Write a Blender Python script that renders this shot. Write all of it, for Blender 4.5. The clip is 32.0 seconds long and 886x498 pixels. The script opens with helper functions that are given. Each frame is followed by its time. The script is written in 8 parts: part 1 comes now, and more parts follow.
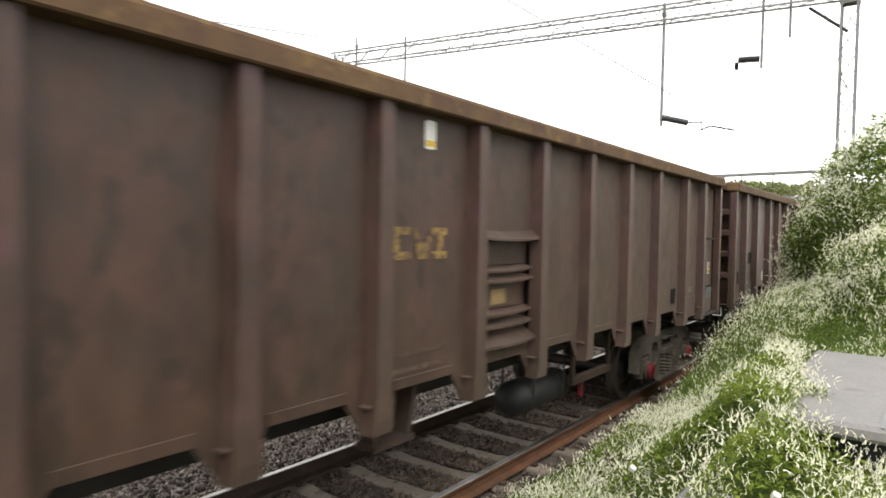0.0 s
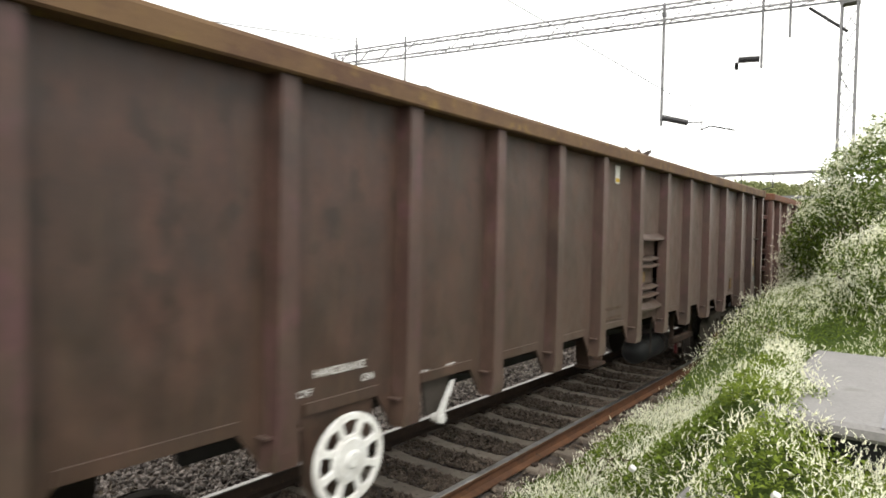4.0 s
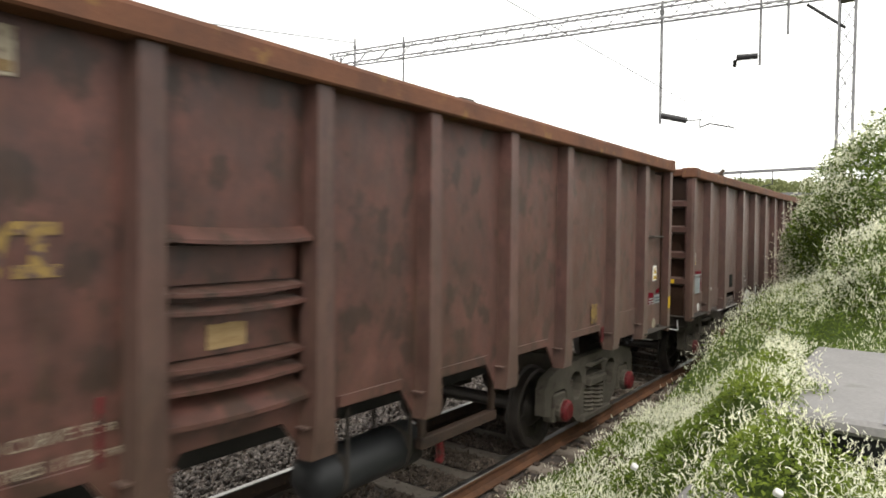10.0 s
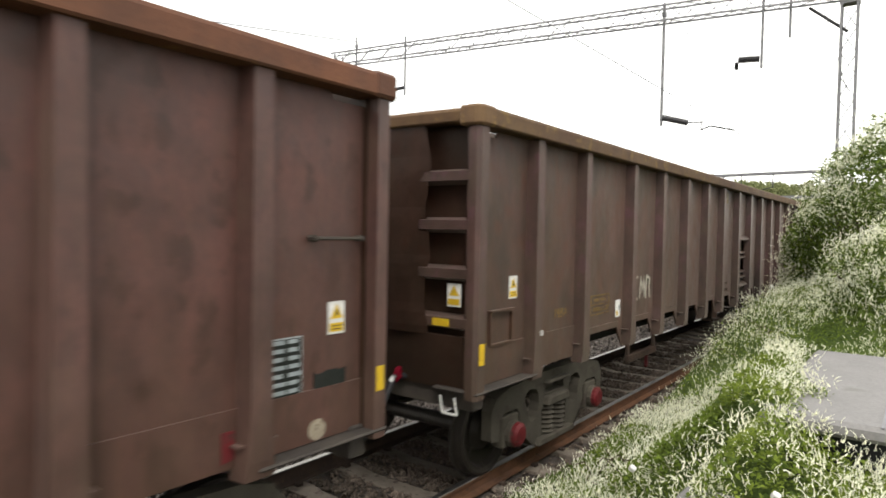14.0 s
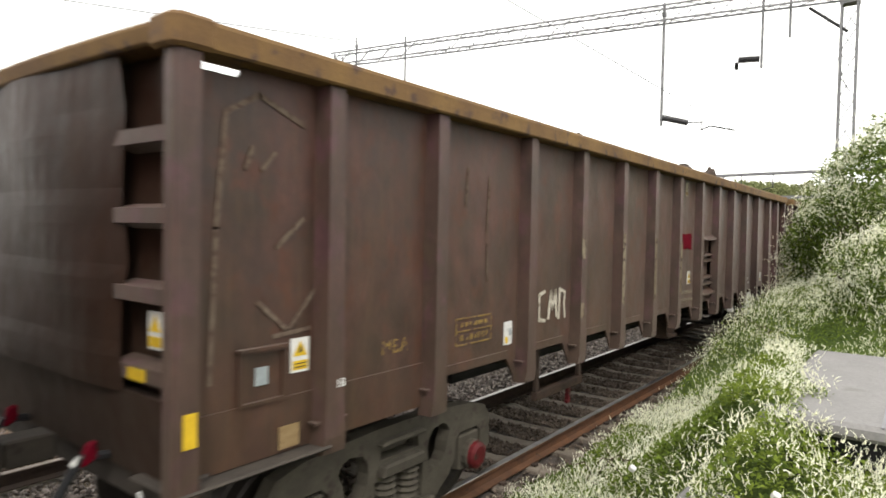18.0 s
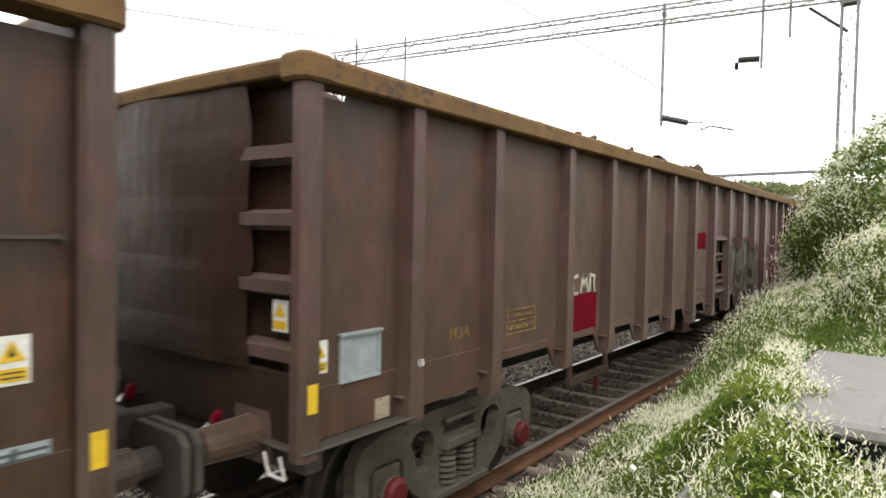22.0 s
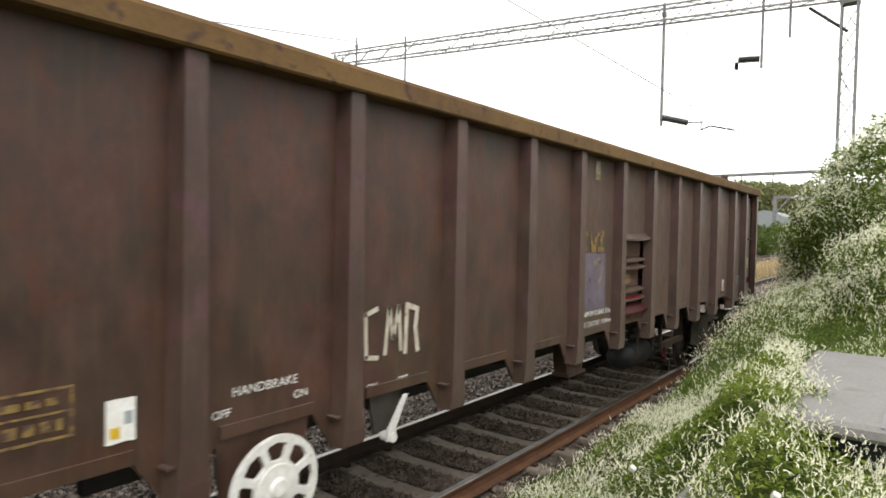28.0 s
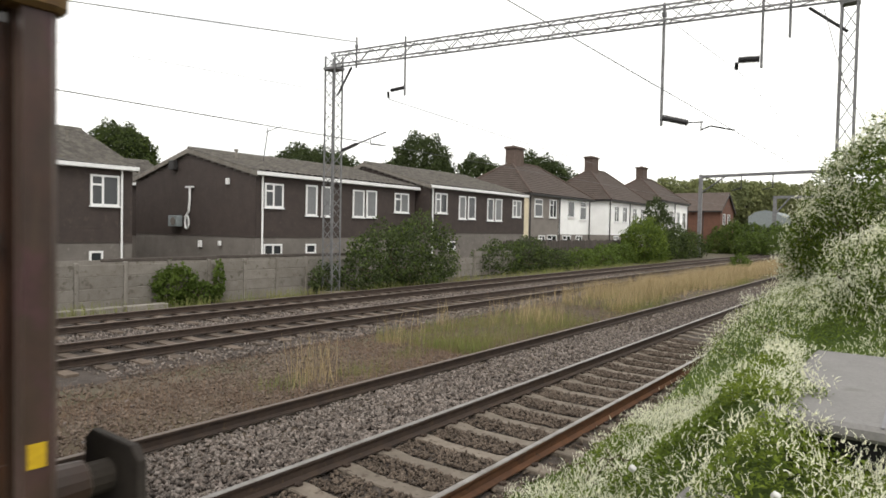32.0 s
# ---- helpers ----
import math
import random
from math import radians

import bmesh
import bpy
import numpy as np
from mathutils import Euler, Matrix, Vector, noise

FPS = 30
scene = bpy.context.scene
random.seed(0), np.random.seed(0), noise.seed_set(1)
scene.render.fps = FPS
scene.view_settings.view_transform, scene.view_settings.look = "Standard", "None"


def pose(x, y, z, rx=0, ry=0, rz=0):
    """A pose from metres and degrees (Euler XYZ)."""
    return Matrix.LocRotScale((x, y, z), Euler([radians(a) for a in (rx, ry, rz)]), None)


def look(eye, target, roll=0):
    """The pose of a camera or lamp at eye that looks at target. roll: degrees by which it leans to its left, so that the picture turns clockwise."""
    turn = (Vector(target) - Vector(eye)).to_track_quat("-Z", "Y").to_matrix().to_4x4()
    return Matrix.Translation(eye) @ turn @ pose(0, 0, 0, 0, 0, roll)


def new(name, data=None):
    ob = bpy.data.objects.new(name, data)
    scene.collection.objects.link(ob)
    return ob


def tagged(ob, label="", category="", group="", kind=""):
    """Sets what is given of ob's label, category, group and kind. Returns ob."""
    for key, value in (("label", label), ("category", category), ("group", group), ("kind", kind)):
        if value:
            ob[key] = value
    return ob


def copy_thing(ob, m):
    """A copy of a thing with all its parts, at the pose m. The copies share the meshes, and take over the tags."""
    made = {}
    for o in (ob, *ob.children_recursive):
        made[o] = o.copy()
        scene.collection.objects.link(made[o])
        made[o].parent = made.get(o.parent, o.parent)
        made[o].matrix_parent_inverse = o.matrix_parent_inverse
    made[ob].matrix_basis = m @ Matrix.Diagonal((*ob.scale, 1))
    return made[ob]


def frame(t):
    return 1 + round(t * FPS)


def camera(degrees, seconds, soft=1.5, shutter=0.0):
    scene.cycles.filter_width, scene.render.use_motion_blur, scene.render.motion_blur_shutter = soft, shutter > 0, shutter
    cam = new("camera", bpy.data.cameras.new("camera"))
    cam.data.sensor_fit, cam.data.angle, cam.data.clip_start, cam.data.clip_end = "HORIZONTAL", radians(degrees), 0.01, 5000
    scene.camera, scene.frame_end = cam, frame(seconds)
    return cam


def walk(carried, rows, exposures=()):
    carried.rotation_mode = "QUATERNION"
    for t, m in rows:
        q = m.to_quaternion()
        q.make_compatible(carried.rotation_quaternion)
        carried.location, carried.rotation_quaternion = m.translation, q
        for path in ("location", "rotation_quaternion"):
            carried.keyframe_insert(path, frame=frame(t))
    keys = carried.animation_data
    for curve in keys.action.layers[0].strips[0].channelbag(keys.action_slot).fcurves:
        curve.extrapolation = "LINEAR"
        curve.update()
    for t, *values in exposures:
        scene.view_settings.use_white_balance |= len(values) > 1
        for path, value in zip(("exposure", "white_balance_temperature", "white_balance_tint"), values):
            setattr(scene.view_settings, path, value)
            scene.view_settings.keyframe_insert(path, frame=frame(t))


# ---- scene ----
# Camera: it stands still beside the line; a nudge leans it a little between 8.4 and 12.9 s.
cam = camera(69.506, 32.0, soft=1.6, shutter=0.22)
EYE = Vector((0.0, 0.0, 2.315))
AHEAD = EYE + Vector((-0.59955, 0.79977, -0.03004)) * 10
LEVEL, NUDGED = look(EYE, AHEAD, 1.146), look(EYE, AHEAD, 0.63)
walk(cam, [(0, LEVEL), (8.3, LEVEL), (8.7, NUDGED), (12.6, NUDGED), (12.95, LEVEL), (32, LEVEL)],
     [(0, 0.70), (4, 0.70), (9, 0.60), (12, 0.58), (17, 0.68), (22, 0.70), (25, 0.60), (28, 0.50), (30, 0.50), (31, 0.2), (32, 0.0)])

# Overcast daylight: a white sky and a broad weak sun.
world = bpy.data.worlds.new("overcast_sky")
scene.world = world
world.use_nodes = True
wn = world.node_tree
bg = wn.nodes["Background"]
sky = wn.nodes.new("ShaderNodeTexSky")
sky.sky_type, sky.sun_disc, sky.sun_elevation, sky.sun_rotation = "NISHITA", False, radians(48), radians(135)
sky.air_density, sky.dust_density = 1.0, 3.0
cloud = wn.nodes.new("ShaderNodeTexNoise")
cloud.inputs["Scale"].default_value, cloud.inputs["Detail"].default_value = 2.2, 5.0
tex = wn.nodes.new("ShaderNodeTexCoord")
squash = wn.nodes.new("ShaderNodeMapping")
squash.inputs["Scale"].default_value = (1.0, 1.0, 3.5)
wn.links.new(tex.outputs["Generated"], squash.inputs["Vector"])
wn.links.new(squash.outputs["Vector"], cloud.inputs["Vector"])
tone = wn.nodes.new("ShaderNodeValToRGB")
tone.color_ramp.elements[0].position, tone.color_ramp.elements[0].color = 0.30, (6.9, 6.9, 6.75, 1)
tone.color_ramp.elements[1].position, tone.color_ramp.elements[1].color = 0.52, (10.7, 10.55, 10.05, 1)
wn.links.new(cloud.outputs["Fac"], tone.inputs["Fac"])
cover = wn.nodes.new("ShaderNodeMixRGB")
cover.inputs["Fac"].default_value = 0.92
wn.links.new(sky.outputs["Color"], cover.inputs["Color1"])
wn.links.new(tone.outputs["Color"], cover.inputs["Color2"])
wn.links.new(cover.outputs["Color"], bg.inputs["Color"])
bg.inputs["Strength"].default_value = 0.152
sun = new("sun", bpy.data.lights.new("sun", "SUN"))
sun.data.energy, sun.data.angle, sun.data.color = 1.45, radians(20), (1.0, 0.96, 0.9)
sun.matrix_basis = look((19, -14, 30), (0, 5, 0))


# ---- materials ----
def mat(name, c1, c2=None, rough=0.8, metal=0.0, scale=4.0, fine=40.0, bump=0.3, streak=1.0, c3=None, spot=0.62, dist=0.01, rnd=0.12, island=False, spec=0.3):
    """A weathered surface: two base colours in large stains, fine grain, spots of a third colour, relief."""
    m = bpy.data.materials.new(name)
    m.use_nodes = True
    nt = m.node_tree
    n, l = nt.nodes, nt.links
    b = n["Principled BSDF"]
    b.inputs["Roughness"].default_value, b.inputs["Metallic"].default_value = rough, metal
    b.inputs["Specular IOR Level"].default_value = spec
    co, info = n.new("ShaderNodeTexCoord"), n.new("ShaderNodeObjectInfo")
    shift = n.new("ShaderNodeVectorMath")
    shift.operation = "MULTIPLY_ADD"
    l.new(info.outputs["Random"], shift.inputs[0])
    shift.inputs[1].default_value = (37.0, 53.0, 0.0)
    l.new(co.outputs["Object"], shift.inputs[2])
    mp = n.new("ShaderNodeMapping")
    mp.inputs["Scale"].default_value = (1, 1, streak)
    l.new(shift.outputs[0], mp.inputs["Vector"])
    big, small = n.new("ShaderNodeTexNoise"), n.new("ShaderNodeTexNoise")
    for t, s, d in ((big, scale, 6.0), (small, fine, 4.0)):
        t.inputs["Scale"].default_value, t.inputs["Detail"].default_value, t.inputs["Roughness"].default_value = s, d, 0.62
        l.new(mp.outputs[0], t.inputs["Vector"])
    ramp = n.new("ShaderNodeValToRGB")
    ramp.color_ramp.elements[0].position, ramp.color_ramp.elements[1].position = 0.38, 0.62
    ramp.color_ramp.elements[0].color = (*c1, 1)
    ramp.color_ramp.elements[1].color = (*(c2 or [v * 0.72 for v in c1]), 1)
    l.new(big.outputs["Fac"], ramp.inputs["Fac"])
    out = ramp.outputs["Color"]
    if c3:
        third = n.new("ShaderNodeTexNoise")
        third.inputs["Scale"].default_value, third.inputs["Detail"].default_value = scale * 2.7, 8.0
        l.new(mp.outputs[0], third.inputs["Vector"])
        r3 = n.new("ShaderNodeValToRGB")
        r3.color_ramp.elements[0].position, r3.color_ramp.elements[1].position = spot, spot + 0.09
        l.new(third.outputs["Fac"], r3.inputs["Fac"])
        mx = n.new("ShaderNodeMixRGB")
        l.new(r3.outputs["Color"], mx.inputs["Fac"])
        l.new(out, mx.inputs["Color1"])
        mx.inputs["Color2"].default_value = (*c3, 1)
        out = mx.outputs["Color"]
    hsv = n.new("ShaderNodeHueSaturation")
    grain = n.new("ShaderNodeMath")
    grain.operation = "MULTIPLY_ADD"
    l.new(small.outputs["Fac"], grain.inputs[0])
    grain.inputs[1].default_value = 0.5
    if island:
        geo = n.new("ShaderNodeNewGeometry")
        isl = n.new("ShaderNodeMath")
        isl.operation = "MULTIPLY_ADD"
        l.new(geo.outputs["Random Per Island"], isl.inputs[0])
        isl.inputs[1].default_value, isl.inputs[2].default_value = rnd * 4, 0.75 - rnd * 2
        l.new(isl.outputs[0], grain.inputs[2])
    else:
        each = n.new("ShaderNodeMath")
        each.operation = "MULTIPLY_ADD"
        l.new(info.outputs["Random"], each.inputs[0])
        each.inputs[1].default_value, each.inputs[2].default_value = rnd * 2, 0.75 - rnd
        l.new(each.outputs[0], grain.inputs[2])
    l.new(grain.outputs[0], hsv.inputs["Value"])
    l.new(out, hsv.inputs["Color"])
    l.new(hsv.outputs["Color"], b.inputs["Base Color"])
    if bump:
        bp = n.new("ShaderNodeBump")
        bp.inputs["Strength"].default_value, bp.inputs["Distance"].default_value = bump, dist
        l.new(small.outputs["Fac"], bp.inputs["Height"])
        l.new(bp.outputs["Normal"], b.inputs["Normal"])
    return m


def leafy(name, c1, c2, glow=0.4, rough=0.6, scale=1.5, rnd=0.13):
    """Leaves and petals: a weathered surface through which part of the light passes."""
    m = mat(name, c1, c2, rough, scale=scale, island=True, rnd=rnd, bump=0)
    n, l = m.node_tree.nodes, m.node_tree.links
    b, out = n["Principled BSDF"], n["Material Output"]
    b.inputs["Specular IOR Level"].default_value = 0.12
    thin, mix = n.new("ShaderNodeBsdfTranslucent"), n.new("ShaderNodeMixShader")
    l.new(b.inputs["Base Color"].links[0].from_socket, thin.inputs["Color"])
    mix.inputs["Fac"].default_value = glow
    l.new(b.outputs[0], mix.inputs[1])
    l.new(thin.outputs[0], mix.inputs[2])
    l.new(mix.outputs[0], out.inputs["Surface"])
    return m


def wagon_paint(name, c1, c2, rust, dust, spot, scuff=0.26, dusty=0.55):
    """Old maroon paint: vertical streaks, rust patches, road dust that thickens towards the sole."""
    m = mat(name, c1, c2, rough=0.5, scale=2.4, fine=26, bump=0.3, streak=0.72, c3=rust, spot=spot, dist=0.006, rnd=0.07, spec=0.38)
    m.node_tree.nodes["Principled BSDF"].inputs["Sheen Weight"].default_value = 0.22
    m.node_tree.nodes["Principled BSDF"].inputs["Sheen Roughness"].default_value = 0.45
    m.node_tree.nodes["Principled BSDF"].inputs["Sheen Tint"].default_value = (0.78, 0.66, 0.58, 1)
    nt = m.node_tree
    n, l = nt.nodes, nt.links
    b = n["Principled BSDF"]
    src = b.inputs["Base Color"].links[0].from_socket
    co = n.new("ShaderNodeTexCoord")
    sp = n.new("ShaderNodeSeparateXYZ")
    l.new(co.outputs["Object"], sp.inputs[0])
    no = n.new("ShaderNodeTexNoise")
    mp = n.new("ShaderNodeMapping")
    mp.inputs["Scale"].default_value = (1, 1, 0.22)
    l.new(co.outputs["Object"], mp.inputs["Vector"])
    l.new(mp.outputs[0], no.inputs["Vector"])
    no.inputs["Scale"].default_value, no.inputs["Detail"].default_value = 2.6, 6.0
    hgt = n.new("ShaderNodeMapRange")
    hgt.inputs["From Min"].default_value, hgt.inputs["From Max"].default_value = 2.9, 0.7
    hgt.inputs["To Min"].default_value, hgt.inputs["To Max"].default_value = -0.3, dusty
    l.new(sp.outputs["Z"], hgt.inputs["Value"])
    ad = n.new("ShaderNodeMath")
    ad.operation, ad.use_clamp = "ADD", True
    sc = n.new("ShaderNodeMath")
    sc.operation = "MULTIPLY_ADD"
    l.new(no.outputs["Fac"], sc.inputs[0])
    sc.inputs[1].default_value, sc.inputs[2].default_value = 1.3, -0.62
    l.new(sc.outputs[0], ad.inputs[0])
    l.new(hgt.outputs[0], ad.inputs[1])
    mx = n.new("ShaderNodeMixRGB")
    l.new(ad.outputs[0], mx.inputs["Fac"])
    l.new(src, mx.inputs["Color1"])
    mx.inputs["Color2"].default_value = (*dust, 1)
    # scuffs and wiped dust: patchy darker and paler blotches a hand wide
    sm, bl = n.new("ShaderNodeMapping"), n.new("ShaderNodeTexNoise")
    sm.inputs["Scale"].default_value = (1, 1, 0.6)
    l.new(co.outputs["Object"], sm.inputs["Vector"])
    l.new(sm.outputs[0], bl.inputs["Vector"])
    bl.inputs["Scale"].default_value, bl.inputs["Detail"].default_value, bl.inputs["Roughness"].default_value = 5.5, 9.0, 0.68
    rg, mul = n.new("ShaderNodeMapRange"), n.new("ShaderNodeHueSaturation")
    rg.inputs["From Min"].default_value, rg.inputs["From Max"].default_value = 0.34, 0.66
    rg.inputs["To Min"].default_value, rg.inputs["To Max"].default_value = 1 - scuff, 1 + scuff
    l.new(bl.outputs["Fac"], rg.inputs["Value"])
    l.new(rg.outputs[0], mul.inputs["Value"])
    l.new(mx.outputs[0], mul.inputs["Color"])
    # fine vertical runs and scratches of paler dust
    rm, rn, rr, run_ = n.new("ShaderNodeMapping"), n.new("ShaderNodeTexNoise"), n.new("ShaderNodeMapRange"), n.new("ShaderNodeMixRGB")
    rm.inputs["Scale"].default_value = (1, 13, 0.9)
    l.new(co.outputs["Object"], rm.inputs["Vector"])
    l.new(rm.outputs[0], rn.inputs["Vector"])
    rn.inputs["Scale"].default_value, rn.inputs["Detail"].default_value, rn.inputs["Roughness"].default_value = 2.2, 7.0, 0.6
    rr.inputs["From Min"].default_value, rr.inputs["From Max"].default_value = 0.52, 0.78
    rr.inputs["To Min"].default_value, rr.inputs["To Max"].default_value = 0.0, 0.55
    l.new(rn.outputs["Fac"], rr.inputs["Value"])
    l.new(rr.outputs[0], run_.inputs["Fac"])
    l.new(mul.outputs[0], run_.inputs["Color1"])
    run_.inputs["Color2"].default_value = (*[min(0.2, v * 1.7) for v in dust], 1)
    l.new(run_.outputs[0], b.inputs["Base Color"])
    # shallow dents a forearm wide, left by the loads
    dent, press = n.new("ShaderNodeTexNoise"), n.new("ShaderNodeBump")
    dent.inputs["Scale"].default_value, dent.inputs["Detail"].default_value = 2.1, 2.0
    l.new(co.outputs["Object"], dent.inputs["Vector"])
    press.inputs["Strength"].default_value, press.inputs["Distance"].default_value = 0.5, 0.035
    l.new(dent.outputs["Fac"], press.inputs["Height"])
    l.new(press.outputs["Normal"], next(q for q in n if q.type == "BUMP" and q != press).inputs["Normal"])
    # dust dulls the gloss unevenly
    dull = n.new("ShaderNodeMapRange")
    dull.inputs["From Min"].default_value, dull.inputs["From Max"].default_value = 0.3, 0.7
    dull.inputs["To Min"].default_value, dull.inputs["To Max"].default_value = 0.42, 0.62
    l.new(bl.outputs["Fac"], dull.inputs["Value"])
    l.new(dull.outputs[0], b.inputs["Roughness"])
    return m


def plain(name, c, rough=0.5, metal=0.0, wear=0.15):
    return mat(name, c, [v * (1 - wear) for v in c], rough=rough, metal=metal, scale=9, fine=70, bump=0.08, rnd=0.04)


def glass(name, tint=(0.05, 0.06, 0.07)):
    m = bpy.data.materials.new(name)
    m.use_nodes = True
    b = m.node_tree.nodes["Principled BSDF"]
    b.inputs["Base Color"].default_value, b.inputs["Roughness"].default_value = (*tint, 1), 0.04
    b.inputs["IOR"].default_value = 1.5
    return m


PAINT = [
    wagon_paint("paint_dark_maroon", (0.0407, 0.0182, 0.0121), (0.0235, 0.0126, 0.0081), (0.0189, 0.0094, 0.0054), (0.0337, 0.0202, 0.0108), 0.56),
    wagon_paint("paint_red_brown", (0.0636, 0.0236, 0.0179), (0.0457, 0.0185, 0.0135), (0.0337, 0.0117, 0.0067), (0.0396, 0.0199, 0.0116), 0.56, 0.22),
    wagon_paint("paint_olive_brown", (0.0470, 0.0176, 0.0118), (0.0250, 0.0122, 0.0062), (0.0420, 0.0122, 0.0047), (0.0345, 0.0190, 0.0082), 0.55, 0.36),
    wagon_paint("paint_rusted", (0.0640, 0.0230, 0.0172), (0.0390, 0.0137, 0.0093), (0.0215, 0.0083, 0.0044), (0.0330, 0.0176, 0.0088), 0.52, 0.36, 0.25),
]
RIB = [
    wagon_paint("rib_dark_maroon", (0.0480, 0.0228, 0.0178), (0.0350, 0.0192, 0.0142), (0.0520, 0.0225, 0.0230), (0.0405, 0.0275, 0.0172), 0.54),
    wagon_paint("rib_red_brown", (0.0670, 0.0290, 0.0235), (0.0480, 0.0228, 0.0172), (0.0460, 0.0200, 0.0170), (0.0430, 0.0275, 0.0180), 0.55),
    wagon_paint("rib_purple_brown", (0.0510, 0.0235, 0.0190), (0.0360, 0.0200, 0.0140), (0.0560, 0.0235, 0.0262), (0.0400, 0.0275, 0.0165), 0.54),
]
# wagon ends: the side paint in darker values, with less sheen and gloss
ENDPAINT = wagon_paint("paint_dark_end", (0.0290, 0.0138, 0.0090), (0.0190, 0.0102, 0.0062), (0.0230, 0.0092, 0.0052), (0.0200, 0.0130, 0.0078), 0.56, 0.2, 0.35)
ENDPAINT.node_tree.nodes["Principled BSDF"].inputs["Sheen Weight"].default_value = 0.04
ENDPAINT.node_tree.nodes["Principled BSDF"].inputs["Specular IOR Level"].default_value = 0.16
# near-black that puts the shade below the floor into the colour
UNDERSHADE = mat("underside_shade", (0.020, 0.018, 0.016), (0.013, 0.012, 0.011), 0.9, scale=4)
CAPRED = mat("grimy_red", (0.0900, 0.0095, 0.0120), (0.0560, 0.0090, 0.0097), 0.45, scale=6, bump=0.2, c3=(0.0300, 0.0195, 0.0150), spot=0.58)
RIM = [
    mat("rim_brown", (0.1025, 0.0598, 0.0277), (0.0693, 0.0366, 0.0211), 0.75, scale=3, c3=(0.1331, 0.0832, 0.0277), spot=0.58),
    mat("rim_rust", (0.1109, 0.0454, 0.0233), (0.0748, 0.0332, 0.0200), 0.8, scale=3, c3=(0.1441, 0.0777, 0.0277), spot=0.62),
    mat("rim_ochre", (0.1302, 0.0748, 0.0250), (0.0915, 0.0499, 0.0200), 0.8, scale=3, c3=(0.0554, 0.0322, 0.0222), spot=0.58),
]
GRIME = mat("underframe_grime", (0.0433, 0.0357, 0.0286), (0.0281, 0.0235, 0.0204), 0.85, scale=3, c3=(0.0229, 0.0179, 0.0153))
BOGIE = mat("bogie_dust", (0.0600, 0.0530, 0.0400), (0.0420, 0.0365, 0.0275), 0.88, scale=4, c3=(0.0326, 0.0244, 0.0190), spot=0.58)
BRACKET = mat("bracket_brown", (0.046, 0.027, 0.019), (0.030, 0.020, 0.014), 0.75, scale=4, c3=(0.022, 0.016, 0.012), spot=0.56)
BLACK = plain("black_rubber", (0.016, 0.016, 0.018), 0.6)
TANK = plain("tank_black", (0.019, 0.020, 0.021), 0.5)
WHEEL = mat("wheel_steel", (0.0420, 0.0360, 0.0312), (0.0270, 0.0228, 0.0204), 0.5, 0.4, scale=5)
RED = mat("red_paint", (0.1154, 0.0032, 0.0112), (0.0886, 0.0030, 0.0094), 0.7, scale=5, bump=0.1, c3=(0.0537, 0.0037, 0.0081), spot=0.60, spec=0.04)
DARKRED = mat("faded_red", (0.0372, 0.0033, 0.0042), (0.0253, 0.0039, 0.0042), 0.6, scale=6)
WHITE = mat("white_paint", (0.5692, 0.5692, 0.5534), (0.4743, 0.4664, 0.4427), 0.5, scale=9, bump=0.1, c3=(0.3320, 0.3162, 0.2846), spot=0.66)
CHALK = mat("chalk_film", (0.0667, 0.0452, 0.0348), (0.0534, 0.0336, 0.0255), 0.8, scale=9, streak=0.5, c3=(0.0928, 0.0754, 0.0609), spot=0.60)
PINKDULL = mat("dull_pink", (0.092, 0.041, 0.046), (0.068, 0.035, 0.036), 0.6, scale=3, streak=0.4, c3=(0.056, 0.034, 0.032), spot=0.56, spec=0.12)
FAINT = mat("faint_chalk", (0.105, 0.082, 0.062), (0.078, 0.055, 0.042), 0.8, scale=8, c3=(0.06, 0.04, 0.03), spot=0.52, spec=0.1)
CREAM = mat("faded_cream", (0.2546, 0.2237, 0.1665), (0.1958, 0.1618, 0.1156), 0.7, scale=14, c3=(0.0979, 0.0666, 0.0462), spot=0.56)
DIMCREAM = mat("dim_cream", (0.150, 0.112, 0.085), (0.105, 0.075, 0.056), 0.8, scale=14, c3=(0.06, 0.04, 0.03), spot=0.54, spec=0.1)
GOLD = mat("faded_gold", (0.1914, 0.1276, 0.0348), (0.1276, 0.0812, 0.0290), 0.7, scale=9, c3=(0.0638, 0.0377, 0.0319), spot=0.5)
YELLOW = mat("yellow_paint", (0.4950, 0.3300, 0.0150), (0.4125, 0.2700, 0.0150), 0.5, scale=12, bump=0.1)
SLATE = mat("slate_print", (0.0525, 0.0665, 0.0735), (0.0420, 0.0490, 0.0560), 0.5, scale=9, bump=0.05)
DARKPATCH = mat("dark_green_patch", (0.0110, 0.0130, 0.0110), (0.0150, 0.0160, 0.0140), 0.6, scale=6, spec=0.12)
GREYPLATE = mat("grey_plate", (0.2428, 0.2717, 0.2774), (0.1907, 0.2139, 0.2196), 0.5, scale=8, bump=0.1)
PLY = mat("plywood", (0.1775, 0.1232, 0.0592), (0.1479, 0.0986, 0.0444), 0.8, scale=9, streak=4)
LAVENDER = mat("lavender_patch", (0.112, 0.092, 0.118), (0.086, 0.070, 0.088), 0.6, scale=5, c3=(0.0205, 0.0146, 0.0146), spot=0.64)
SPRAYGREY = mat("spray_grey", (0.185, 0.180, 0.152), (0.128, 0.124, 0.102), 0.6, scale=4, streak=0.25, c3=(0.068, 0.058, 0.044), spot=0.53, spec=0.12)
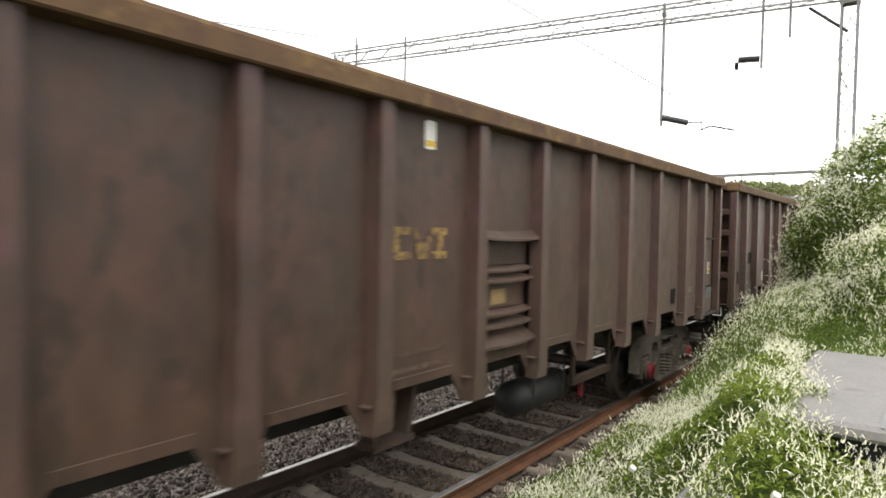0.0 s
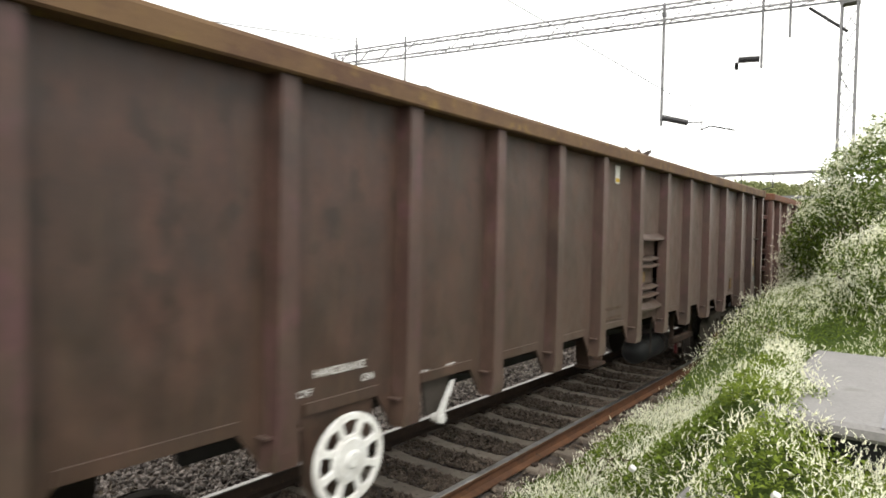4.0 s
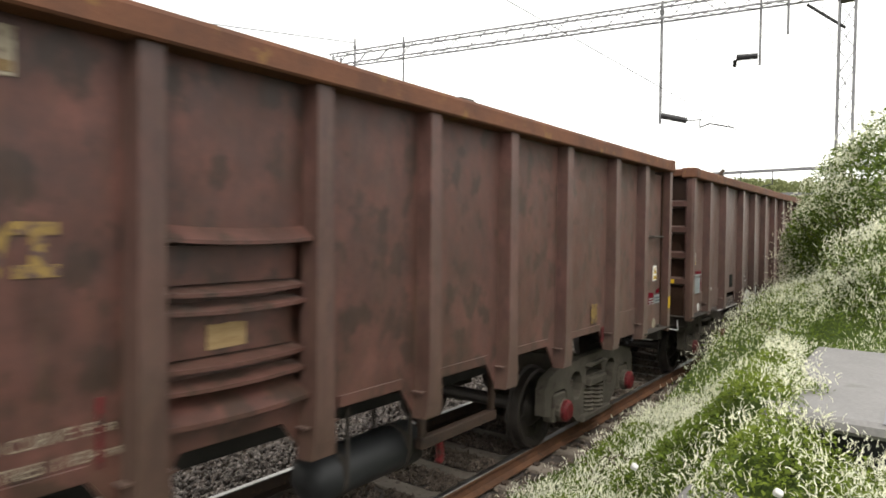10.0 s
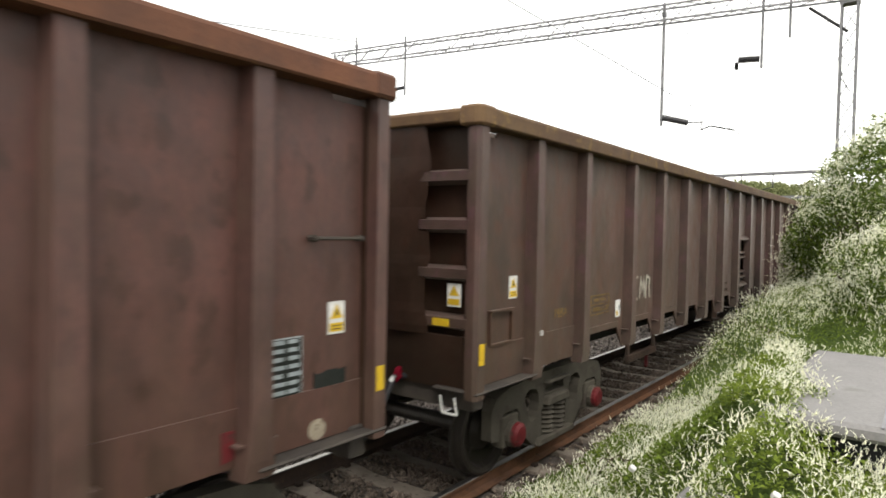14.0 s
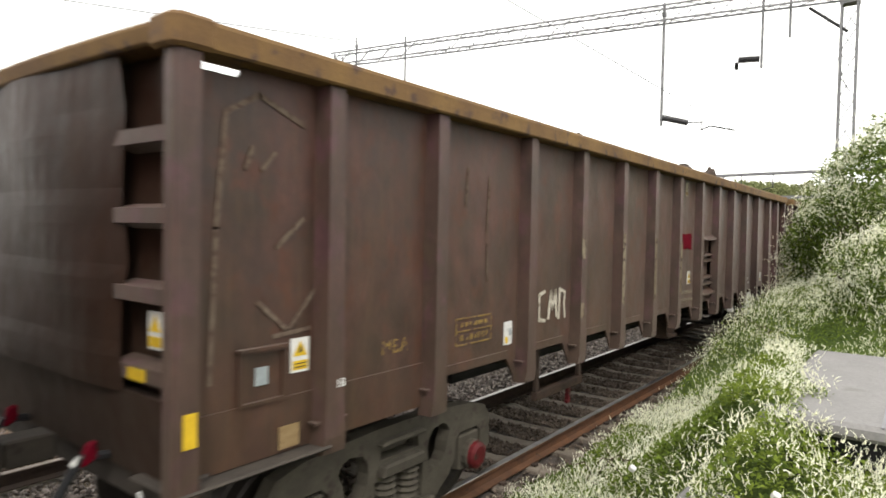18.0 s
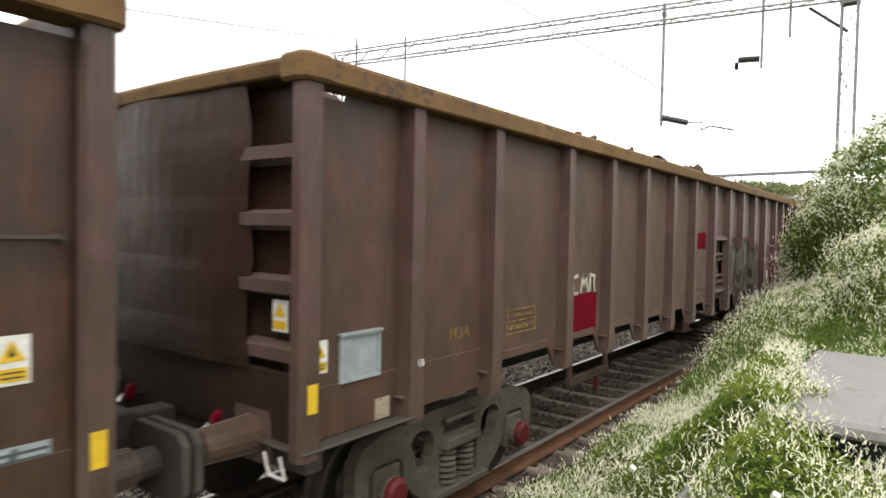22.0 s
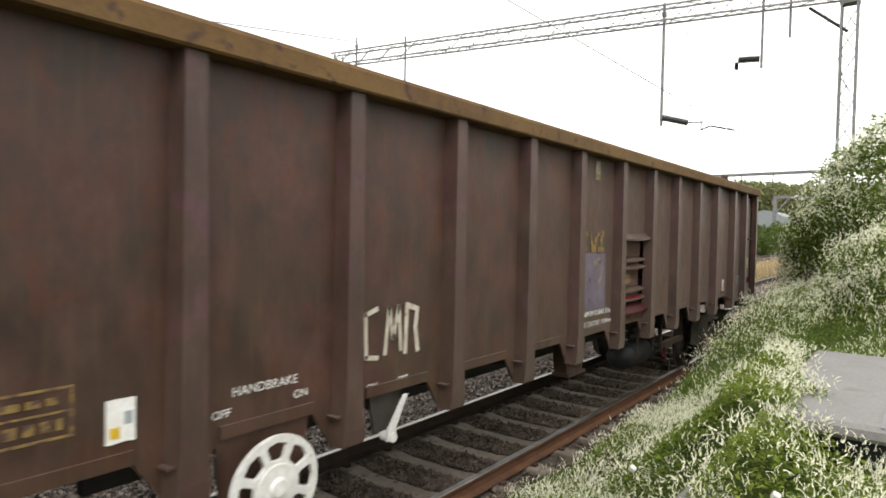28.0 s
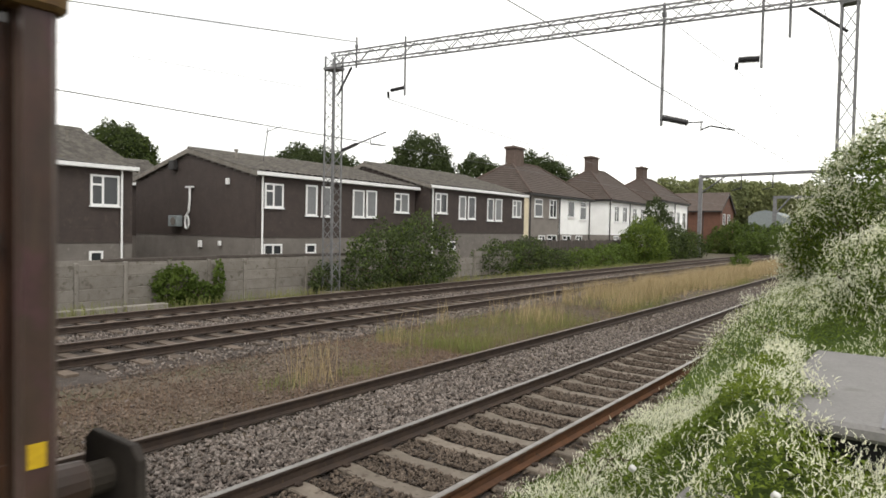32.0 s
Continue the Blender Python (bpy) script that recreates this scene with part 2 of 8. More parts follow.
SPRAYTHIN = mat("spray_thin_grey", (0.112, 0.106, 0.090), (0.066, 0.058, 0.048), 0.65, scale=5, streak=0.3, c3=(0.034, 0.026, 0.020), spot=0.50, spec=0.12)
SPRAYPINK = mat("spray_pink", (0.1386, 0.0371, 0.0523), (0.0924, 0.0322, 0.0380), 0.6, scale=3, c3=(0.0462, 0.0297, 0.0261), spot=0.56, spec=0.12)
SPRAYBLACK = mat("spray_black", (0.036, 0.033, 0.030), (0.050, 0.043, 0.037), 0.6, scale=5, spec=0.12)
SPRAYORANGE = mat("spray_orange", (0.1800, 0.0690, 0.0270), (0.1200, 0.0510, 0.0270), 0.65, scale=3, streak=0.4, c3=(0.0600, 0.0372, 0.0300), spot=0.56, spec=0.12)
SPRAYWHITE = mat("spray_white", (0.40, 0.37, 0.31), (0.30, 0.27, 0.22), 0.7, scale=8, c3=(0.16, 0.13, 0.10), spot=0.60, spec=0.12)
SPRAYCREAM = mat("spray_cream", (0.2108, 0.1792, 0.1265), (0.1370, 0.1054, 0.0738), 0.7, scale=6, c3=(0.0580, 0.0379, 0.0316), spot=0.54, spec=0.12)
SCRAP = mat("scrap_metal", (0.0600, 0.0390, 0.0270), (0.0360, 0.0270, 0.0228), 0.8, 0.2, scale=5, c3=(0.1200, 0.1140, 0.1080), island=True)
RAILRUST = mat("rail_rust", (0.1271, 0.0590, 0.0295), (0.0861, 0.0426, 0.0246), 0.85, scale=5, streak=2, c3=(0.0574, 0.0369, 0.0246))
RAILDARK = mat("rail_dark", (0.0532, 0.0365, 0.0274), (0.0380, 0.0274, 0.0228), 0.8, scale=5, c3=(0.0684, 0.0456, 0.0304))
RAILTOP = mat("rail_head", (0.30, 0.285, 0.27), (0.20, 0.18, 0.165), 0.38, 1.0, scale=3, bump=0.05)
RAILTOPDULL = mat("rail_head_dull", (0.16, 0.13, 0.11), (0.12, 0.09, 0.075), 0.5, 0.6, scale=3, bump=0.05)
CONCRETE = mat("sleeper_concrete", (0.1895, 0.1601, 0.1307), (0.1405, 0.1176, 0.0948), 0.9, scale=5, c3=(0.0784, 0.0588, 0.0458), spot=0.58)
STONE = mat("ballast_stone", (0.205, 0.178, 0.160), (0.125, 0.102, 0.089), 0.92, scale=6, fine=60, island=True, rnd=0.27, c3=(0.1040, 0.0736, 0.0563))
STONEDARK = mat("ballast_dark", (0.138, 0.108, 0.086), (0.086, 0.066, 0.051), 0.95, scale=5, fine=60, island=True, rnd=0.16, c3=(0.0998, 0.0874, 0.0749))
STONEBROWN = mat("ballast_brown", (0.1660, 0.1302, 0.1049), (0.1167, 0.0856, 0.0655), 0.95, scale=3, fine=60, island=True, rnd=0.12, c3=(0.1795, 0.1605, 0.1593))
BED = mat("ballast_bed", (0.0874, 0.0722, 0.0631), (0.0570, 0.0456, 0.0395), 0.95, scale=3, fine=30, bump=1.0, dist=0.04, c3=(0.1216, 0.1064, 0.0988))
GROUND = mat("earth", (0.0950, 0.0760, 0.0570), (0.0684, 0.0646, 0.0380), 0.95, scale=0.7, fine=14, bump=0.8, dist=0.03, c3=(0.1216, 0.0988, 0.0760))
# far leaves: aerial haze is mixed into this paler green
LEAFHAZE = leafy("leaf_far_hazed", (0.205, 0.220, 0.095), (0.155, 0.175, 0.080), 0.25, 0.7, 0.2, 0.10)
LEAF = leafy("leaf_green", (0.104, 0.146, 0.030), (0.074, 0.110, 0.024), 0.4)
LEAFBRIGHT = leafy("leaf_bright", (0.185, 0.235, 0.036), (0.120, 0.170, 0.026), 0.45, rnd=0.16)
LEAFDARK = leafy("leaf_dark", (0.066, 0.086, 0.032), (0.042, 0.058, 0.022), 0.2, 0.65, 0.8)
BLOSSOM = leafy("blossom_cream", (0.86, 0.85, 0.72), (0.76, 0.76, 0.58), 0.35, 0.8, 3, 0.07)
MOSS = mat("mossy_earth", (0.080, 0.112, 0.026), (0.056, 0.084, 0.020), 0.95, scale=3, fine=30, bump=0.8, dist=0.03, spec=0.1)
STALK = mat("bush_wood", (0.0800, 0.0600, 0.0400), (0.0560, 0.0400, 0.0280), 0.9, scale=8)
GRASSDRY = mat("grass_dry", (0.40, 0.315, 0.175), (0.30, 0.230, 0.125), 0.85, scale=0.8, island=True, rnd=0.1, bump=0)
GRASSGREEN = mat("grass_green", (0.150, 0.185, 0.050), (0.205, 0.190, 0.070), 0.8, scale=0.7, island=True, rnd=0.1, bump=0)
GALV = mat("galvanised_steel", (0.1976, 0.1976, 0.2014), (0.1520, 0.1520, 0.1558), 0.55, 0.5, scale=3, bump=0.1, c3=(0.1140, 0.1064, 0.0988), spot=0.64)
DARKSTEEL = mat("dark_steel", (0.0595, 0.0595, 0.0616), (0.0420, 0.0420, 0.0420), 0.6, 0.3, scale=5)
WIRE = plain("wire_copper", (0.1280, 0.1280, 0.1320), 0.6)
CERAMIC = plain("insulator_brown", (0.045, 0.044, 0.046), 0.45)
SLABGREY = mat("grey_felt", (0.2284, 0.2196, 0.2142), (0.1940, 0.1865, 0.1831), 0.8, scale=1.2, fine=45, bump=0.2, c3=(0.1638, 0.1575, 0.1480), spot=0.66)


# ---- mesh helpers ----
def box(bm, x0, x1, y0, y1, z0, z1):
    v = [bm.verts.new((x, y, z)) for z in (z0, z1) for y in (y0, y1) for x in (x0, x1)]
    for f in ((0, 2, 3, 1), (4, 5, 7, 6), (0, 1, 5, 4), (2, 6, 7, 3), (0, 4, 6, 2), (1, 3, 7, 5)):
        bm.faces.new([v[i] for i in f])
    return v


def prism(bm, poly, a, b, axis="x"):
    """poly: outline in the two other axes (in x, y, z order), run from a to b along the axis."""
    def at(p, t):
        return {"x": (t, p[0], p[1]), "y": (p[0], t, p[1]), "z": (p[0], p[1], t)}[axis]
    lo, hi = [bm.verts.new(at(p, a)) for p in poly], [bm.verts.new(at(p, b)) for p in poly]
    n = len(poly)
    bm.faces.new(lo[::-1])
    bm.faces.new(hi)
    for i in range(n):
        bm.faces.new((lo[i], lo[(i + 1) % n], hi[(i + 1) % n], hi[i]))


def rod(bm, p, q, r, n=8, r2=None):
    p, q = Vector(p), Vector(q)
    d = (q - p).normalized()
    s = d.orthogonal().normalized()
    t = d.cross(s)
    r2 = r if r2 is None else r2
    lo, hi = [], []
    for i in range(n):
        a = 2 * math.pi * i / n
        o = s * math.cos(a) + t * math.sin(a)
        lo.append(bm.verts.new(p + o * r))
        hi.append(bm.verts.new(q + o * r2))
    bm.faces.new(lo[::-1])
    bm.faces.new(hi)
    for i in range(n):
        bm.faces.new((lo[i], lo[(i + 1) % n], hi[(i + 1) % n], hi[i]))


def cast_plate(bm, outline, holes, x0, x1):
    """A flat casting in the y-z plane with windows through it."""
    edges = []
    for loop in (outline, *holes):
        v = [bm.verts.new((x0, y, z)) for y, z in loop]
        edges += [bm.edges.new((v[i], v[(i + 1) % len(v)])) for i in range(len(v))]
    got = bmesh.ops.triangle_fill(bm, use_beauty=True, use_dissolve=True, edges=edges)
    faces = [f for f in got["geom"] if isinstance(f, bmesh.types.BMFace)]
    ext = bmesh.ops.extrude_face_region(bm, geom=faces, use_keep_orig=True)
    for v in [g for g in ext["geom"] if isinstance(g, bmesh.types.BMVert)]:
        v.co.x = x1


def lathe(bm, prof, axis="x", n=24, centre=(0, 0, 0)):
    """prof: (along, radius) pairs, closed at both ends where the radius is 0."""
    rings = []
    for a, r in prof:
        ring = []
        for i in range(n):
            t = 2 * math.pi * i / n
            c, s = math.cos(t) * max(r, 1e-4), math.sin(t) * max(r, 1e-4)
            p = {"x": (a, c, s), "y": (c, a, s), "z": (c, s, a)}[axis]
            ring.append(bm.verts.new(Vector(p) + Vector(centre)))
        rings.append(ring)
    for u, w in zip(rings, rings[1:]):
        for i in range(n):
            bm.faces.new((u[i], u[(i + 1) % n], w[(i + 1) % n], w[i]))
    bm.faces.new(rings[0][::-1])
    bm.faces.new(rings[-1])


def mesh_of(name, bm, material, bevel=0.0, smooth=False):
    bmesh.ops.recalc_face_normals(bm, faces=bm.faces)
    if bevel:
        sharp = [e for e in bm.edges if len(e.link_faces) == 2 and e.calc_face_angle(0) > 0.5]
        bmesh.ops.bevel(bm, geom=sharp, offset=bevel, segments=1, affect="EDGES", clamp_overlap=True)
    me = bpy.data.meshes.new(name)
    bm.to_mesh(me)
    bm.free()
    me.materials.append(material)
    if smooth:
        for p in me.polygons:
            p.use_smooth = True
    return me


def part(name, bm, material, parent, label="", bevel=0.0, smooth=False):
    ob = new(name, mesh_of(name, bm, material, bevel, smooth))
    ob.parent = parent
    return tagged(ob, label)


def share(name, me, parent, m=None, label=""):
    ob = new(name, me)
    ob.parent = parent
    if m is not None:
        ob.matrix_basis = m
    return tagged(ob, label)


def thing(name, label, category, m=None, group="", kind=""):
    ob = new(name)
    if m is not None:
        ob.matrix_basis = m
    return tagged(ob, label, category, group, kind)


def solid(name, bm, material, label, category, m=None, group="", kind="", bevel=0.0, smooth=False):
    ob = new(name, mesh_of(name, bm, material, bevel, smooth))
    if m is not None:
        ob.matrix_basis = m
    return tagged(ob, label, category, group, kind)


def soup(name, verts, faces, material):
    """A mesh from arrays: verts (n, 3), faces (m, k)."""
    me = bpy.data.meshes.new(name)
    faces = np.asarray(faces, dtype=np.int32)
    me.vertices.add(len(verts))
    me.vertices.foreach_set("co", np.asarray(verts, dtype=np.float32).ravel())
    k = faces.shape[1]
    me.loops.add(faces.size)
    me.loops.foreach_set("vertex_index", faces.ravel())
    me.polygons.add(len(faces))
    me.polygons.foreach_set("loop_start", np.arange(0, faces.size, k, dtype=np.int32))
    me.update(calc_edges=True)
    me.materials.append(material)
    return me


RNG = np.random.RandomState(7)


def turned(n, tilt=math.pi):
    """n random rotation matrices."""
    q = RNG.normal(size=(n, 4))
    q /= np.linalg.norm(q, axis=1)[:, None]
    w, x, y, z = q.T
    return np.stack([1 - 2 * (y * y + z * z), 2 * (x * y - z * w), 2 * (x * z + y * w), 2 * (x * y + z * w), 1 - 2 * (x * x + z * z),
                     2 * (y * z - x * w), 2 * (x * z - y * w), 2 * (y * z + x * w), 1 - 2 * (x * x + y * y)], 1).reshape(n, 3, 3)


def scatter(points, shape, faces, size, rot=None):
    """Copies of a small shape at many points, as one pair of arrays."""
    n, k = len(points), len(shape)
    rot = turned(n) if rot is None else rot
    v = np.einsum("nij,kj->nki", rot, np.asarray(shape, float)) * np.asarray(size).reshape(-1, 1, 1) + np.asarray(points)[:, None, :]
    f = (np.asarray(faces)[None] + (np.arange(n) * k)[:, None, None]).reshape(-1, len(faces[0]))
    return v.reshape(-1, 3), f


LEAF_V = [(-0.5, 0, 0), (0, -0.28, 0.06), (0.5, 0, -0.05), (0, 0.28, 0.06)]
LEAF_F = [(0, 1, 2), (0, 2, 3)]
G = (1 + 5 ** 0.5) / 2
ICO_V = np.array([(-1, G, 0), (1, G, 0), (-1, -G, 0), (1, -G, 0), (0, -1, G), (0, 1, G), (0, -1, -G), (0, 1, -G), (G, 0, -1), (G, 0, 1), (-G, 0, -1), (-G, 0, 1)]) / 1.9
ICO_F = [(0, 11, 5), (0, 5, 1), (0, 1, 7), (0, 7, 10), (0, 10, 11), (1, 5, 9), (5, 11, 4), (11, 10, 2), (10, 7, 6), (7, 1, 8),
         (3, 9, 4), (3, 4, 2), (3, 2, 6), (3, 6, 8), (3, 8, 9), (4, 9, 5), (2, 4, 11), (6, 2, 10), (8, 6, 7), (9, 8, 1)]
# ---- ground and tracks ----
TRACK_X = (-4.052, -7.43, -12.28, -15.85)

bm = bmesh.new()
# one sheet to the horizon: the line's bed, a low bank towards the gardens
XS = [-900, -200, -60, -36, -27, -21, -19.5, -18.2, -17.6, -14.0, -10.3, -9.4, -5.7, -2.4, -1.6, 3, 60, 900]
ZS = [0.2, 0.1, -0.1, -0.2, -0.3, -0.35, -0.35, -0.32, -0.26, -0.26, -0.26, -0.27, -0.24, -0.26, 0.1, 0.1, 0.0, 0.0]
YS = [-900, -60, -10, 0, 10, 20, 40, 80, 150, 400, 1500]
grid = [[bm.verts.new((x, y, z)) for x, z in zip(XS, ZS)] for y in YS]
for r0, r1 in zip(grid, grid[1:]):
    for i in range(len(XS) - 1):
        bm.faces.new((r0[i], r0[i + 1], r1[i + 1], r1[i]))
solid("ground", bm, GROUND, "brown earth and weeds of a railway cutting", "ground", kind="structure")

for i, (x0, x1) in enumerate(((-5.75, -2.45), (-17.7, -10.5))):
    bm = bmesh.new()
    prism(bm, [(x0 - 0.5, -0.4), (x0, -0.215), (x1, -0.215), (x1 + 0.3, -0.4)], -60, 400, "y")
    solid("ballast_bed", bm, BED, "bed of small grey-brown track ballast", "ballast", kind="structure")
bm = bmesh.new()
prism(bm, [(-9.6, -0.4), (-9.3, -0.20), (-5.9, -0.20), (-5.76, -0.4)], -60, 400, "y")
solid("ballast_bed", bm, mat("ballast_weedy", (0.110, 0.084, 0.066), (0.118, 0.092, 0.058), 0.95, scale=0.9, fine=30, bump=1.0, dist=0.04, c3=(0.07, 0.062, 0.034)),
      "weedy brown ballast of a disused line", "ballast", kind="structure")


def rail_parts(parent, x, side, web, head):
    """One rail: rusty foot and web, and a running head."""
    bm = bmesh.new()
    prism(bm, [(x - 0.07, -0.155), (x + 0.07, -0.155), (x + 0.07, -0.142), (x + 0.012, -0.122), (x + 0.010, -0.042), (x + 0.033, -0.034),
               (x + 0.035, -0.008), (x - 0.035, -0.008), (x - 0.033, -0.034), (x - 0.010, -0.042), (x - 0.012, -0.122), (x - 0.07, -0.142)], -60, 400, "y")
    r = part("rail", bm, web, parent)
    bm = bmesh.new()
    prism(bm, [(x - 0.034, -0.008), (x + 0.034, -0.008), (x + 0.027, 0.0), (x - 0.027, 0.0)], -60, 400, "y")
    part("rail_head", bm, head, r, "worn running surface")


bm = bmesh.new()
prism(bm, [(-1.25, -0.36), (1.25, -0.36), (1.25, -0.19), (0.95, -0.165), (0.55, -0.165), (0.35, -0.195), (-0.35, -0.195), (-0.55, -0.165), (-0.95, -0.165), (-1.25, -0.19)], -0.11, 0.11, "y")
SLEEPER = mesh_of("sleeper", bm, CONCRETE, 0.012)
bm = bmesh.new()
for s in (-0.1, 0.1):
    rod(bm, (s, -0.05, -0.145), (s, 0.05, -0.145), 0.011, 6)
    box(bm, s - 0.03, s + 0.03, -0.03, 0.03, -0.165, -0.14)
CLIP = mesh_of("rail_clip", bm, RAILDARK)

for i, x in enumerate(TRACK_X):
    t = thing("track", ("running line with polished rails on concrete sleepers", "disused line with rusty rails sunk in weeds",
                        "electrified line with dark rails on ballast", "electrified line with dark rails on ballast")[i], "railway track", kind="structure")
    near = i == 0
    for side in (1, -1):
        if i == 1 and side == -1:
            continue
        rail_parts(t, x + side * 0.752, side, RAILRUST if near and side == 1 else RAILDARK, RAILTOP if near else RAILTOPDULL)
    n0 = 62 if near else 0
    for k in range(n0):
        y = -3.0 + 0.64 * k
        share("sleeper", SLEEPER, t, pose(x + random.uniform(-0.02, 0.02), y + random.uniform(-0.015, 0.015), random.uniform(-0.006, 0.004), 0, 0, random.uniform(-0.4, 0.4)))
        if y < 16:
            for side in (1, -1):
                share("rail_clip", CLIP, t, pose(x + side * 0.752, y, 0))
    bm = bmesh.new()
    for k in range(n0, 190 if i != 1 else 0):
        y = -3.0 + 0.64 * k
        box(bm, x - 1.25, x + 1.25, y - 0.11, y + 0.11, -0.3, -0.17)
    if i != 1:
        tagged(part("far_sleepers", bm, STONEDARK, t), kind="stuff")


def stones(name, rects, material, label, size=(0.018, 0.036), ico=True):
    """Loose stones over rectangles (x0, x1, y0, y1, z, per square metre)."""
    pts = []
    for x0, x1, y0, y1, z, dens in rects:
        n = int((x1 - x0) * (y1 - y0) * dens)
        pts.append(np.stack([RNG.uniform(x0, x1, n), RNG.uniform(y0, y1, n), z + RNG.uniform(-0.012, 0.014, n)], 1))
    p = np.concatenate(pts)
    v, f = scatter(p, ICO_V * (1.15, 0.75, 0.55), ICO_F, size := RNG.uniform(*size, len(p)))
    v += RNG.normal(size=v.shape) * np.repeat(size, len(ICO_V))[:, None] * 0.24
    return tagged(new(name, soup(name, v, f, material)), label, "ballast", kind="stuff")


def between(x0, x1, y0, y1, z, dens):
    """The spaces between the near track's sleepers."""
    out, k = [], 0
    while -3.0 + 0.64 * k < y1:
        y = -3.0 + 0.64 * k
        if y > y0:
            out.append((x0, x1, y + 0.115, y + 0.525, z, dens))
        k += 1
    return out


stones("ballast_stones", [(-6.6, -4.87, 1.0, 9.0, -0.185, 800), (-6.6, -4.87, 9.0, 16.0, -0.185, 520), (-6.6, -4.87, 16.0, 34.0, -0.185, 220)], STONE, "sharp grey track ballast stones", (0.013, 0.034))
stones("track_stones", between(-4.72, -3.4, 1.2, 15.0, -0.182, 1000) + [(-3.22, -2.5, 1.5, 12.0, -0.2, 420)], STONEDARK, "dark oily ballast between the sleepers", (0.011, 0.029))
stones("weedy_stones", [(-9.3, -6.8, 2.0, 12.0, -0.19, 330), (-9.3, -6.8, 12.0, 26.0, -0.19, 120), (-10.6, -9.3, 4.0, 24.0, -0.24, 150)], STONEBROWN,
       "brown weathered ballast stones among dead weeds", (0.014, 0.031))
stones("far_stones", [(-15.1, -13.05, 5.0, 40.0, -0.2, 130), (-11.45, -10.4, 5.0, 30.0, -0.2, 120)], STONE, "pale grey ballast beside the far rails", (0.022, 0.038))

# ---- wagons ----
PITCH, LENGTH, HALF, SKIN = 16.838, 15.79, 1.375, 1.262
RIBS = (0.97, 1.98, 3.29, 4.34, 5.41, 6.48, 7.50, 8.60, 9.61, 10.63, 11.69, 12.73, 13.93, 14.85)
BAYS = list(zip((0.0, *RIBS), (*RIBS, LENGTH)))
TOP, LIP = 3.297, 3.145
BOGIES, AXLE = (1.92, 14.06), 0.88


def skin_panel(y0, y1, low, s, slot=0):
    """A side sheet between two ribs, with its gussets down to the rib feet; slot: a gap under the rim at its front (-1) or rear (1) end."""
    bm = bmesh.new()
    xi, xo = (SKIN - 0.02) * s, SKIN * s
    top = [(y1, LIP), (y0, LIP)]
    if slot < 0:
        top = [(y1, LIP), (y0 + 0.40, LIP), (y0 + 0.37, 3.09), (y0 + 0.10, 3.09), (y0 + 0.09, LIP), (y0, LIP)]
    if slot > 0:
        top = [(y1, LIP), (y1 - 0.09, LIP), (y1 - 0.10, 3.09), (y1 - 0.37, 3.09), (y1 - 0.40, LIP), (y0, LIP)]
    if low:
        prism(bm, [(y0, 1.03), (y1, 1.03), *top], min(xi, xo), max(xi, xo))
        box(bm, *sorted((xo, xo + 0.012 * s)), y0 + 0.02, y1 - 0.02, 1.03, 1.345)
    else:
        prism(bm, [(y0, 0.98), (y0 + 0.06, 0.98), (y0 + 0.20, 1.198), (y1 - 0.24, 1.198), (y1 - 0.09, 0.98), (y1, 0.98), *top], min(xi, xo), max(xi, xo))
        box(bm, *sorted((xo, xo + 0.016 * s)), y0 + 0.20, y1 - 0.24, 1.200, 1.27)
    return bm


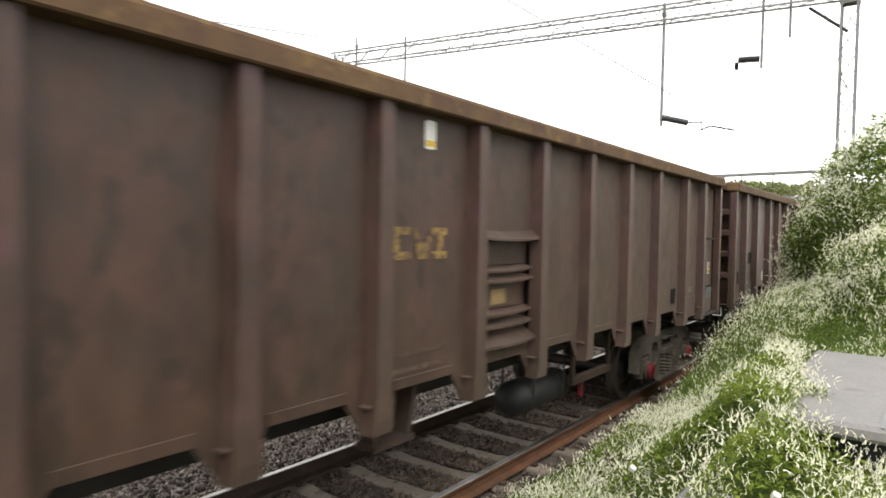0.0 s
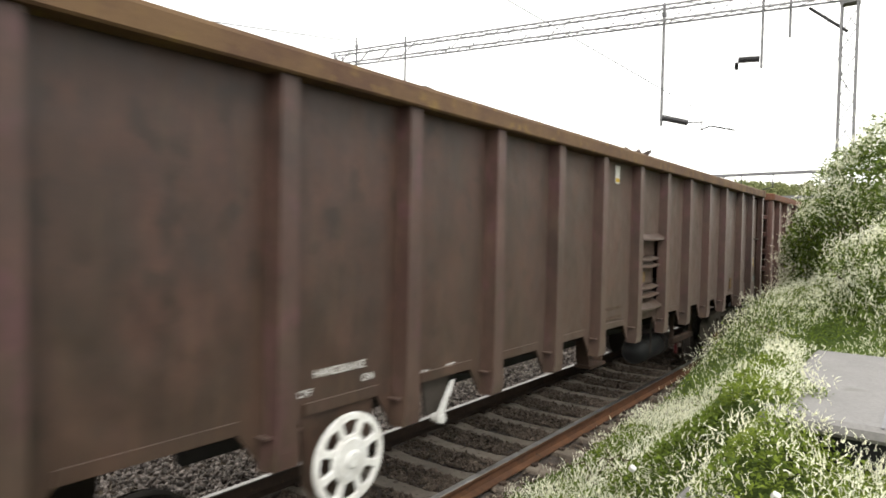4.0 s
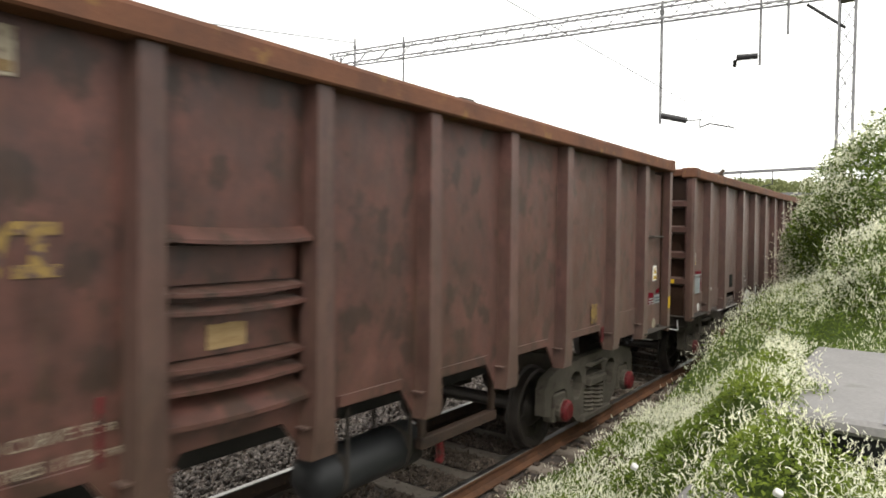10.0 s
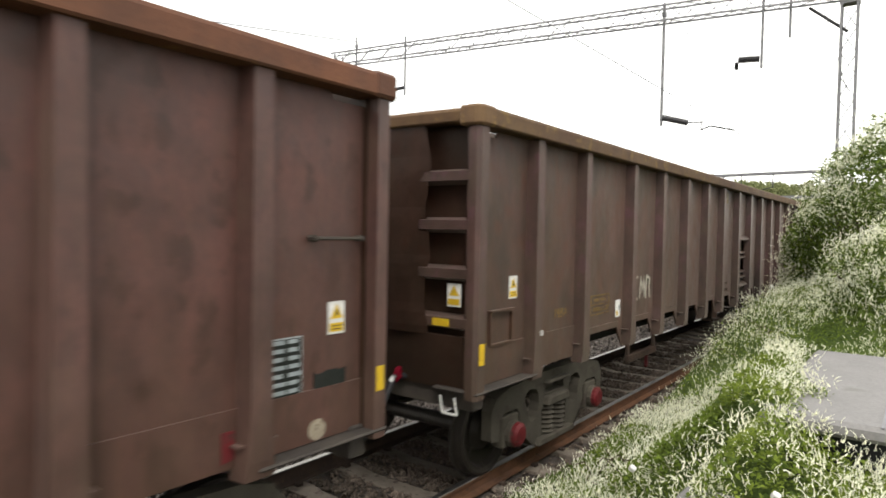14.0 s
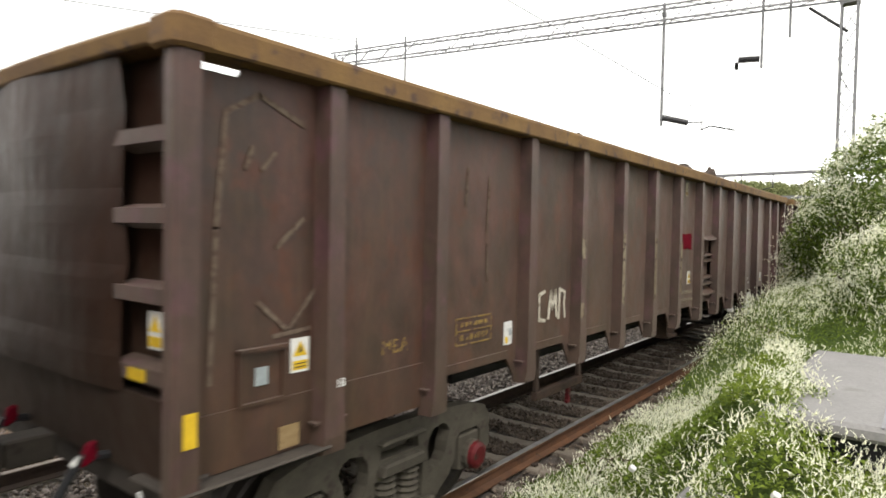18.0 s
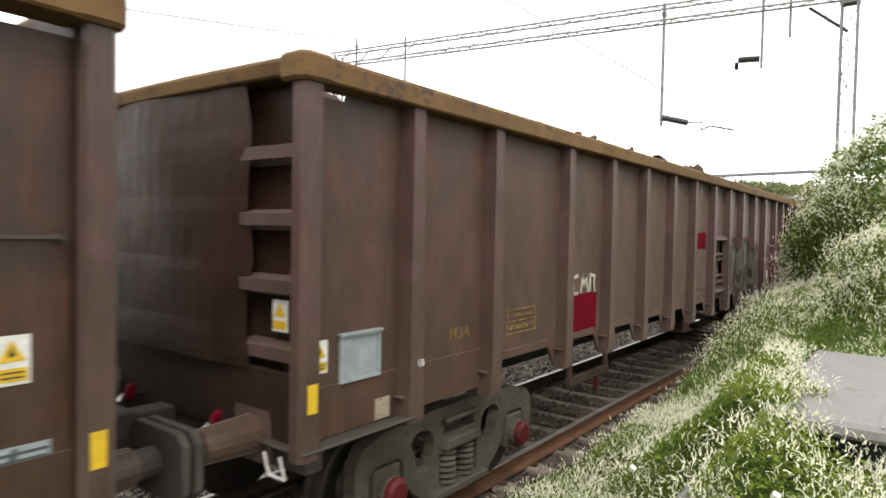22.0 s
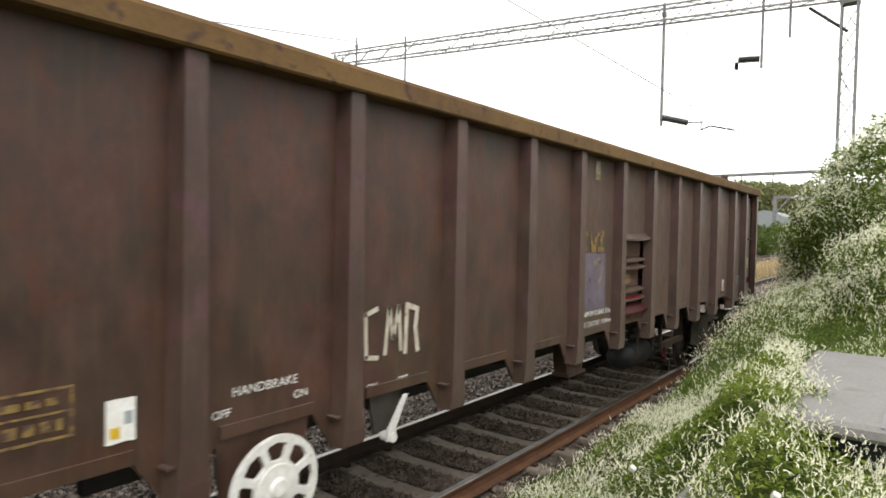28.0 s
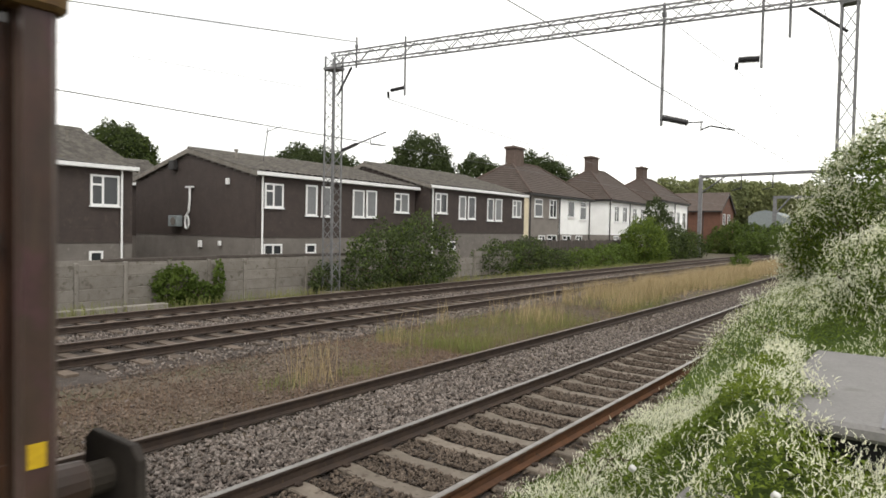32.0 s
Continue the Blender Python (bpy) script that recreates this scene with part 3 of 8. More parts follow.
def ladder_panel(y0, y1, s, parent):
    """The footstep bay: a recess with shelves below a plain upper sheet."""
    bm = bmesh.new()
    xi, xo = (SKIN - 0.02) * s, SKIN * s
    box(bm, *sorted((xi, xo)), y0, y1, 2.30, LIP)
    box(bm, *sorted((xi - 0.09 * s, xi - 0.07 * s)), y0, y1, 1.22, 2.30)
    prism(bm, [(y0, 1.0), (y0 + 0.05, 1.0), (y0 + 0.19, 1.2), (y1 - 0.22, 1.2), (y1 - 0.08, 1.0), (y1, 1.0), (y1, 1.34), (y0, 1.34)], *sorted((xi, xo)))
    p = part("step_panel", bm, PAINT[0], parent)
    deep = xi - 0.07 * s
    for prof in ([(xo, 2.33), (xo + 0.085 * s, 2.265), (xo + 0.085 * s, 2.245), (xo, 2.245)], [(deep, 2.02), (xo + 0.02 * s, 1.995), (xo + 0.02 * s, 1.975), (deep, 1.975)],
                 [(deep, 1.93), (xo + 0.03 * s, 1.905), (xo + 0.03 * s, 1.885), (deep, 1.885)], [(deep, 1.645), (xo + 0.02 * s, 1.62), (xo + 0.02 * s, 1.60), (deep, 1.60)],
                 [(deep, 1.54), (xo + 0.03 * s, 1.515), (xo + 0.03 * s, 1.495), (deep, 1.495)], [(deep, 1.46), (xo + 0.07 * s, 1.36), (xo + 0.07 * s, 1.335), (deep, 1.335)]):
        bm = bmesh.new()
        n = 6
        rings = []
        for i in range(n + 1):
            t = i / n
            y = y0 + 0.075 + (y1 - y0 - 0.15) * t
            bow = -0.018 * 4 * t * (1 - t)
            rings.append([bm.verts.new((x, y, z + (bow if abs(x) > abs(deep) + 0.03 else 0))) for x, z in prof])
        for u, w_ in zip(rings, rings[1:]):
            for i in range(4):
                bm.faces.new((u[i], u[(i + 1) % 4], w_[(i + 1) % 4], w_[i]))
        bm.faces.new(rings[0][::-1])
        bm.faces.new(rings[-1])
        part("footstep", bm, PAINT[0], p)
    bm = bmesh.new()
    box(bm, *sorted((xi - 0.07 * s, xi - 0.030 * s)), y0 + 0.12, y1 - 0.12, 1.65, 1.885)
    box(bm, *sorted((xi - 0.07 * s, xi - 0.020 * s)), y0 + 0.10, y1 - 0.10, 2.025, 2.22)
    part("step_box", bm, PAINT[0], p)


def rib(y, s, w=0.072, z0=0.965, feet=True):
    """A pressed hat-section stanchion with slanted flanks and a spread foot."""
    bm = bmesh.new()
    a, b = SKIN * s, HALF * s
    v = []
    for z, ww, xb in ((z0, w * 1.25, b - 0.012 * s), (1.06, w * 1.15, b), (1.30, w * 0.95, b), (LIP, w * 0.80, b - 0.010 * s)):
        v.append([bm.verts.new(q) for q in ((a - 0.005 * s, y - ww - 0.018, z), (xb, y - ww, z), (xb, y + ww, z), (a - 0.005 * s, y + ww + 0.018, z))])
    for u, t in zip(v, v[1:]):
        for i in range(3):
            bm.faces.new((u[i], u[i + 1], t[i + 1], t[i]))
    bm.faces.new(v[0][::-1])
    bm.faces.new(v[-1])
    if feet:
        box(bm, *sorted((a, a + 0.085 * s)), y - 0.125, y + 0.125, 1.15, 1.162)
    return bm


def end_wall(y, out, parent):
    """A wagon end: corner posts, climbing slots at both sides and a bulged, ribbed middle."""
    o = 1 if out > 0 else -1
    bm = bmesh.new()
    n = 13
    zs = (1.45, 1.51, 1.62, 1.70, 1.91, 2.02, 2.10, 2.31, 2.41, 2.50, 2.70, 2.81, 2.92, 3.18)
    rows = []
    for z in zs:
        ridge = 0.005 if any(abs(z - q) < 0.07 for q in (1.565, 1.965, 2.36, 2.755)) else 0.0
        row = []
        for i in range(n):
            x = -0.87 + 1.74 * i / (n - 1)
            edge = 0.03 * math.sin(z * 9.0 + (1 if x > 0 else 2)) if i in (0, n - 1) else 0
            bulge = 0.07 * (1 - (x / 0.94) ** 2) + ridge + 0.014 * math.sin(x * 5 + z * 3)
            row.append(bm.verts.new((x + edge, y + o * bulge, z)))
        rows.append(row)
    for r0, r1 in zip(rows, rows[1:]):
        for i in range(n - 1):
            bm.faces.new((r0[i], r0[i + 1], r1[i + 1], r1[i]))
    back = [bm.verts.new((v.co.x, y - o * 0.03, v.co.z)) for v in rows[0]]
    for i in range(n - 1):
        bm.faces.new((rows[0][i], back[i], back[i + 1], rows[0][i + 1]))
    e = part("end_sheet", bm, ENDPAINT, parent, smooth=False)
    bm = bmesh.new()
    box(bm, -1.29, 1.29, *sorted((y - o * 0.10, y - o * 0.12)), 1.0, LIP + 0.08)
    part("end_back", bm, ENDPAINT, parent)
    for s in (1, -1):
        bm = bmesh.new()
        prism(bm, [(HALF * s, y - o * 0.10), (HALF * s, y + o * 0.0), ((HALF - 0.03) * s, y + o * 0.03), ((HALF - 0.10) * s, y + o * 0.03), ((HALF - 0.10) * s, y - o * 0.10)], 0.96, LIP, "z")
        part("corner_post", bm, RIB[0], parent)
        for z in (1.565, 1.965, 2.36, 2.755):
            bm = bmesh.new()
            prism(bm, [(y - o * 0.09, z - 0.07), (y + o * 0.02, z - 0.04), (y + o * 0.02, z + 0.035), (y - o * 0.09, z + 0.06)], *sorted(((HALF - 0.10) * s, 0.79 * s)))
            part("rung", bm, RIB[0], parent)
    bm = bmesh.new()
    prism(bm, [(y - o * 0.09, 1.44), (y + o * 0.02, 1.46), (y - o * 0.05, 1.0), (y - o * 0.09, 1.0)], -1.24, 1.24)
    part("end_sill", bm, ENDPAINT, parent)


def bogie(parent, y):
    """A cast three-piece bogie: frames with windows, springs, axleboxes, two wheelsets."""
    bm = bmesh.new()
    prism(bm, [(-0.95, 0.66), (-0.6, 0.56), (0.6, 0.56), (0.95, 0.66), (0.95, 0.80), (0.6, 0.88), (-0.6, 0.88), (-0.95, 0.80)], -0.2, 0.2, "y")
    frame_ = part("bogie", bm, BOGIE, parent, "dusty cast steel bogie", bevel=0.02)
    frame_.location.y = y
    side = [(-1.20, 0.44), (-1.20, 0.70), (-1.12, 0.81), (-0.90, 0.87), (-0.30, 0.91), (0.30, 0.91), (0.90, 0.87), (1.12, 0.81), (1.20, 0.70), (1.20, 0.44), (1.07, 0.41), (1.06, 0.60), (1.00, 0.65),
            (0.76, 0.65), (0.70, 0.60), (0.69, 0.45), (0.60, 0.34), (0.42, 0.21), (-0.42, 0.21), (-0.60, 0.34), (-0.69, 0.45), (-0.70, 0.60), (-0.76, 0.65), (-1.00, 0.65), (-1.06, 0.60), (-1.07, 0.41)]
    holes = [[(-0.26, 0.28), (0.26, 0.28), (0.27, 0.54), (-0.27, 0.54)], [(-0.22, 0.68), (0.22, 0.68), (0.20, 0.78), (-0.20, 0.78)]]
    for t in (1, -1):
        holes.append([(t * (0.45 + 0.125 * math.cos(q) + (0.06 if math.cos(q) > 0 and math.sin(q) > 0 else 0)), 0.62 + 0.165 * math.sin(q)) for q in [math.pi * i / 6 for i in range(12)]])
    for s in (1, -1):
        bm = bmesh.new()
        cast_plate(bm, side, holes, 0.95 * s, 1.06 * s)
        sf = part("side_frame", bm, BOGIE, frame_)
        for h_ in ((0.57, 0.66), (0.79, 0.83)):
            bm = bmesh.new()
            prism(bm, [(-0.25, h_[0]), (0.25, h_[0]), (0.22, h_[1]), (-0.22, h_[1])], *sorted((0.93 * s, 1.13 * s)))
            part("bolster_end", bm, BOGIE, frame_, bevel=0.015)
        bm = bmesh.new()
        prism(bm, [(-0.40, 0.20), (0.40, 0.20), (0.36, 0.27), (-0.36, 0.27)], *sorted((0.90 * s, 1.12 * s)))
        part("spring_plank", bm, BOGIE, frame_, bevel=0.012)
    for s in (1, -1):
        for t in (-0.13, 0.12):
            bm = bmesh.new()
            prof = [(0.27, 0.02)]
            for i in range(6):
                prof += [(0.27 + 0.048 * i, 0.07), (0.29 + 0.048 * i, 0.098), (0.31 + 0.048 * i, 0.07)]
            lathe(bm, prof + [(0.56, 0.02)], "z", 10, (1.02 * s, t, 0))
            part("spring", bm, BOGIE, frame_)
        for t in (AXLE, -AXLE):
            bm = bmesh.new()
            box(bm, *sorted((0.94 * s, 1.07 * s)), t - 0.14, t + 0.14, 0.33, 0.62)
            rod(bm, (1.06 * s, t, 0.45), (1.13 * s, t, 0.45), 0.125, 14)
            box_ = part("axlebox", bm, BOGIE, frame_, bevel=0.012)
            bm = bmesh.new()
            lathe(bm, [(1.13 * s, 0.115), (1.165 * s, 0.112), (1.185 * s, 0.08), (1.185 * s, 0.0)], "x", 14, (0, t, 0.45))
            part("axle_cap", bm, CAPRED, box_, "dull red bearing cap")
    for t in (AXLE, -AXLE):
        bm = bmesh.new()
        rod(bm, (-0.95, 0, 0), (0.95, 0, 0), 0.075, 12)
        for s in (1, -1):
            lathe(bm, [(0.675 * s, 0.09), (0.675 * s, 0.40), (0.685 * s, 0.452), (0.71 * s, 0.452), (0.72 * s, 0.424), (0.80 * s, 0.416), (0.812 * s, 0.39), (0.80 * s, 0.345),
                       (0.755 * s, 0.32), (0.74 * s, 0.20), (0.80 * s, 0.14), (0.82 * s, 0.10), (0.82 * s, 0.08)], "x", 28)
            for i in range(4):
                a = math.pi / 2 * i + 0.4
                rod(bm, (0.73 * s, 0.24 * math.cos(a), 0.24 * math.sin(a)), (0.765 * s, 0.24 * math.cos(a), 0.24 * math.sin(a)), 0.03, 6)
        w = part("wheelset", bm, WHEEL, frame_, "dark steel wheelset")
        w.location = (0, t, 0.418)
    return frame_


def buffers(parent, y, o):
    for s in (1, -1):
        bm = bmesh.new()
        box(bm, 0.87 * s - 0.17, 0.87 * s + 0.17, *sorted((y - o * 0.06, y - o * 0.02)), 0.86, 1.20)
        rod(bm, (0.87 * s, y - o * 0.06, 1.03), (0.87 * s, y + o * 0.34, 1.03), 0.125, 16, 0.105)
        b = part("buffer", bm, RIB[0], parent, bevel=0.006)
        bm = bmesh.new()
        rod(bm, (0.87 * s, y + o * 0.30, 1.03), (0.87 * s, y + o * 0.465, 1.03), 0.085, 14)
        prism(bm, [(0.87 * s - 0.27, 0.90), (0.87 * s - 0.20, 0.83), (0.87 * s + 0.20, 0.83), (0.87 * s + 0.27, 0.90), (0.87 * s + 0.27, 1.16), (0.87 * s + 0.2, 1.22),
                   (0.87 * s - 0.20, 1.22), (0.87 * s - 0.27, 1.16)], *sorted((y + o * 0.465, y + o * 0.51)), "y")
        part("buffer_head", bm, GRIME, b, "greasy dark buffer head", bevel=0.006)


def brake_wheel(parent, y):
    """The white eight-slot handbrake wheel on a hanging bracket plate."""
    bm = bmesh.new()
    prism(bm, [(y - 0.30, 1.25), (y - 0.25, 0.75), (y - 0.12, 0.60), (y + 0.12, 0.60), (y + 0.25, 0.75), (y + 0.32, 1.25)], SKIN - 0.035, SKIN - 0.01)
    plate = part("brake_bracket", bm, PAINT[0], parent)
    bm = bmesh.new()
    x0, x1 = SKIN + 0.085, SKIN + 0.110
    def at(r, a):
        return (y + r * math.cos(a), 0.89 + r * math.sin(a))
    rim_ = [at(0.285, 2 * math.pi * a / 40) for a in range(40)]
    slots = []
    for a in range(8):
        m_ = math.pi / 4 * a
        slots.append([at(0.150, m_ - 0.20), at(0.150, m_ + 0.20), at(0.165, m_ + 0.255), at(0.225, m_ + 0.285), at(0.238, m_ + 0.24), at(0.245, m_), at(0.238, m_ - 0.24), at(0.225, m_ - 0.285), at(0.165, m_ - 0.255)])
    cast_plate(bm, rim_, slots, x0, x1)
    wheel = part("brake_wheel", bm, WHITE, plate, "white spoked handbrake wheel", bevel=0.004)
    bm = bmesh.new()
    lathe(bm, [(x1 - 0.01, 0.0), (x1 - 0.01, 0.135), (x1 + 0.010, 0.125), (x1 + 0.014, 0.06), (x1 + 0.03, 0.045), (x1 + 0.03, 0.0)], "x", 24, (0, y, 0.89))
    part("hub", bm, WHITE, wheel)
    bm = bmesh.new()
    rod(bm, (SKIN - 0.02, y, 0.89), (SKIN + 0.1, y, 0.89), 0.03, 10)
    part("brake_shaft", bm, GRIME, plate)


def lever(parent, y, tip):
    """A white empty/loaded lever that hangs below the sole."""
    bm = bmesh.new()
    prism(bm, [(y - 0.16, 1.24), (y - 0.09, 0.92), (y + 0.11, 0.92), (y + 0.18, 1.24)], SKIN - 0.06, SKIN - 0.04)
    p = part("lever_bracket", bm, GRIME, parent)
    bm = bmesh.new()
    d = tip * 0.13
    v = [(y - 0.05, 0.87), (y + 0.045, 0.87), (y + 0.05 - 0.02, 0.95), (y + d + 0.02, 1.16), (y + d - 0.012, 1.16), (y - 0.04, 0.95)]
    prism(bm, v, SKIN + 0.02, SKIN + 0.04)
    rod(bm, (SKIN - 0.05, y, 0.89), (SKIN + 0.05, y, 0.89), 0.035, 10)
    part("lever", bm, WHITE, p, "white painted lever")


def build_wagon(front_wheel):
    w = thing("box_wagon", "long weathered maroon bogie box wagon loaded with scrap", "railway wagon", group="wagons of the goods train")
    for s in (1, -1):
        for i, (y0, y1) in enumerate(BAYS):
            if i == 8:
                if s == 1:
                    ladder_panel(y0, y1, s, w)
                    continue
            low = i in (0, 1, 13, 14)
            part("side_panel", skin_panel(y0, y1, low, s, {0: -1, 14: 1}.get(i, 0)), PAINT[0], w)
        for y in RIBS:
            part("rib", rib(y, s), RIB[0], w)
        bm = bmesh.new()
        prism(bm, [((HALF + 0.03) * s, LIP), ((HALF + 0.03) * s, TOP - 0.02), ((HALF + 0.01) * s, TOP), ((HALF - 0.17) * s, TOP), ((HALF - 0.19) * s, TOP - 0.02), ((HALF - 0.19) * s, LIP)], 0.12, LENGTH - 0.12, "y")
        part("top_rail", bm, RIM[0], w, bevel=0.012)
    for y, o in ((0.0, -1), (LENGTH, 1)):
        end_wall(y, o, w)
        bm = bmesh.new()
        # the end has been pushed outwards by its loads
        ring = []
        for i in range(13):
            x = (-1 + i / 6) * (HALF - 0.1)
            bow = 0.05 * (1 - (x / HALF) ** 2)
            ring.append([bm.verts.new((x, y + o * (d + bow), z)) for d, z in ((0.03, LIP + 0.03), (0.05, TOP - 0.03), (0.03, TOP - 0.01), (-0.12, TOP - 0.01), (-0.14, LIP + 0.03))])
        for u, t in zip(ring, ring[1:]):
            for i in range(5):
                bm.faces.new((u[i], u[(i + 1) % 5], t[(i + 1) % 5], t[i]))
        bm.faces.new(ring[0][::-1])
        bm.faces.new(ring[-1])
        part("end_rail", bm, RIM[0], w, bevel=0.012)
        for s in (1, -1):
            bm = bmesh.new()
            prism(bm, [((HALF + 0.035) * s, y - o * 0.16), ((HALF + 0.035) * s, y + o * 0.02), ((HALF - 0.01) * s, y + o * 0.07), ((HALF - 0.18) * s, y + o * 0.07), ((HALF - 0.18) * s, y - o * 0.16)], LIP - 0.005, TOP + 0.004, "z")
            part("corner_cap", bm, RIM[0], w, bevel=0.02)
        bm = bmesh.new()
        box(bm, -1.29, 1.29, *sorted((y - o * 0.08, y - o * 0.22)), 0.84, 1.05)
        box(bm, 0.95, HALF + 0.01, *sorted((y + o * 0.02, y - o * 0.95)), 1.0, 1.022)
        part("headstock", bm, GRIME, w, bevel=0.01)
        bm = bmesh.new()
        box(bm, -0.09, 0.09, *sorted((y, y + o * 0.26)), 0.90, 1.06)
        rod(bm, (0, y + o * 0.2, 0.97), (0, y + o * 0.34, 0.96), 0.075, 10)
        prism(bm, [(-0.13, 0.82), (0.15, 0.82), (0.17, 0.95), (0.15, 1.10), (-0.13, 1.10), (-0.16, 0.96)], *sorted((y + o * 0.30, y + o * 0.446)), "y")
        part("coupling", bm, GRIME, w, "heavy knuckle coupler", bevel=0.012)
        for x in (0.62, -0.42):
            bm = bmesh.new()
            pts = [Vector((x, y + o * d, z)) for d, z in ((-0.05, 1.04), (0.10, 1.06), (0.22, 0.86), (0.36, 0.66), (0.446, 0.62))]
            for p, q in zip(pts, pts[1:]):
                rod(bm, p, q, 0.025, 7)
            h = part("air_hose", bm, BLACK, w)
            bm = bmesh.new()
            prism(bm, [(y + o * 0.02, 1.04), (y + o * 0.09, 1.0), (y + o * 0.11, 1.04), (y + o * 0.07, 1.13), (y + o * 0.02, 1.14)], x - 0.025, x + 0.025)
            part("hose_tap", bm, RED, h, "red air cock", bevel=0.012)
            bm = bmesh.new()
            rod(bm, (x, y + o * 0.10, 1.06), (x, y + o * 0.14, 1.02), 0.022, 8)
            part("hose_collar", bm, WHITE, h, "white hose collar")
        bm = bmesh.new()
        for x0 in (1.02, 1.16):
            rod(bm, (x0, y + o * 0.0, 0.95), (x0, y - o * 0.04, 0.80), 0.010, 6)
        rod(bm, (1.02, y - o * 0.04, 0.80), (1.16, y - o * 0.04, 0.80), 0.010, 6)
        part("shunter_step", bm, WHITE, w, "pale bent handrail")
    bm = bmesh.new()
    box(bm, -0.32, 0.32, 0.2, LENGTH - 0.2, 0.95, 1.10)
    box(bm, -1.23, 1.23, 0.2, LENGTH - 0.2, 1.25, 1.28)
    for y in RIBS:
        prism(bm, [(-1.21, 1.25), (1.21, 1.25), (1.21, 1.12), (0.35, 0.96), (-0.35, 0.96), (-1.21, 1.12)], y - 0.03, y + 0.03, "y")
    part("underframe", bm, GRIME, w)
    # boards added under the floor so the sole openings read as deep shade
    for s in (1, -1):
        bm = bmesh.new()
        box(bm, *sorted((0.60 * s, 0.66 * s)), 3.1, LENGTH - 3.1, 0.86, 1.248)
        part("floor_bearer", bm, UNDERSHADE, w)
    for y in BOGIES:
        bogie(w, y)
    mirror = (lambda q: q) if front_wheel else (lambda q: LENGTH - q)
    brake_wheel(w, mirror(3.77))
    lever(w, mirror(4.77), 1 if front_wheel else -1)
    # air tank and its gear on the other half
    bm = bmesh.new()
    y0, y1 = sorted((mirror(9.92), mirror(11.08)))
    lathe(bm, [(y0, 0.0), (y0 + 0.02, 0.12), (y0 + 0.08, 0.18), (y1 - 0.08, 0.18), (y1 - 0.02, 0.12), (y1, 0.0)], "y", 28, (0.80 if front_wheel else -0.80, 0, 0.565))
    tank = part("air_tank", bm, TANK, w, "dark air reservoir slung below the floor", smooth=True)
    for y in (y0 + 0.25, y1 - 0.25):
        bm = bmesh.new()
        sd = 1 if front_wheel else -1
        lathe(bm, [(y - 0.02, 0.175), (y - 0.02, 0.188), (y + 0.02, 0.188), (y + 0.02, 0.175)], "y", 28, (0.80 * sd, 0, 0.565))
        rod(bm, (0.985 * sd, y, 0.565), (0.985 * sd, y, 1.10), 0.014, 6)
        rod(bm, (0.615 * sd, y, 0.565), (0.615 * sd, y, 1.10), 0.014, 6)
        part("tank_strap", bm, GRIME, tank)
    bm = bmesh.new()
    y0, y1 = sorted((mirror(10.83), mirror(11.88)))
    box(bm, 1.03, 1.10, y0, y1, 0.60, 0.69)
    for y in (y0 + 0.04, y1 - 0.04):
        box(bm, 1.04, 1.09, y - 0.03, y + 0.03, 0.69, 1.15)
    r = part("brake_rigging", bm, BRACKET, w, bevel=0.008)
    # a hanging equipment tray before the footstep bay
    bm = bmesh.new()
    prism(bm, [(7.62, 1.22), (7.66, 0.82), (7.98, 0.80), (8.06, 1.22)], SKIN - 0.26, SKIN - 0.24)
    prism(bm, [(7.98, 0.80), (8.06, 1.22), (8.10, 1.22), (8.02, 0.80)], SKIN - 0.24, SKIN - 0.10)
    prism(bm, [(7.60, 1.22), (7.64, 0.80), (7.68, 0.80), (7.65, 1.22)], SKIN - 0.24, SKIN - 0.10)
    box(bm, SKIN - 0.26, SKIN - 0.07, 7.62, 8.03, 0.765, 0.80)
    hang = part("valve_bracket", bm, BRACKET, w)
    bm = bmesh.new()
    box(bm, SKIN - 0.235, SKIN - 0.20, 7.70, 7.96, 0.84, 1.10)
    part("relay_valve", bm, BOGIE, hang, bevel=0.008)
    bm = bmesh.new()
    y = mirror(11.11)
    box(bm, 1.04, 1.08, y - 0.02, y + 0.02, 0.42, 0.598)
    rod(bm, (1.06, y - 0.04, 0.44), (1.06, y + 0.04, 0.47), 0.018, 6)
    part("isolating_cock", bm, CAPRED, r, "red isolating handle")
    bm = bmesh.new()
    rod(bm, (0.75, 3.3, 1.19), (0.75, 12.6, 1.19), 0.022, 8)
    rod(bm, (0.45, 3.3, 1.12), (0.45, 12.6, 1.12), 0.025, 8)
    # the pipes take the same painted shade
    part("brake_pipe", bm, UNDERSHADE, w)
    return w


TYPE_F = build_wagon(True)
TYPE_R = build_wagon(False)
# which half carries the handbrake, and the paint: 0 dark maroon, 1 red brown, 2 olive brown; rim likewise
TRAIN = (("F", 0, 0), ("R", 0, 0), ("F", 0, 0), ("F", 1, 1), ("F", 3, 1), ("F", 1, 1), ("R", 2, 0), ("R", 2, 2), ("R", 2, 2), ("F", 2, 2))
LABELS = ("long dark maroon bogie box wagon, dusty and scuffed", "long dark brown bogie box wagon with orange spray paint", "long dark brown bogie box wagon with a grey label plate",
          "long red-brown bogie box wagon with chalky stains", "long rusty red-brown bogie box wagon with scraped sides", "long red-brown bogie box wagon with a red-framed plate",
          "long olive-brown bogie box wagon with yellow corner marks", "long olive-brown bogie box wagon with pale scrawls and a red patch",
          "long olive-brown bogie box wagon with grey and pink graffiti", "last olive-brown bogie box wagon with a lavender panel")
WAGONS = []
used = set()
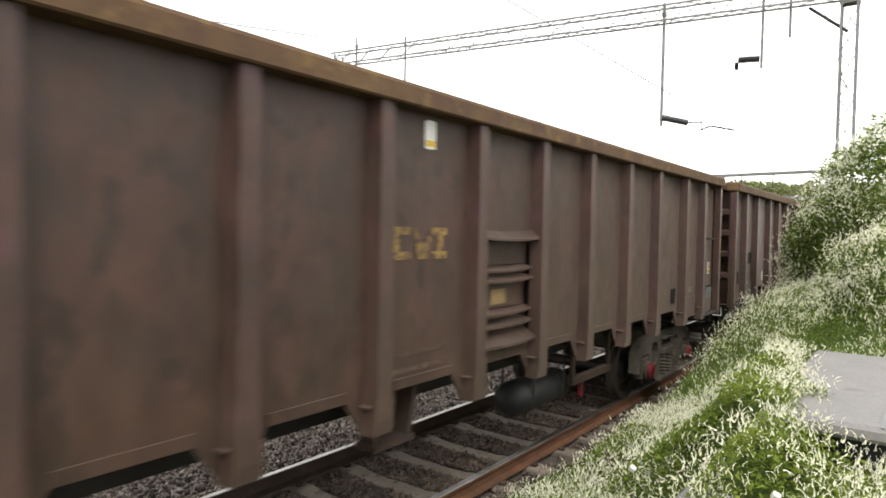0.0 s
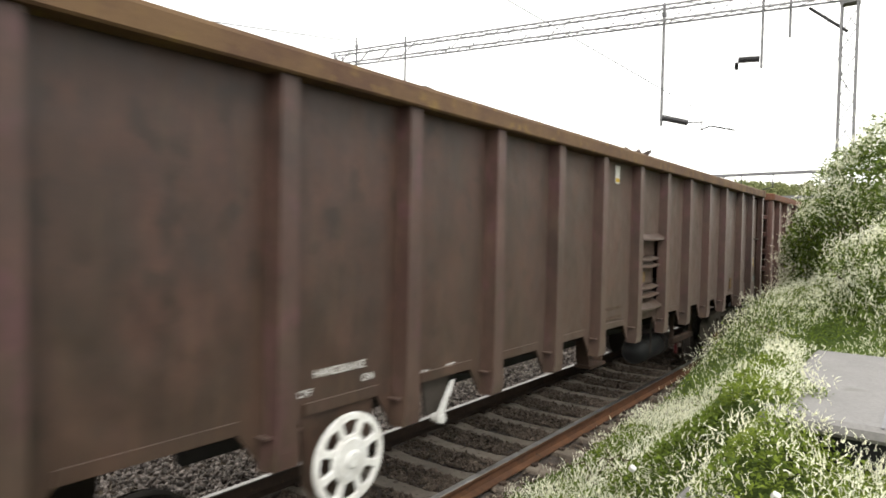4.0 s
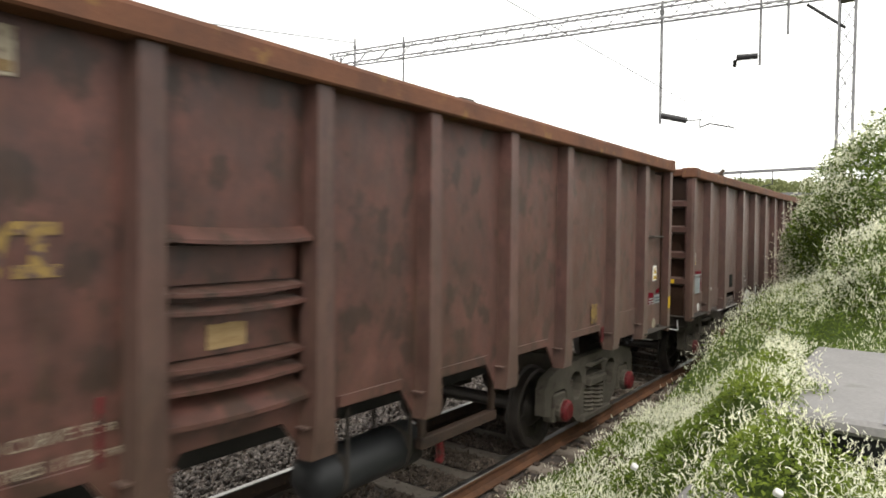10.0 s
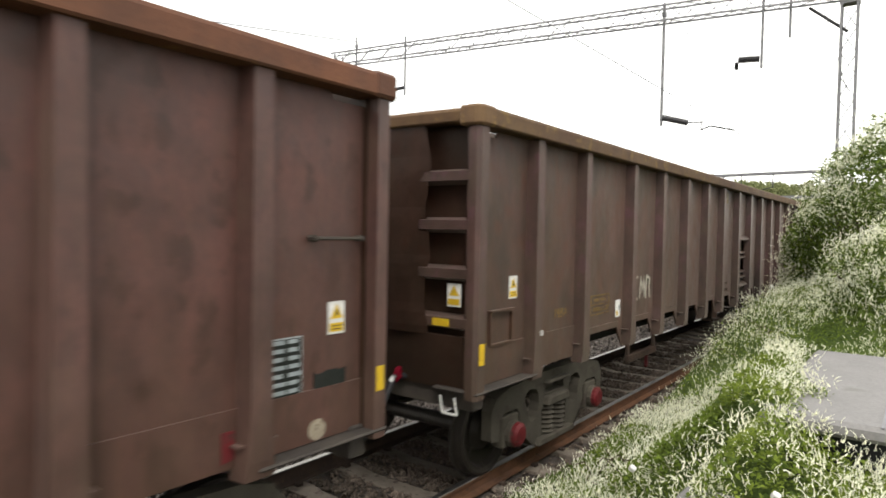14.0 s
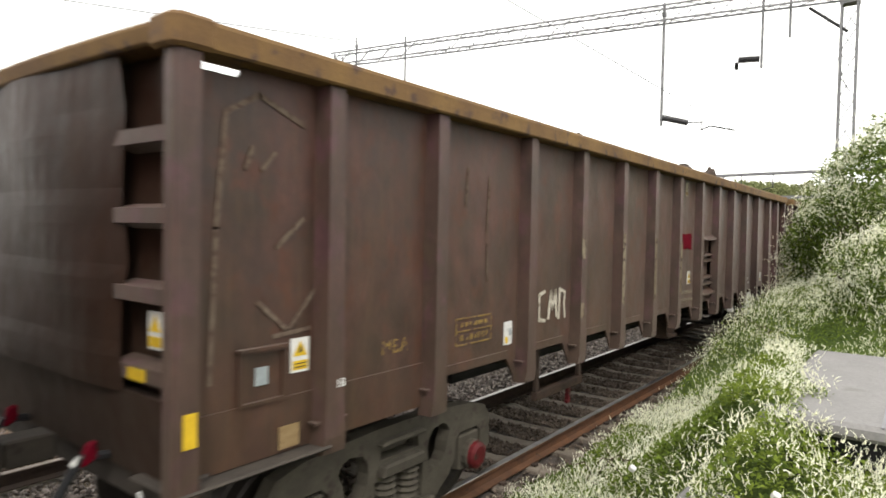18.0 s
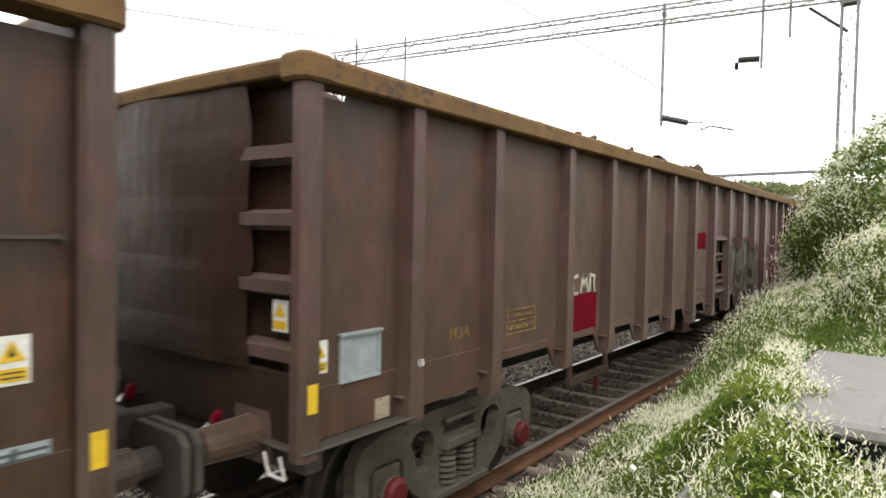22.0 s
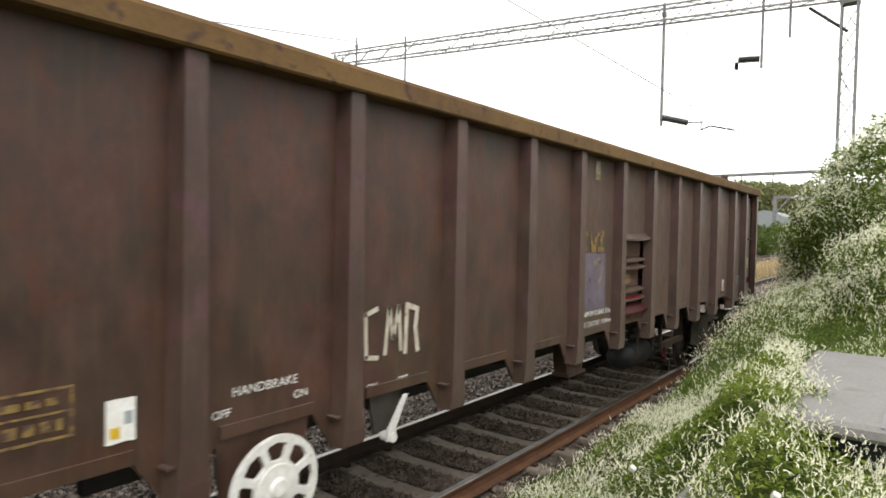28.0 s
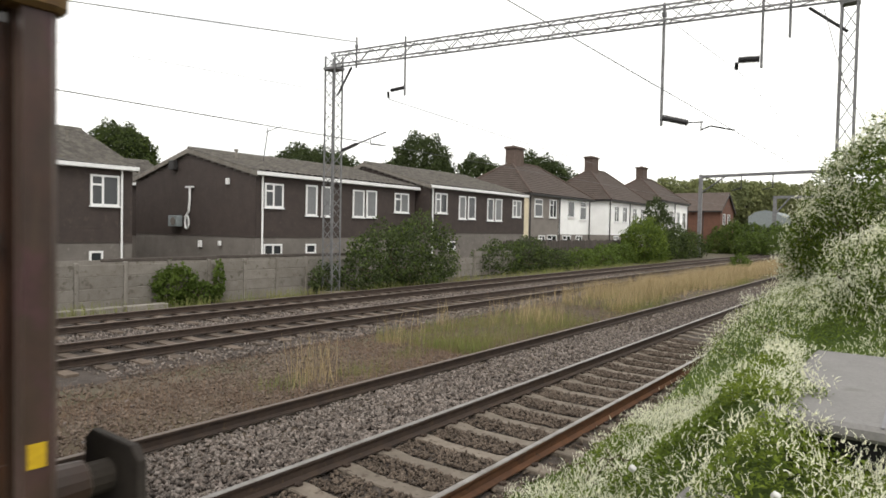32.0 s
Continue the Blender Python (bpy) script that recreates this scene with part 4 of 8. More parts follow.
for (kind_, paint, rim), label in zip(TRAIN, LABELS):
    src = TYPE_F if kind_ == "F" else TYPE_R
    if kind_ in used:
        wg = copy_thing(src, Matrix())
    else:
        used.add(kind_)
        wg = src
    tagged(wg, label)
    for o in wg.children_recursive:
        sl = o.material_slots[0]
        sw = {PAINT[0]: PAINT[paint], RIB[0]: RIB[min(paint, 2) if paint != 3 else 1], RIM[0]: RIM[rim]}.get(o.data.materials[0])
        if sw:
            sl.link = "OBJECT"
            sl.material = sw
    WAGONS.append(wg)
for k, y, o in ((0, LENGTH, 1), (1, 0.0, -1), (7, LENGTH, 1), (8, 0.0, -1), (9, LENGTH, 1)):
    buffers(WAGONS[k], y, o)


# ---- marks on the wagons' near sides ----
def plate(w, name, y0, y1, z0, z1, material, label="", proud=0.003, depth=0.006, wavy=0.0, parent=None):
    """A flat mark or plate on the side sheet."""
    if y1 < 1.0 and proud < 0.1:
        y0, y1 = y0 - 0.06, y1 - 0.06
    bm = bmesh.new()
    x = SKIN + proud
    if wavy:
        top = [(y0 + (y1 - y0) * i / 10, z1 + random.uniform(-wavy, wavy)) for i in range(11)]
        bot = [(y1 - (y1 - y0) * i / 10, z0 + random.uniform(-wavy, wavy)) for i in range(11)]
        prism(bm, bot[::-1] + top[::-1], x, x + depth)
    else:
        box(bm, x, x + depth, y0, y1, z0, z1)
    return part(name, bm, material, parent or w, label)


def warning(w, y, z, proud=0.003):
    """A white overhead-wires warning label with a yellow triangle and a yellow band."""
    p = plate(w, "warning_sign", y - 0.065, y + 0.065, z, z + 0.2, WHITE, "white warning label with yellow triangle", proud=proud)
    bm = bmesh.new()
    x = SKIN + proud + 0.0065
    y -= 0.06 if y < 0.93 else 0
    prism(bm, [(y - 0.052, z + 0.095), (y + 0.052, z + 0.095), (y, z + 0.185)], x, x + 0.002)
    t = part("triangle", bm, YELLOW, p, "yellow triangle")
    bm = bmesh.new()
    prism(bm, [(y - 0.012, z + 0.11), (y + 0.012, z + 0.12), (y + 0.002, z + 0.16), (y - 0.008, z + 0.14)], x + 0.0024, x + 0.0034)
    prism(bm, [(y - 0.044, z + 0.028), (y + 0.044, z + 0.028), (y + 0.044, z + 0.034), (y - 0.044, z + 0.034)], x + 0.0024, x + 0.0034)
    prism(bm, [(y - 0.044, z + 0.048), (y + 0.044, z + 0.048), (y + 0.044, z + 0.054), (y - 0.044, z + 0.054)], x + 0.0024, x + 0.0034)
    part("print", bm, BLACK, p)
    bm = bmesh.new()
    box(bm, x, x + 0.002, y - 0.055, y + 0.055, z + 0.015, z + 0.068)
    part("band", bm, YELLOW, p, "yellow band")


def data_plate(w, y0, y1, z0, z1, frame_mat=DARKPATCH, lines=5, proud=0.003):
    p = plate(w, "data_plate", y0, y1, z0, z1, GREYPLATE, "data plate with rows of pale print", proud, 0.004)
    plate(w, "face", y0 + 0.008, y1 - 0.008, z0 + 0.008, z1 - 0.008, DARKPATCH if frame_mat is DARKPATCH else SLATE, proud=proud + 0.0045, depth=0.001, parent=p)
    bm = bmesh.new()
    x, n = SKIN + proud + 0.006, lines
    for i in range(n):
        a = z0 + (z1 - z0) * (i + 0.25) / n
        for j in range(2):
            b0 = y0 + (y1 - y0) * (0.06 + 0.48 * j)
            box(bm, x, x + 0.002, b0, b0 + (y1 - y0) * random.uniform(0.30, 0.42), a, a + (z1 - z0) * 0.5 / n)
    part("print", bm, GREYPLATE, p)


def clip_frame(w, y0, y1, z0, z1, material=None, rim=None):
    """A hinged label frame, with or without its grey sheet."""
    y0, y1 = y0 - 0.06, y1 - 0.06
    r = rim or PAINT[2]
    bm = bmesh.new()
    x, t = SKIN + 0.003, 0.018
    for a in ((y0, y1, z0, z0 + t), (y0, y1, z1 - t, z1), (y0, y0 + t, z0 + t, z1 - t), (y1 - t, y1, z0 + t, z1 - t)):
        box(bm, x, x + 0.024, *a)
    box(bm, x, x + 0.04, y0 - 0.01, y1 + 0.01, z1, z1 + 0.015)
    p = part("label_frame", bm, r, w)
    if material:
        plate(w, "label_sheet", y0 + t + 0.06, y1 - t + 0.06, z0 + t, z1 - t, material, "grey label sheet", 0.006, 0.008, parent=p)


def words(w, text, y, z, size, material, label="", lean=0.0):
    """Stencilled lettering that runs along the side sheet."""
    cu = bpy.data.curves.new("lettering", "FONT")
    cu.body, cu.size, cu.extrude, cu.space_character = text, size, 0.001, 1.05
    tmp = bpy.data.objects.new("lettering", cu)
    me = bpy.data.meshes.new_from_object(tmp)
    bpy.data.objects.remove(tmp)
    me.name = "lettering"
    me.materials.clear()
    me.materials.append(material)
    ob = new("lettering", me)
    ob.parent = w
    ob.matrix_basis = Matrix.Translation((SKIN + 0.0045, y, z)) @ Matrix(((0, 0, 1, 0), (1, 0, 0, 0), (0, 1, 0, 0), (0, 0, 0, 1)))
    return tagged(ob, label)


def bars(w, name, y0, y1, z0, z1, rows, material, label, gaps=5):
    """Writing that cannot be read, as rows of short bars."""
    bm = bmesh.new()
    x = SKIN + 0.004
    h = (z1 - z0) / rows
    for i in range(rows):
        y = y0 + random.uniform(0, 0.04)
        while y < y1 - 0.02:
            d = random.uniform(0.5, 1.4) * (y1 - y0) / gaps * 0.75
            box(bm, x, x + 0.003, y, min(y + d, y1), z0 + h * i + h * 0.18, z0 + h * i + h * 0.82)
            y += d + 0.02
    return tagged(part(name, bm, material, w, label), kind="stuff")


def stroke(bm, pts, wd, x):
    """A brushed line of flat quads through (y, z) points."""
    for (a, b), (c, d) in zip(pts, pts[1:]):
        v = Vector((c - a, d - b))
        n = Vector((-v.y, v.x)).normalized() * wd / 2
        e = v.normalized() * wd * 0.3
        prism(bm, [(a - e.x + n.x, b - e.y + n.y), (a - e.x - n.x, b - e.y - n.y), (c + e.x - n.x, d + e.y - n.y), (c + e.x + n.x, d + e.y + n.y)], x, x + 0.003)


def spray(w, name, polys, material, label="", proud=0.004, floor=1.235):
    """Sprayed fields in (y, z) that run over sheets and ribs alike: each is cut where the side steps out and back."""
    bm = bmesh.new()

    def cut(poly, axis, lim, keep):
        out = []
        for p, q in zip(poly, poly[1:] + poly[:1]):
            a, b = (p[axis] - lim) * keep, (q[axis] - lim) * keep
            if a >= 0:
                out.append(p)
            if a * b < 0:
                t = a / (a - b)
                out.append((p[0] + (q[0] - p[0]) * t, p[1] + (q[1] - p[1]) * t))
        return out
    def area(c):
        return sum(p[0] * q[1] - q[0] * p[1] for p, q in zip(c, c[1:] + c[:1]))
    strips = [(a + 0.098, b - 0.098, SKIN, floor) for a, b in BAYS] + [(y - 0.064, y + 0.064, HALF - 0.001, 1.0) for y in RIBS]
    for n, poly in enumerate(polys):
        for a, b, x, lo in strips:
            c = poly
            for axis, lim, keep in ((0, a, 1), (0, b, -1), (1, lo, 1)):
                c = cut(c, axis, lim, keep) if len(c) > 2 else []
            if len(c) > 2:
                h_ = x + proud
                bm.faces.new([bm.verts.new((h_ + 0.00012 * n, p[0], p[1])) for p in (c if area(c) > 0 else c[::-1])])
    return tagged(part(name, bm, material, w, label), kind="stuff" if len(polys) > 4 else "")


def flank_spray(w, y, z0, z1, material):
    """Spray on the slanted flank of a rib, on the side that faces the leading end."""
    bm = bmesh.new()
    q = []
    for z in (z0, z1):
        t = (z - 1.30) / (LIP - 1.30)
        ww = 0.072 * (0.95 - 0.15 * t) + 0.004
        q += [(SKIN + 0.001, y - ww - 0.017, z + 0.03), (HALF - 0.001 - 0.010 * t, y - ww, z)]
    bm.faces.new([bm.verts.new(q[i]) for i in (0, 1, 3, 2)])
    part("rib_spray", bm, material, w, "spray paint on the side of a rib")


def band(pts, wd, taper=0.25):
    """The quads of a sprayed line whose width wavers."""
    out = []
    wds = [wd * (1 + random.uniform(-taper, taper)) for _ in pts]
    nrm = []
    for i in range(len(pts)):
        a, b = pts[max(i - 1, 0)], pts[min(i + 1, len(pts) - 1)]
        d = Vector((b[0] - a[0], b[1] - a[1])).normalized()
        nrm.append(Vector((-d.y, d.x)))
    for i in range(len(pts) - 1):
        p, q = Vector(pts[i]), Vector(pts[i + 1])
        out.append([tuple(v) for v in (p + nrm[i] * wds[i] / 2, p - nrm[i] * wds[i] / 2, q - nrm[i + 1] * wds[i + 1] / 2, q + nrm[i + 1] * wds[i + 1] / 2)])
    return out


def smooth(pts, n=4):
    """A rounded line through the points."""
    out = []
    P = [Vector(pts[0]), *map(Vector, pts), Vector(pts[-1])]
    for i in range(1, len(P) - 2):
        a, b, c, d = P[i - 1:i + 3]
        for j in range(n):
            t = j / n
            out.append(tuple(0.5 * (2 * b + (c - a) * t + (2 * a - 5 * b + 4 * c - d) * t * t + (3 * b - a - 3 * c + d) * t ** 3)))
    return out + [tuple(pts[-1])]


def strokes(w, name, lines, wd, material, label="", proud=0.004):
    bm = bmesh.new()
    for i, pts in enumerate(lines):
        stroke(bm, pts, wd * random.uniform(0.85, 1.15), SKIN + proud + 0.0006 * i)
    return tagged(part(name, bm, material, w, label), kind="stuff")


def sprayed_mark(w, y0, y1, z0, z1, material=CREAM):
    """Three hand-sprayed marks side by side, as plain upright and slanted bars."""
    d, h = (y1 - y0) / 3, z1 - z0
    a, b, c = y0, y0 + d * 1.05, y0 + d * 2.2
    L = [[(a + d * 0.6, z1), (a, z1 - 0.1 * h), (a + 0.01, z0 + 0.05 * h), (a + d * 0.65, z0)], [(b, z0 + 0.05 * h), (b + 0.2 * d, z1), (b + 0.45 * d, z0 + 0.35 * h), (b + 0.75 * d, z1), (b + 0.9 * d, z0 + 0.08 * h)],
         [(c, z0), (c + 0.08 * d, z1 + 0.03 * h)], [(c + 0.1 * d, z1), (c + 0.7 * d, z1 - 0.1 * h), (c + 0.6 * d, z0 + 0.5 * h), (c + 0.75 * d, z0)]]
    strokes(w, "sprayed_mark", L, 0.036, material, "hand-sprayed pale strokes")


def company_mark(w, y0, y1, z0, z1):
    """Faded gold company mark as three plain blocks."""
    d, x, h = (y1 - y0) / 3, SKIN + 0.004, z1 - z0
    lo, hi = z0 + h * 0.24, z1 - h * 0.24
    a, b, c = y0, y0 + d, y0 + 2 * d
    e = 0.82 * d
    for poly in ([(a, z0), (a + e, z0), (a + e, lo), (a + d * 0.3, lo), (a + d * 0.3, hi), (a + e, hi), (a + e, z1), (a, z1)],
                 [(b, z1), (b + d * 0.22, z0), (b + d * 0.78, z0), (b + d, z1), (b + d * 0.5, z0 + h * 0.45)],
                 [(c, z0), (c + e, z0), (c + e, lo), (c + d * 0.6, lo), (c + d * 0.6, hi), (c + e, hi), (c + e, z1), (c, z1), (c, hi), (c + d * 0.3, hi), (c + d * 0.3, lo), (c, lo)]):
        bm = bmesh.new()
        prism(bm, poly, x, x + 0.003)
        part("company_mark", bm, GOLD, w, "faded gold company mark")


def curve_note(w, legible):
    if legible:
        words(w, "MINIMUM CURVE 55m", 7.69, 1.40, 0.078, WHITE if k == 9 else CREAM if k in (3, 4, 7) else DIMCREAM, "white stencilled note")
        words(w, "BOGIE CENTRES 11834mm", 7.62, 1.285, 0.076, WHITE if k == 9 else CREAM if k in (3, 4, 7) else DIMCREAM, "white stencilled note")
    else:
        tone_ = DIMCREAM if k == 5 else FAINT
        bars(w, "stencil", 7.66, 8.30, 1.29, 1.35, 1, tone_, "worn white stencilled note", 14)
        bars(w, "stencil", 7.70, 8.26, 1.41, 1.46, 1, tone_, "worn white stencilled note", 14)


def disc(w, y, z, r, material, label):
    bm = bmesh.new()
    lathe(bm, [(SKIN + 0.015, 0.0), (SKIN + 0.015, r), (SKIN + 0.019, r), (SKIN + 0.019, 0.0)], "x", 18, (0, y, z))
    part("mark_disc", bm, material, w, label)


for k, w in enumerate(WAGONS):
    fw = TRAIN[k][0] == "F"
    warning(w, 15.46, 1.66)
    warning(w, (0.35, 0.33, 0.62, 0.18, 0.44, 0.5, 0.74, 0.85, 0.25, 0.4)[k], (1.65, 1.65, 1.85, 1.59, 1.93, 1.79, 1.72, 1.47, 1.43, 1.65)[k])
    plate(w, "warning_sign", 7.99, 8.11, 2.90, 3.10, WHITE if k < 4 else CREAM, "scuffed pale and yellow warning label", wavy=0.008)
    plate(w, "band", 8.0, 8.10, 2.915, 2.96, YELLOW if k < 4 else PLY, "yellow band", proud=0.0095, depth=0.002)
    plate(w, "load_card", 8.96, 9.19, 1.68, 1.81, (WHITE if k == 8 else CREAM if k == 7 else PLY), "small pale board in the footstep bay", proud=-0.049, wavy=0.004)
    words(w, "1A" if k in (6, 7) else "4B", 14.97 if k != 6 else 14.98, 1.36, 0.075, WHITE)
    if k > 3:
        plate(w, "corner_mark", 15.705, 15.77, *((1.27, 1.43) if k < 9 else (1.34, 1.44)), YELLOW, "yellow corner mark", proud=0.1135, depth=0.004)
    else:
        plate(w, "corner_mark", 15.60, 15.66, 1.22, 1.40, CREAM if k in (2, 3) else YELLOW, "yellow corner mark")
    # grab handle
    bm = bmesh.new()
    rod(bm, (SKIN + 0.06, 15.25, 2.25), (SKIN + 0.06, 15.62, 2.25), 0.012, 6)
    for y in (15.25, 15.62):
        rod(bm, (SKIN, y, 2.25), (SKIN + 0.06, y, 2.25), 0.02, 6)
    part("grab_handle", bm, GRIME, w)
    if k in (0, 3, 4, 9):
        company_mark(w, 7.68, 8.30, 2.10, 2.33)
    if k == 5:
        company_mark(w, 7.7, 8.25, 2.12, 2.32)
    curve_note(w, k in (3, 4, 7, 8, 9))
    paper = k in (1, 6, 7, 8, 9)
    if k:
        c_ = plate(w, "document_card", 13.46, 13.60, 1.31, 1.51, WHITE if paper else GOLD, "pale card holder", proud=0.012, wavy=0.004, depth=0.006)
    if paper:
        plate(w, "dot", 13.475, 13.525, 1.33, 1.385, YELLOW, "yellow dot", proud=0.0185, depth=0.002, wavy=0.008, parent=c_)
        plate(w, "print", 13.55, 13.59, 1.39, 1.45, GREYPLATE, "grey print", proud=0.0185, depth=0.002, parent=c_)
    words(w, "1B", 0.965, 1.36, 0.07, WHITE, "white stencilled code").location.x = HALF + 0.004
    if k in (1, 6, 7, 9):
        y = 2.93 if k == 9 else 2.99
        c_ = plate(w, "document_card", y, y + 0.13, 1.32, 1.52, WHITE, "white card holder", wavy=0.004)
        plate(w, "dot", y + 0.015, y + 0.06, 1.34, 1.39, YELLOW, "yellow dot", proud=0.0095, depth=0.002, wavy=0.008, parent=c_)
        plate(w, "print", y + 0.08, y + 0.115, 1.40, 1.46, GREYPLATE, "grey print", proud=0.0095, depth=0.002, parent=c_)
    hb = 3.2 if fw else 11.6
    words(w, "OFF", hb + 0.245, 1.31, 0.06, WHITE)
    words(w, "HANDBRAKE", hb + 0.36, 1.41, 0.07, WHITE)
    words(w, "ON", hb + 0.76, 1.32, 0.065, WHITE)
    words(w, "ON" if fw else "OFF", 4.55 if fw else 10.78, 1.245, 0.06, WHITE)
    words(w, "OFF" if fw else "ON", 4.85 if fw else 11.1, 1.245, 0.06, WHITE)
    # small red bearings marks over the bogies
    for y in ((2.02, 13.75) if k in (1, 4, 8, 9) else (2.02, 14.71) if k == 5 else (14.75,)):
        bm = bmesh.new()
        prism(bm, [(y - 0.03, 1.235), (y + 0.04, 1.235), (y + 0.04, 1.08), (y - 0.03, 1.07)], SKIN + 0.014, SKIN + 0.02)
        part("jacking_mark", bm, CAPRED, w, "red jacking mark")
    if k in (6, 7, 8, 9):
        bm = bmesh.new()
        for a in ((2.30, 2.80, 1.40, 1.412), (2.30, 2.80, 1.61, 1.622), (2.30, 2.312, 1.412, 1.61), (2.788, 2.80, 1.412, 1.61), (2.30, 2.80, 1.51, 1.52)):
            box(bm, SKIN + 0.003, SKIN + 0.006, *a)
        part("number_box", bm, GOLD, w, "faded gold number panel")
        bars(w, "number", 2.34, 2.76, 1.425, 1.50, 1, GOLD, "painted number", 9)
        bars(w, "number", 2.36, 2.74, 1.54, 1.59, 1, GOLD, "painted weight note", 5)
        words(w, "MBA", 1.47, 1.46, 0.135, GOLD, "faded gold class code")
        words(w, "CTP", 2.06, 1.12, 0.075, WHITE, "white stencilled code")
        bars(w, "load_note", 14.38, 14.62, 1.42, 1.50, 2, CREAM, "two rows of small print", 4)
        words(w, "2A", 13.2, 1.22, 0.07, WHITE)

w = WAGONS[0]
plate(w, "dark_patch", 13.55, 13.74, 1.31, 1.52, DARKPATCH, "dark overpainted patch", wavy=0.012)
plate(w, "dark_patch", 14.97, 15.67, 1.24, 1.46, DARKPATCH, "dark overpainted patch", wavy=0.012)
data_plate(w, 15.06, 15.28, 1.30, 1.48, GREYPLATE, proud=0.010)
data_plate(w, 15.37, 15.66, 1.26, 1.43, GREYPLATE, proud=0.010)
disc(w, 15.19, 1.12, 0.06, CREAM, "pale paint dot")
bars(w, "load_note", 14.38, 14.56, 1.42, 1.51, 2, CREAM, "two rows of small print", 2)
w = WAGONS[1]
clip_frame(w, 0.42, 0.77, 1.34, 1.62)
plate(w, "dark_patch", 1.28, 1.93, 1.74, 1.97, DARKPATCH, "dark overpainted patch", wavy=0.012)
sprayed_mark(w, 3.44, 3.98, 1.46, 1.76)
data_plate(w, 14.99, 15.17, 1.37, 1.53)
data_plate(w, 15.2, 15.44, 1.26, 1.43, GREYPLATE)
def lines(many, wd):
    return [q for pts in many for q in band(smooth(pts), wd)]


spray(w, "orange_spray", [[(12.84, 1.98), (13.26, 1.97), (13.34, 2.34), (13.39, 2.36), (13.42, 2.23), (13.55, 2.12), (13.68, 1.88), (13.78, 1.62), (13.79, 1.32), (13.74, 1.24), (12.84, 1.24)]], SPRAYORANGE, "orange sprayed field")
spray(w, "black_outline", lines([[(12.84, 2.06), (13.31, 2.05)], [(13.33, 2.02), (13.31, 2.25), (13.34, 2.45), (13.47, 2.47), (13.63, 2.31), (13.74, 2.09), (13.83, 1.75), (13.86, 1.42)]], 0.10)
      + lines([[(13.41, 2.3), (13.47, 2.0), (13.51, 1.88)], [(13.58, 2.05), (13.7, 1.75), (13.74, 1.45)]], 0.05), SPRAYBLACK, "black sprayed outline", 0.008)
spray(w, "dark_haze", lines([[(12.9, 1.50), (13.03, 1.56), (13.22, 1.66), (13.4, 1.76)], [(12.9, 1.47), (13.24, 1.58), (13.38, 1.61)]], 0.03), mat("spray_umber", (0.060, 0.034, 0.022), (0.075, 0.038, 0.022), 0.8, scale=6, spec=0.1), "faint umber sprayed lines", 0.007)
spray(w, "cream_outline", lines([[(12.84, 2.15), (13.10, 2.16), (13.16, 2.22), (13.17, 2.53)], [(13.26, 2.54), (13.47, 2.51), (13.6, 2.39), (13.68, 2.23)], [(13.77, 2.12), (13.84, 1.92)]], 0.045) + lines([[(13.73, 2.33), (13.77, 2.30), (13.75, 2.27)]], 0.06), SPRAYCREAM, "cream sprayed outline", 0.011)
spray(w, "pale_smear", lines([[(13.91, 1.77), (13.93, 1.6), (13.95, 1.45)], [(13.93, 1.28), (13.94, 1.19)], [(13.93, 1.1), (13.94, 1.0)]], 0.04), SPRAYCREAM, "pale smears on the rib", 0.004)
spray(w, "scrawl", lines([[(14.19, 1.92), (14.17, 2.1), (14.19, 2.14), (14.32, 2.08)], [(14.19, 2.02), (14.28, 2.01)], [(14.19, 1.92), (14.29, 1.95)], [(14.34, 2.1), (14.41, 2.11), (14.44, 1.97), (14.34, 1.96), (14.33, 2.08)], [(14.47, 2.11), (14.54, 1.99), (14.6, 2.16), (14.76, 2.17)],
                          [(14.23, 1.89), (14.34, 1.89), (14.28, 1.74), (14.19, 1.71)], [(14.38, 1.86), (14.44, 1.81), (14.38, 1.72), (14.36, 1.81)], [(14.07, 1.56), (14.19, 1.59), (14.34, 1.51), (14.46, 1.46)]], 0.022), SPRAYCREAM, "cream scrawl")
spray(w, "scrawl", lines([[(14.06, 1.1), (14.09, 1.2), (14.13, 1.11), (14.16, 1.18), (14.2, 1.09)], [(14.29, 1.19), (14.24, 1.16), (14.31, 1.11), (14.26, 1.08)], [(14.35, 1.18), (14.38, 1.06)], [(14.43, 1.21), (14.47, 1.12), (14.51, 1.21), (14.47, 1.07)],
                          [(14.55, 1.11), (14.52, 1.17), (14.57, 1.17), (14.63, 1.17), (14.64, 1.12), (14.58, 1.07)]], 0.014), SPRAYCREAM, "cream scrawl", 0.016, 1.04)
w = WAGONS[2]
clip_frame(w, 0.41, 0.78, 1.34, 1.64, GREYPLATE)
disc(w, 0.86, 1.15, 0.06, CREAM, "pale paint dot")
data_plate(w, 15.0, 15.28, 1.32, 1.54)
data_plate(w, 15.42, 15.66, 1.27, 1.45, GREYPLATE)
disc(w, 15.2, 1.14, 0.09, PLY, "ochre paint dot")
w = WAGONS[3]
plate(w, "plate_surround", 0.28, 0.72, 1.28, 1.67, BLACK, "black rubber surround", wavy=0.008)
clip_frame(w, 0.35, 0.70, 1.34, 1.64, GREYPLATE, BLACK)
plate(w, "dark_patch", 14.5, 14.88, 1.24, 1.66, DARKPATCH, "dark overpainted patch", wavy=0.012)
plate(w, "dark_patch", 15.06, 15.33, 1.46, 1.56, DARKPATCH, "dark overpainted patch", wavy=0.01)
data_plate(w, 14.99, 15.29, 1.27, 1.46, GREYPLATE, proud=0.010)
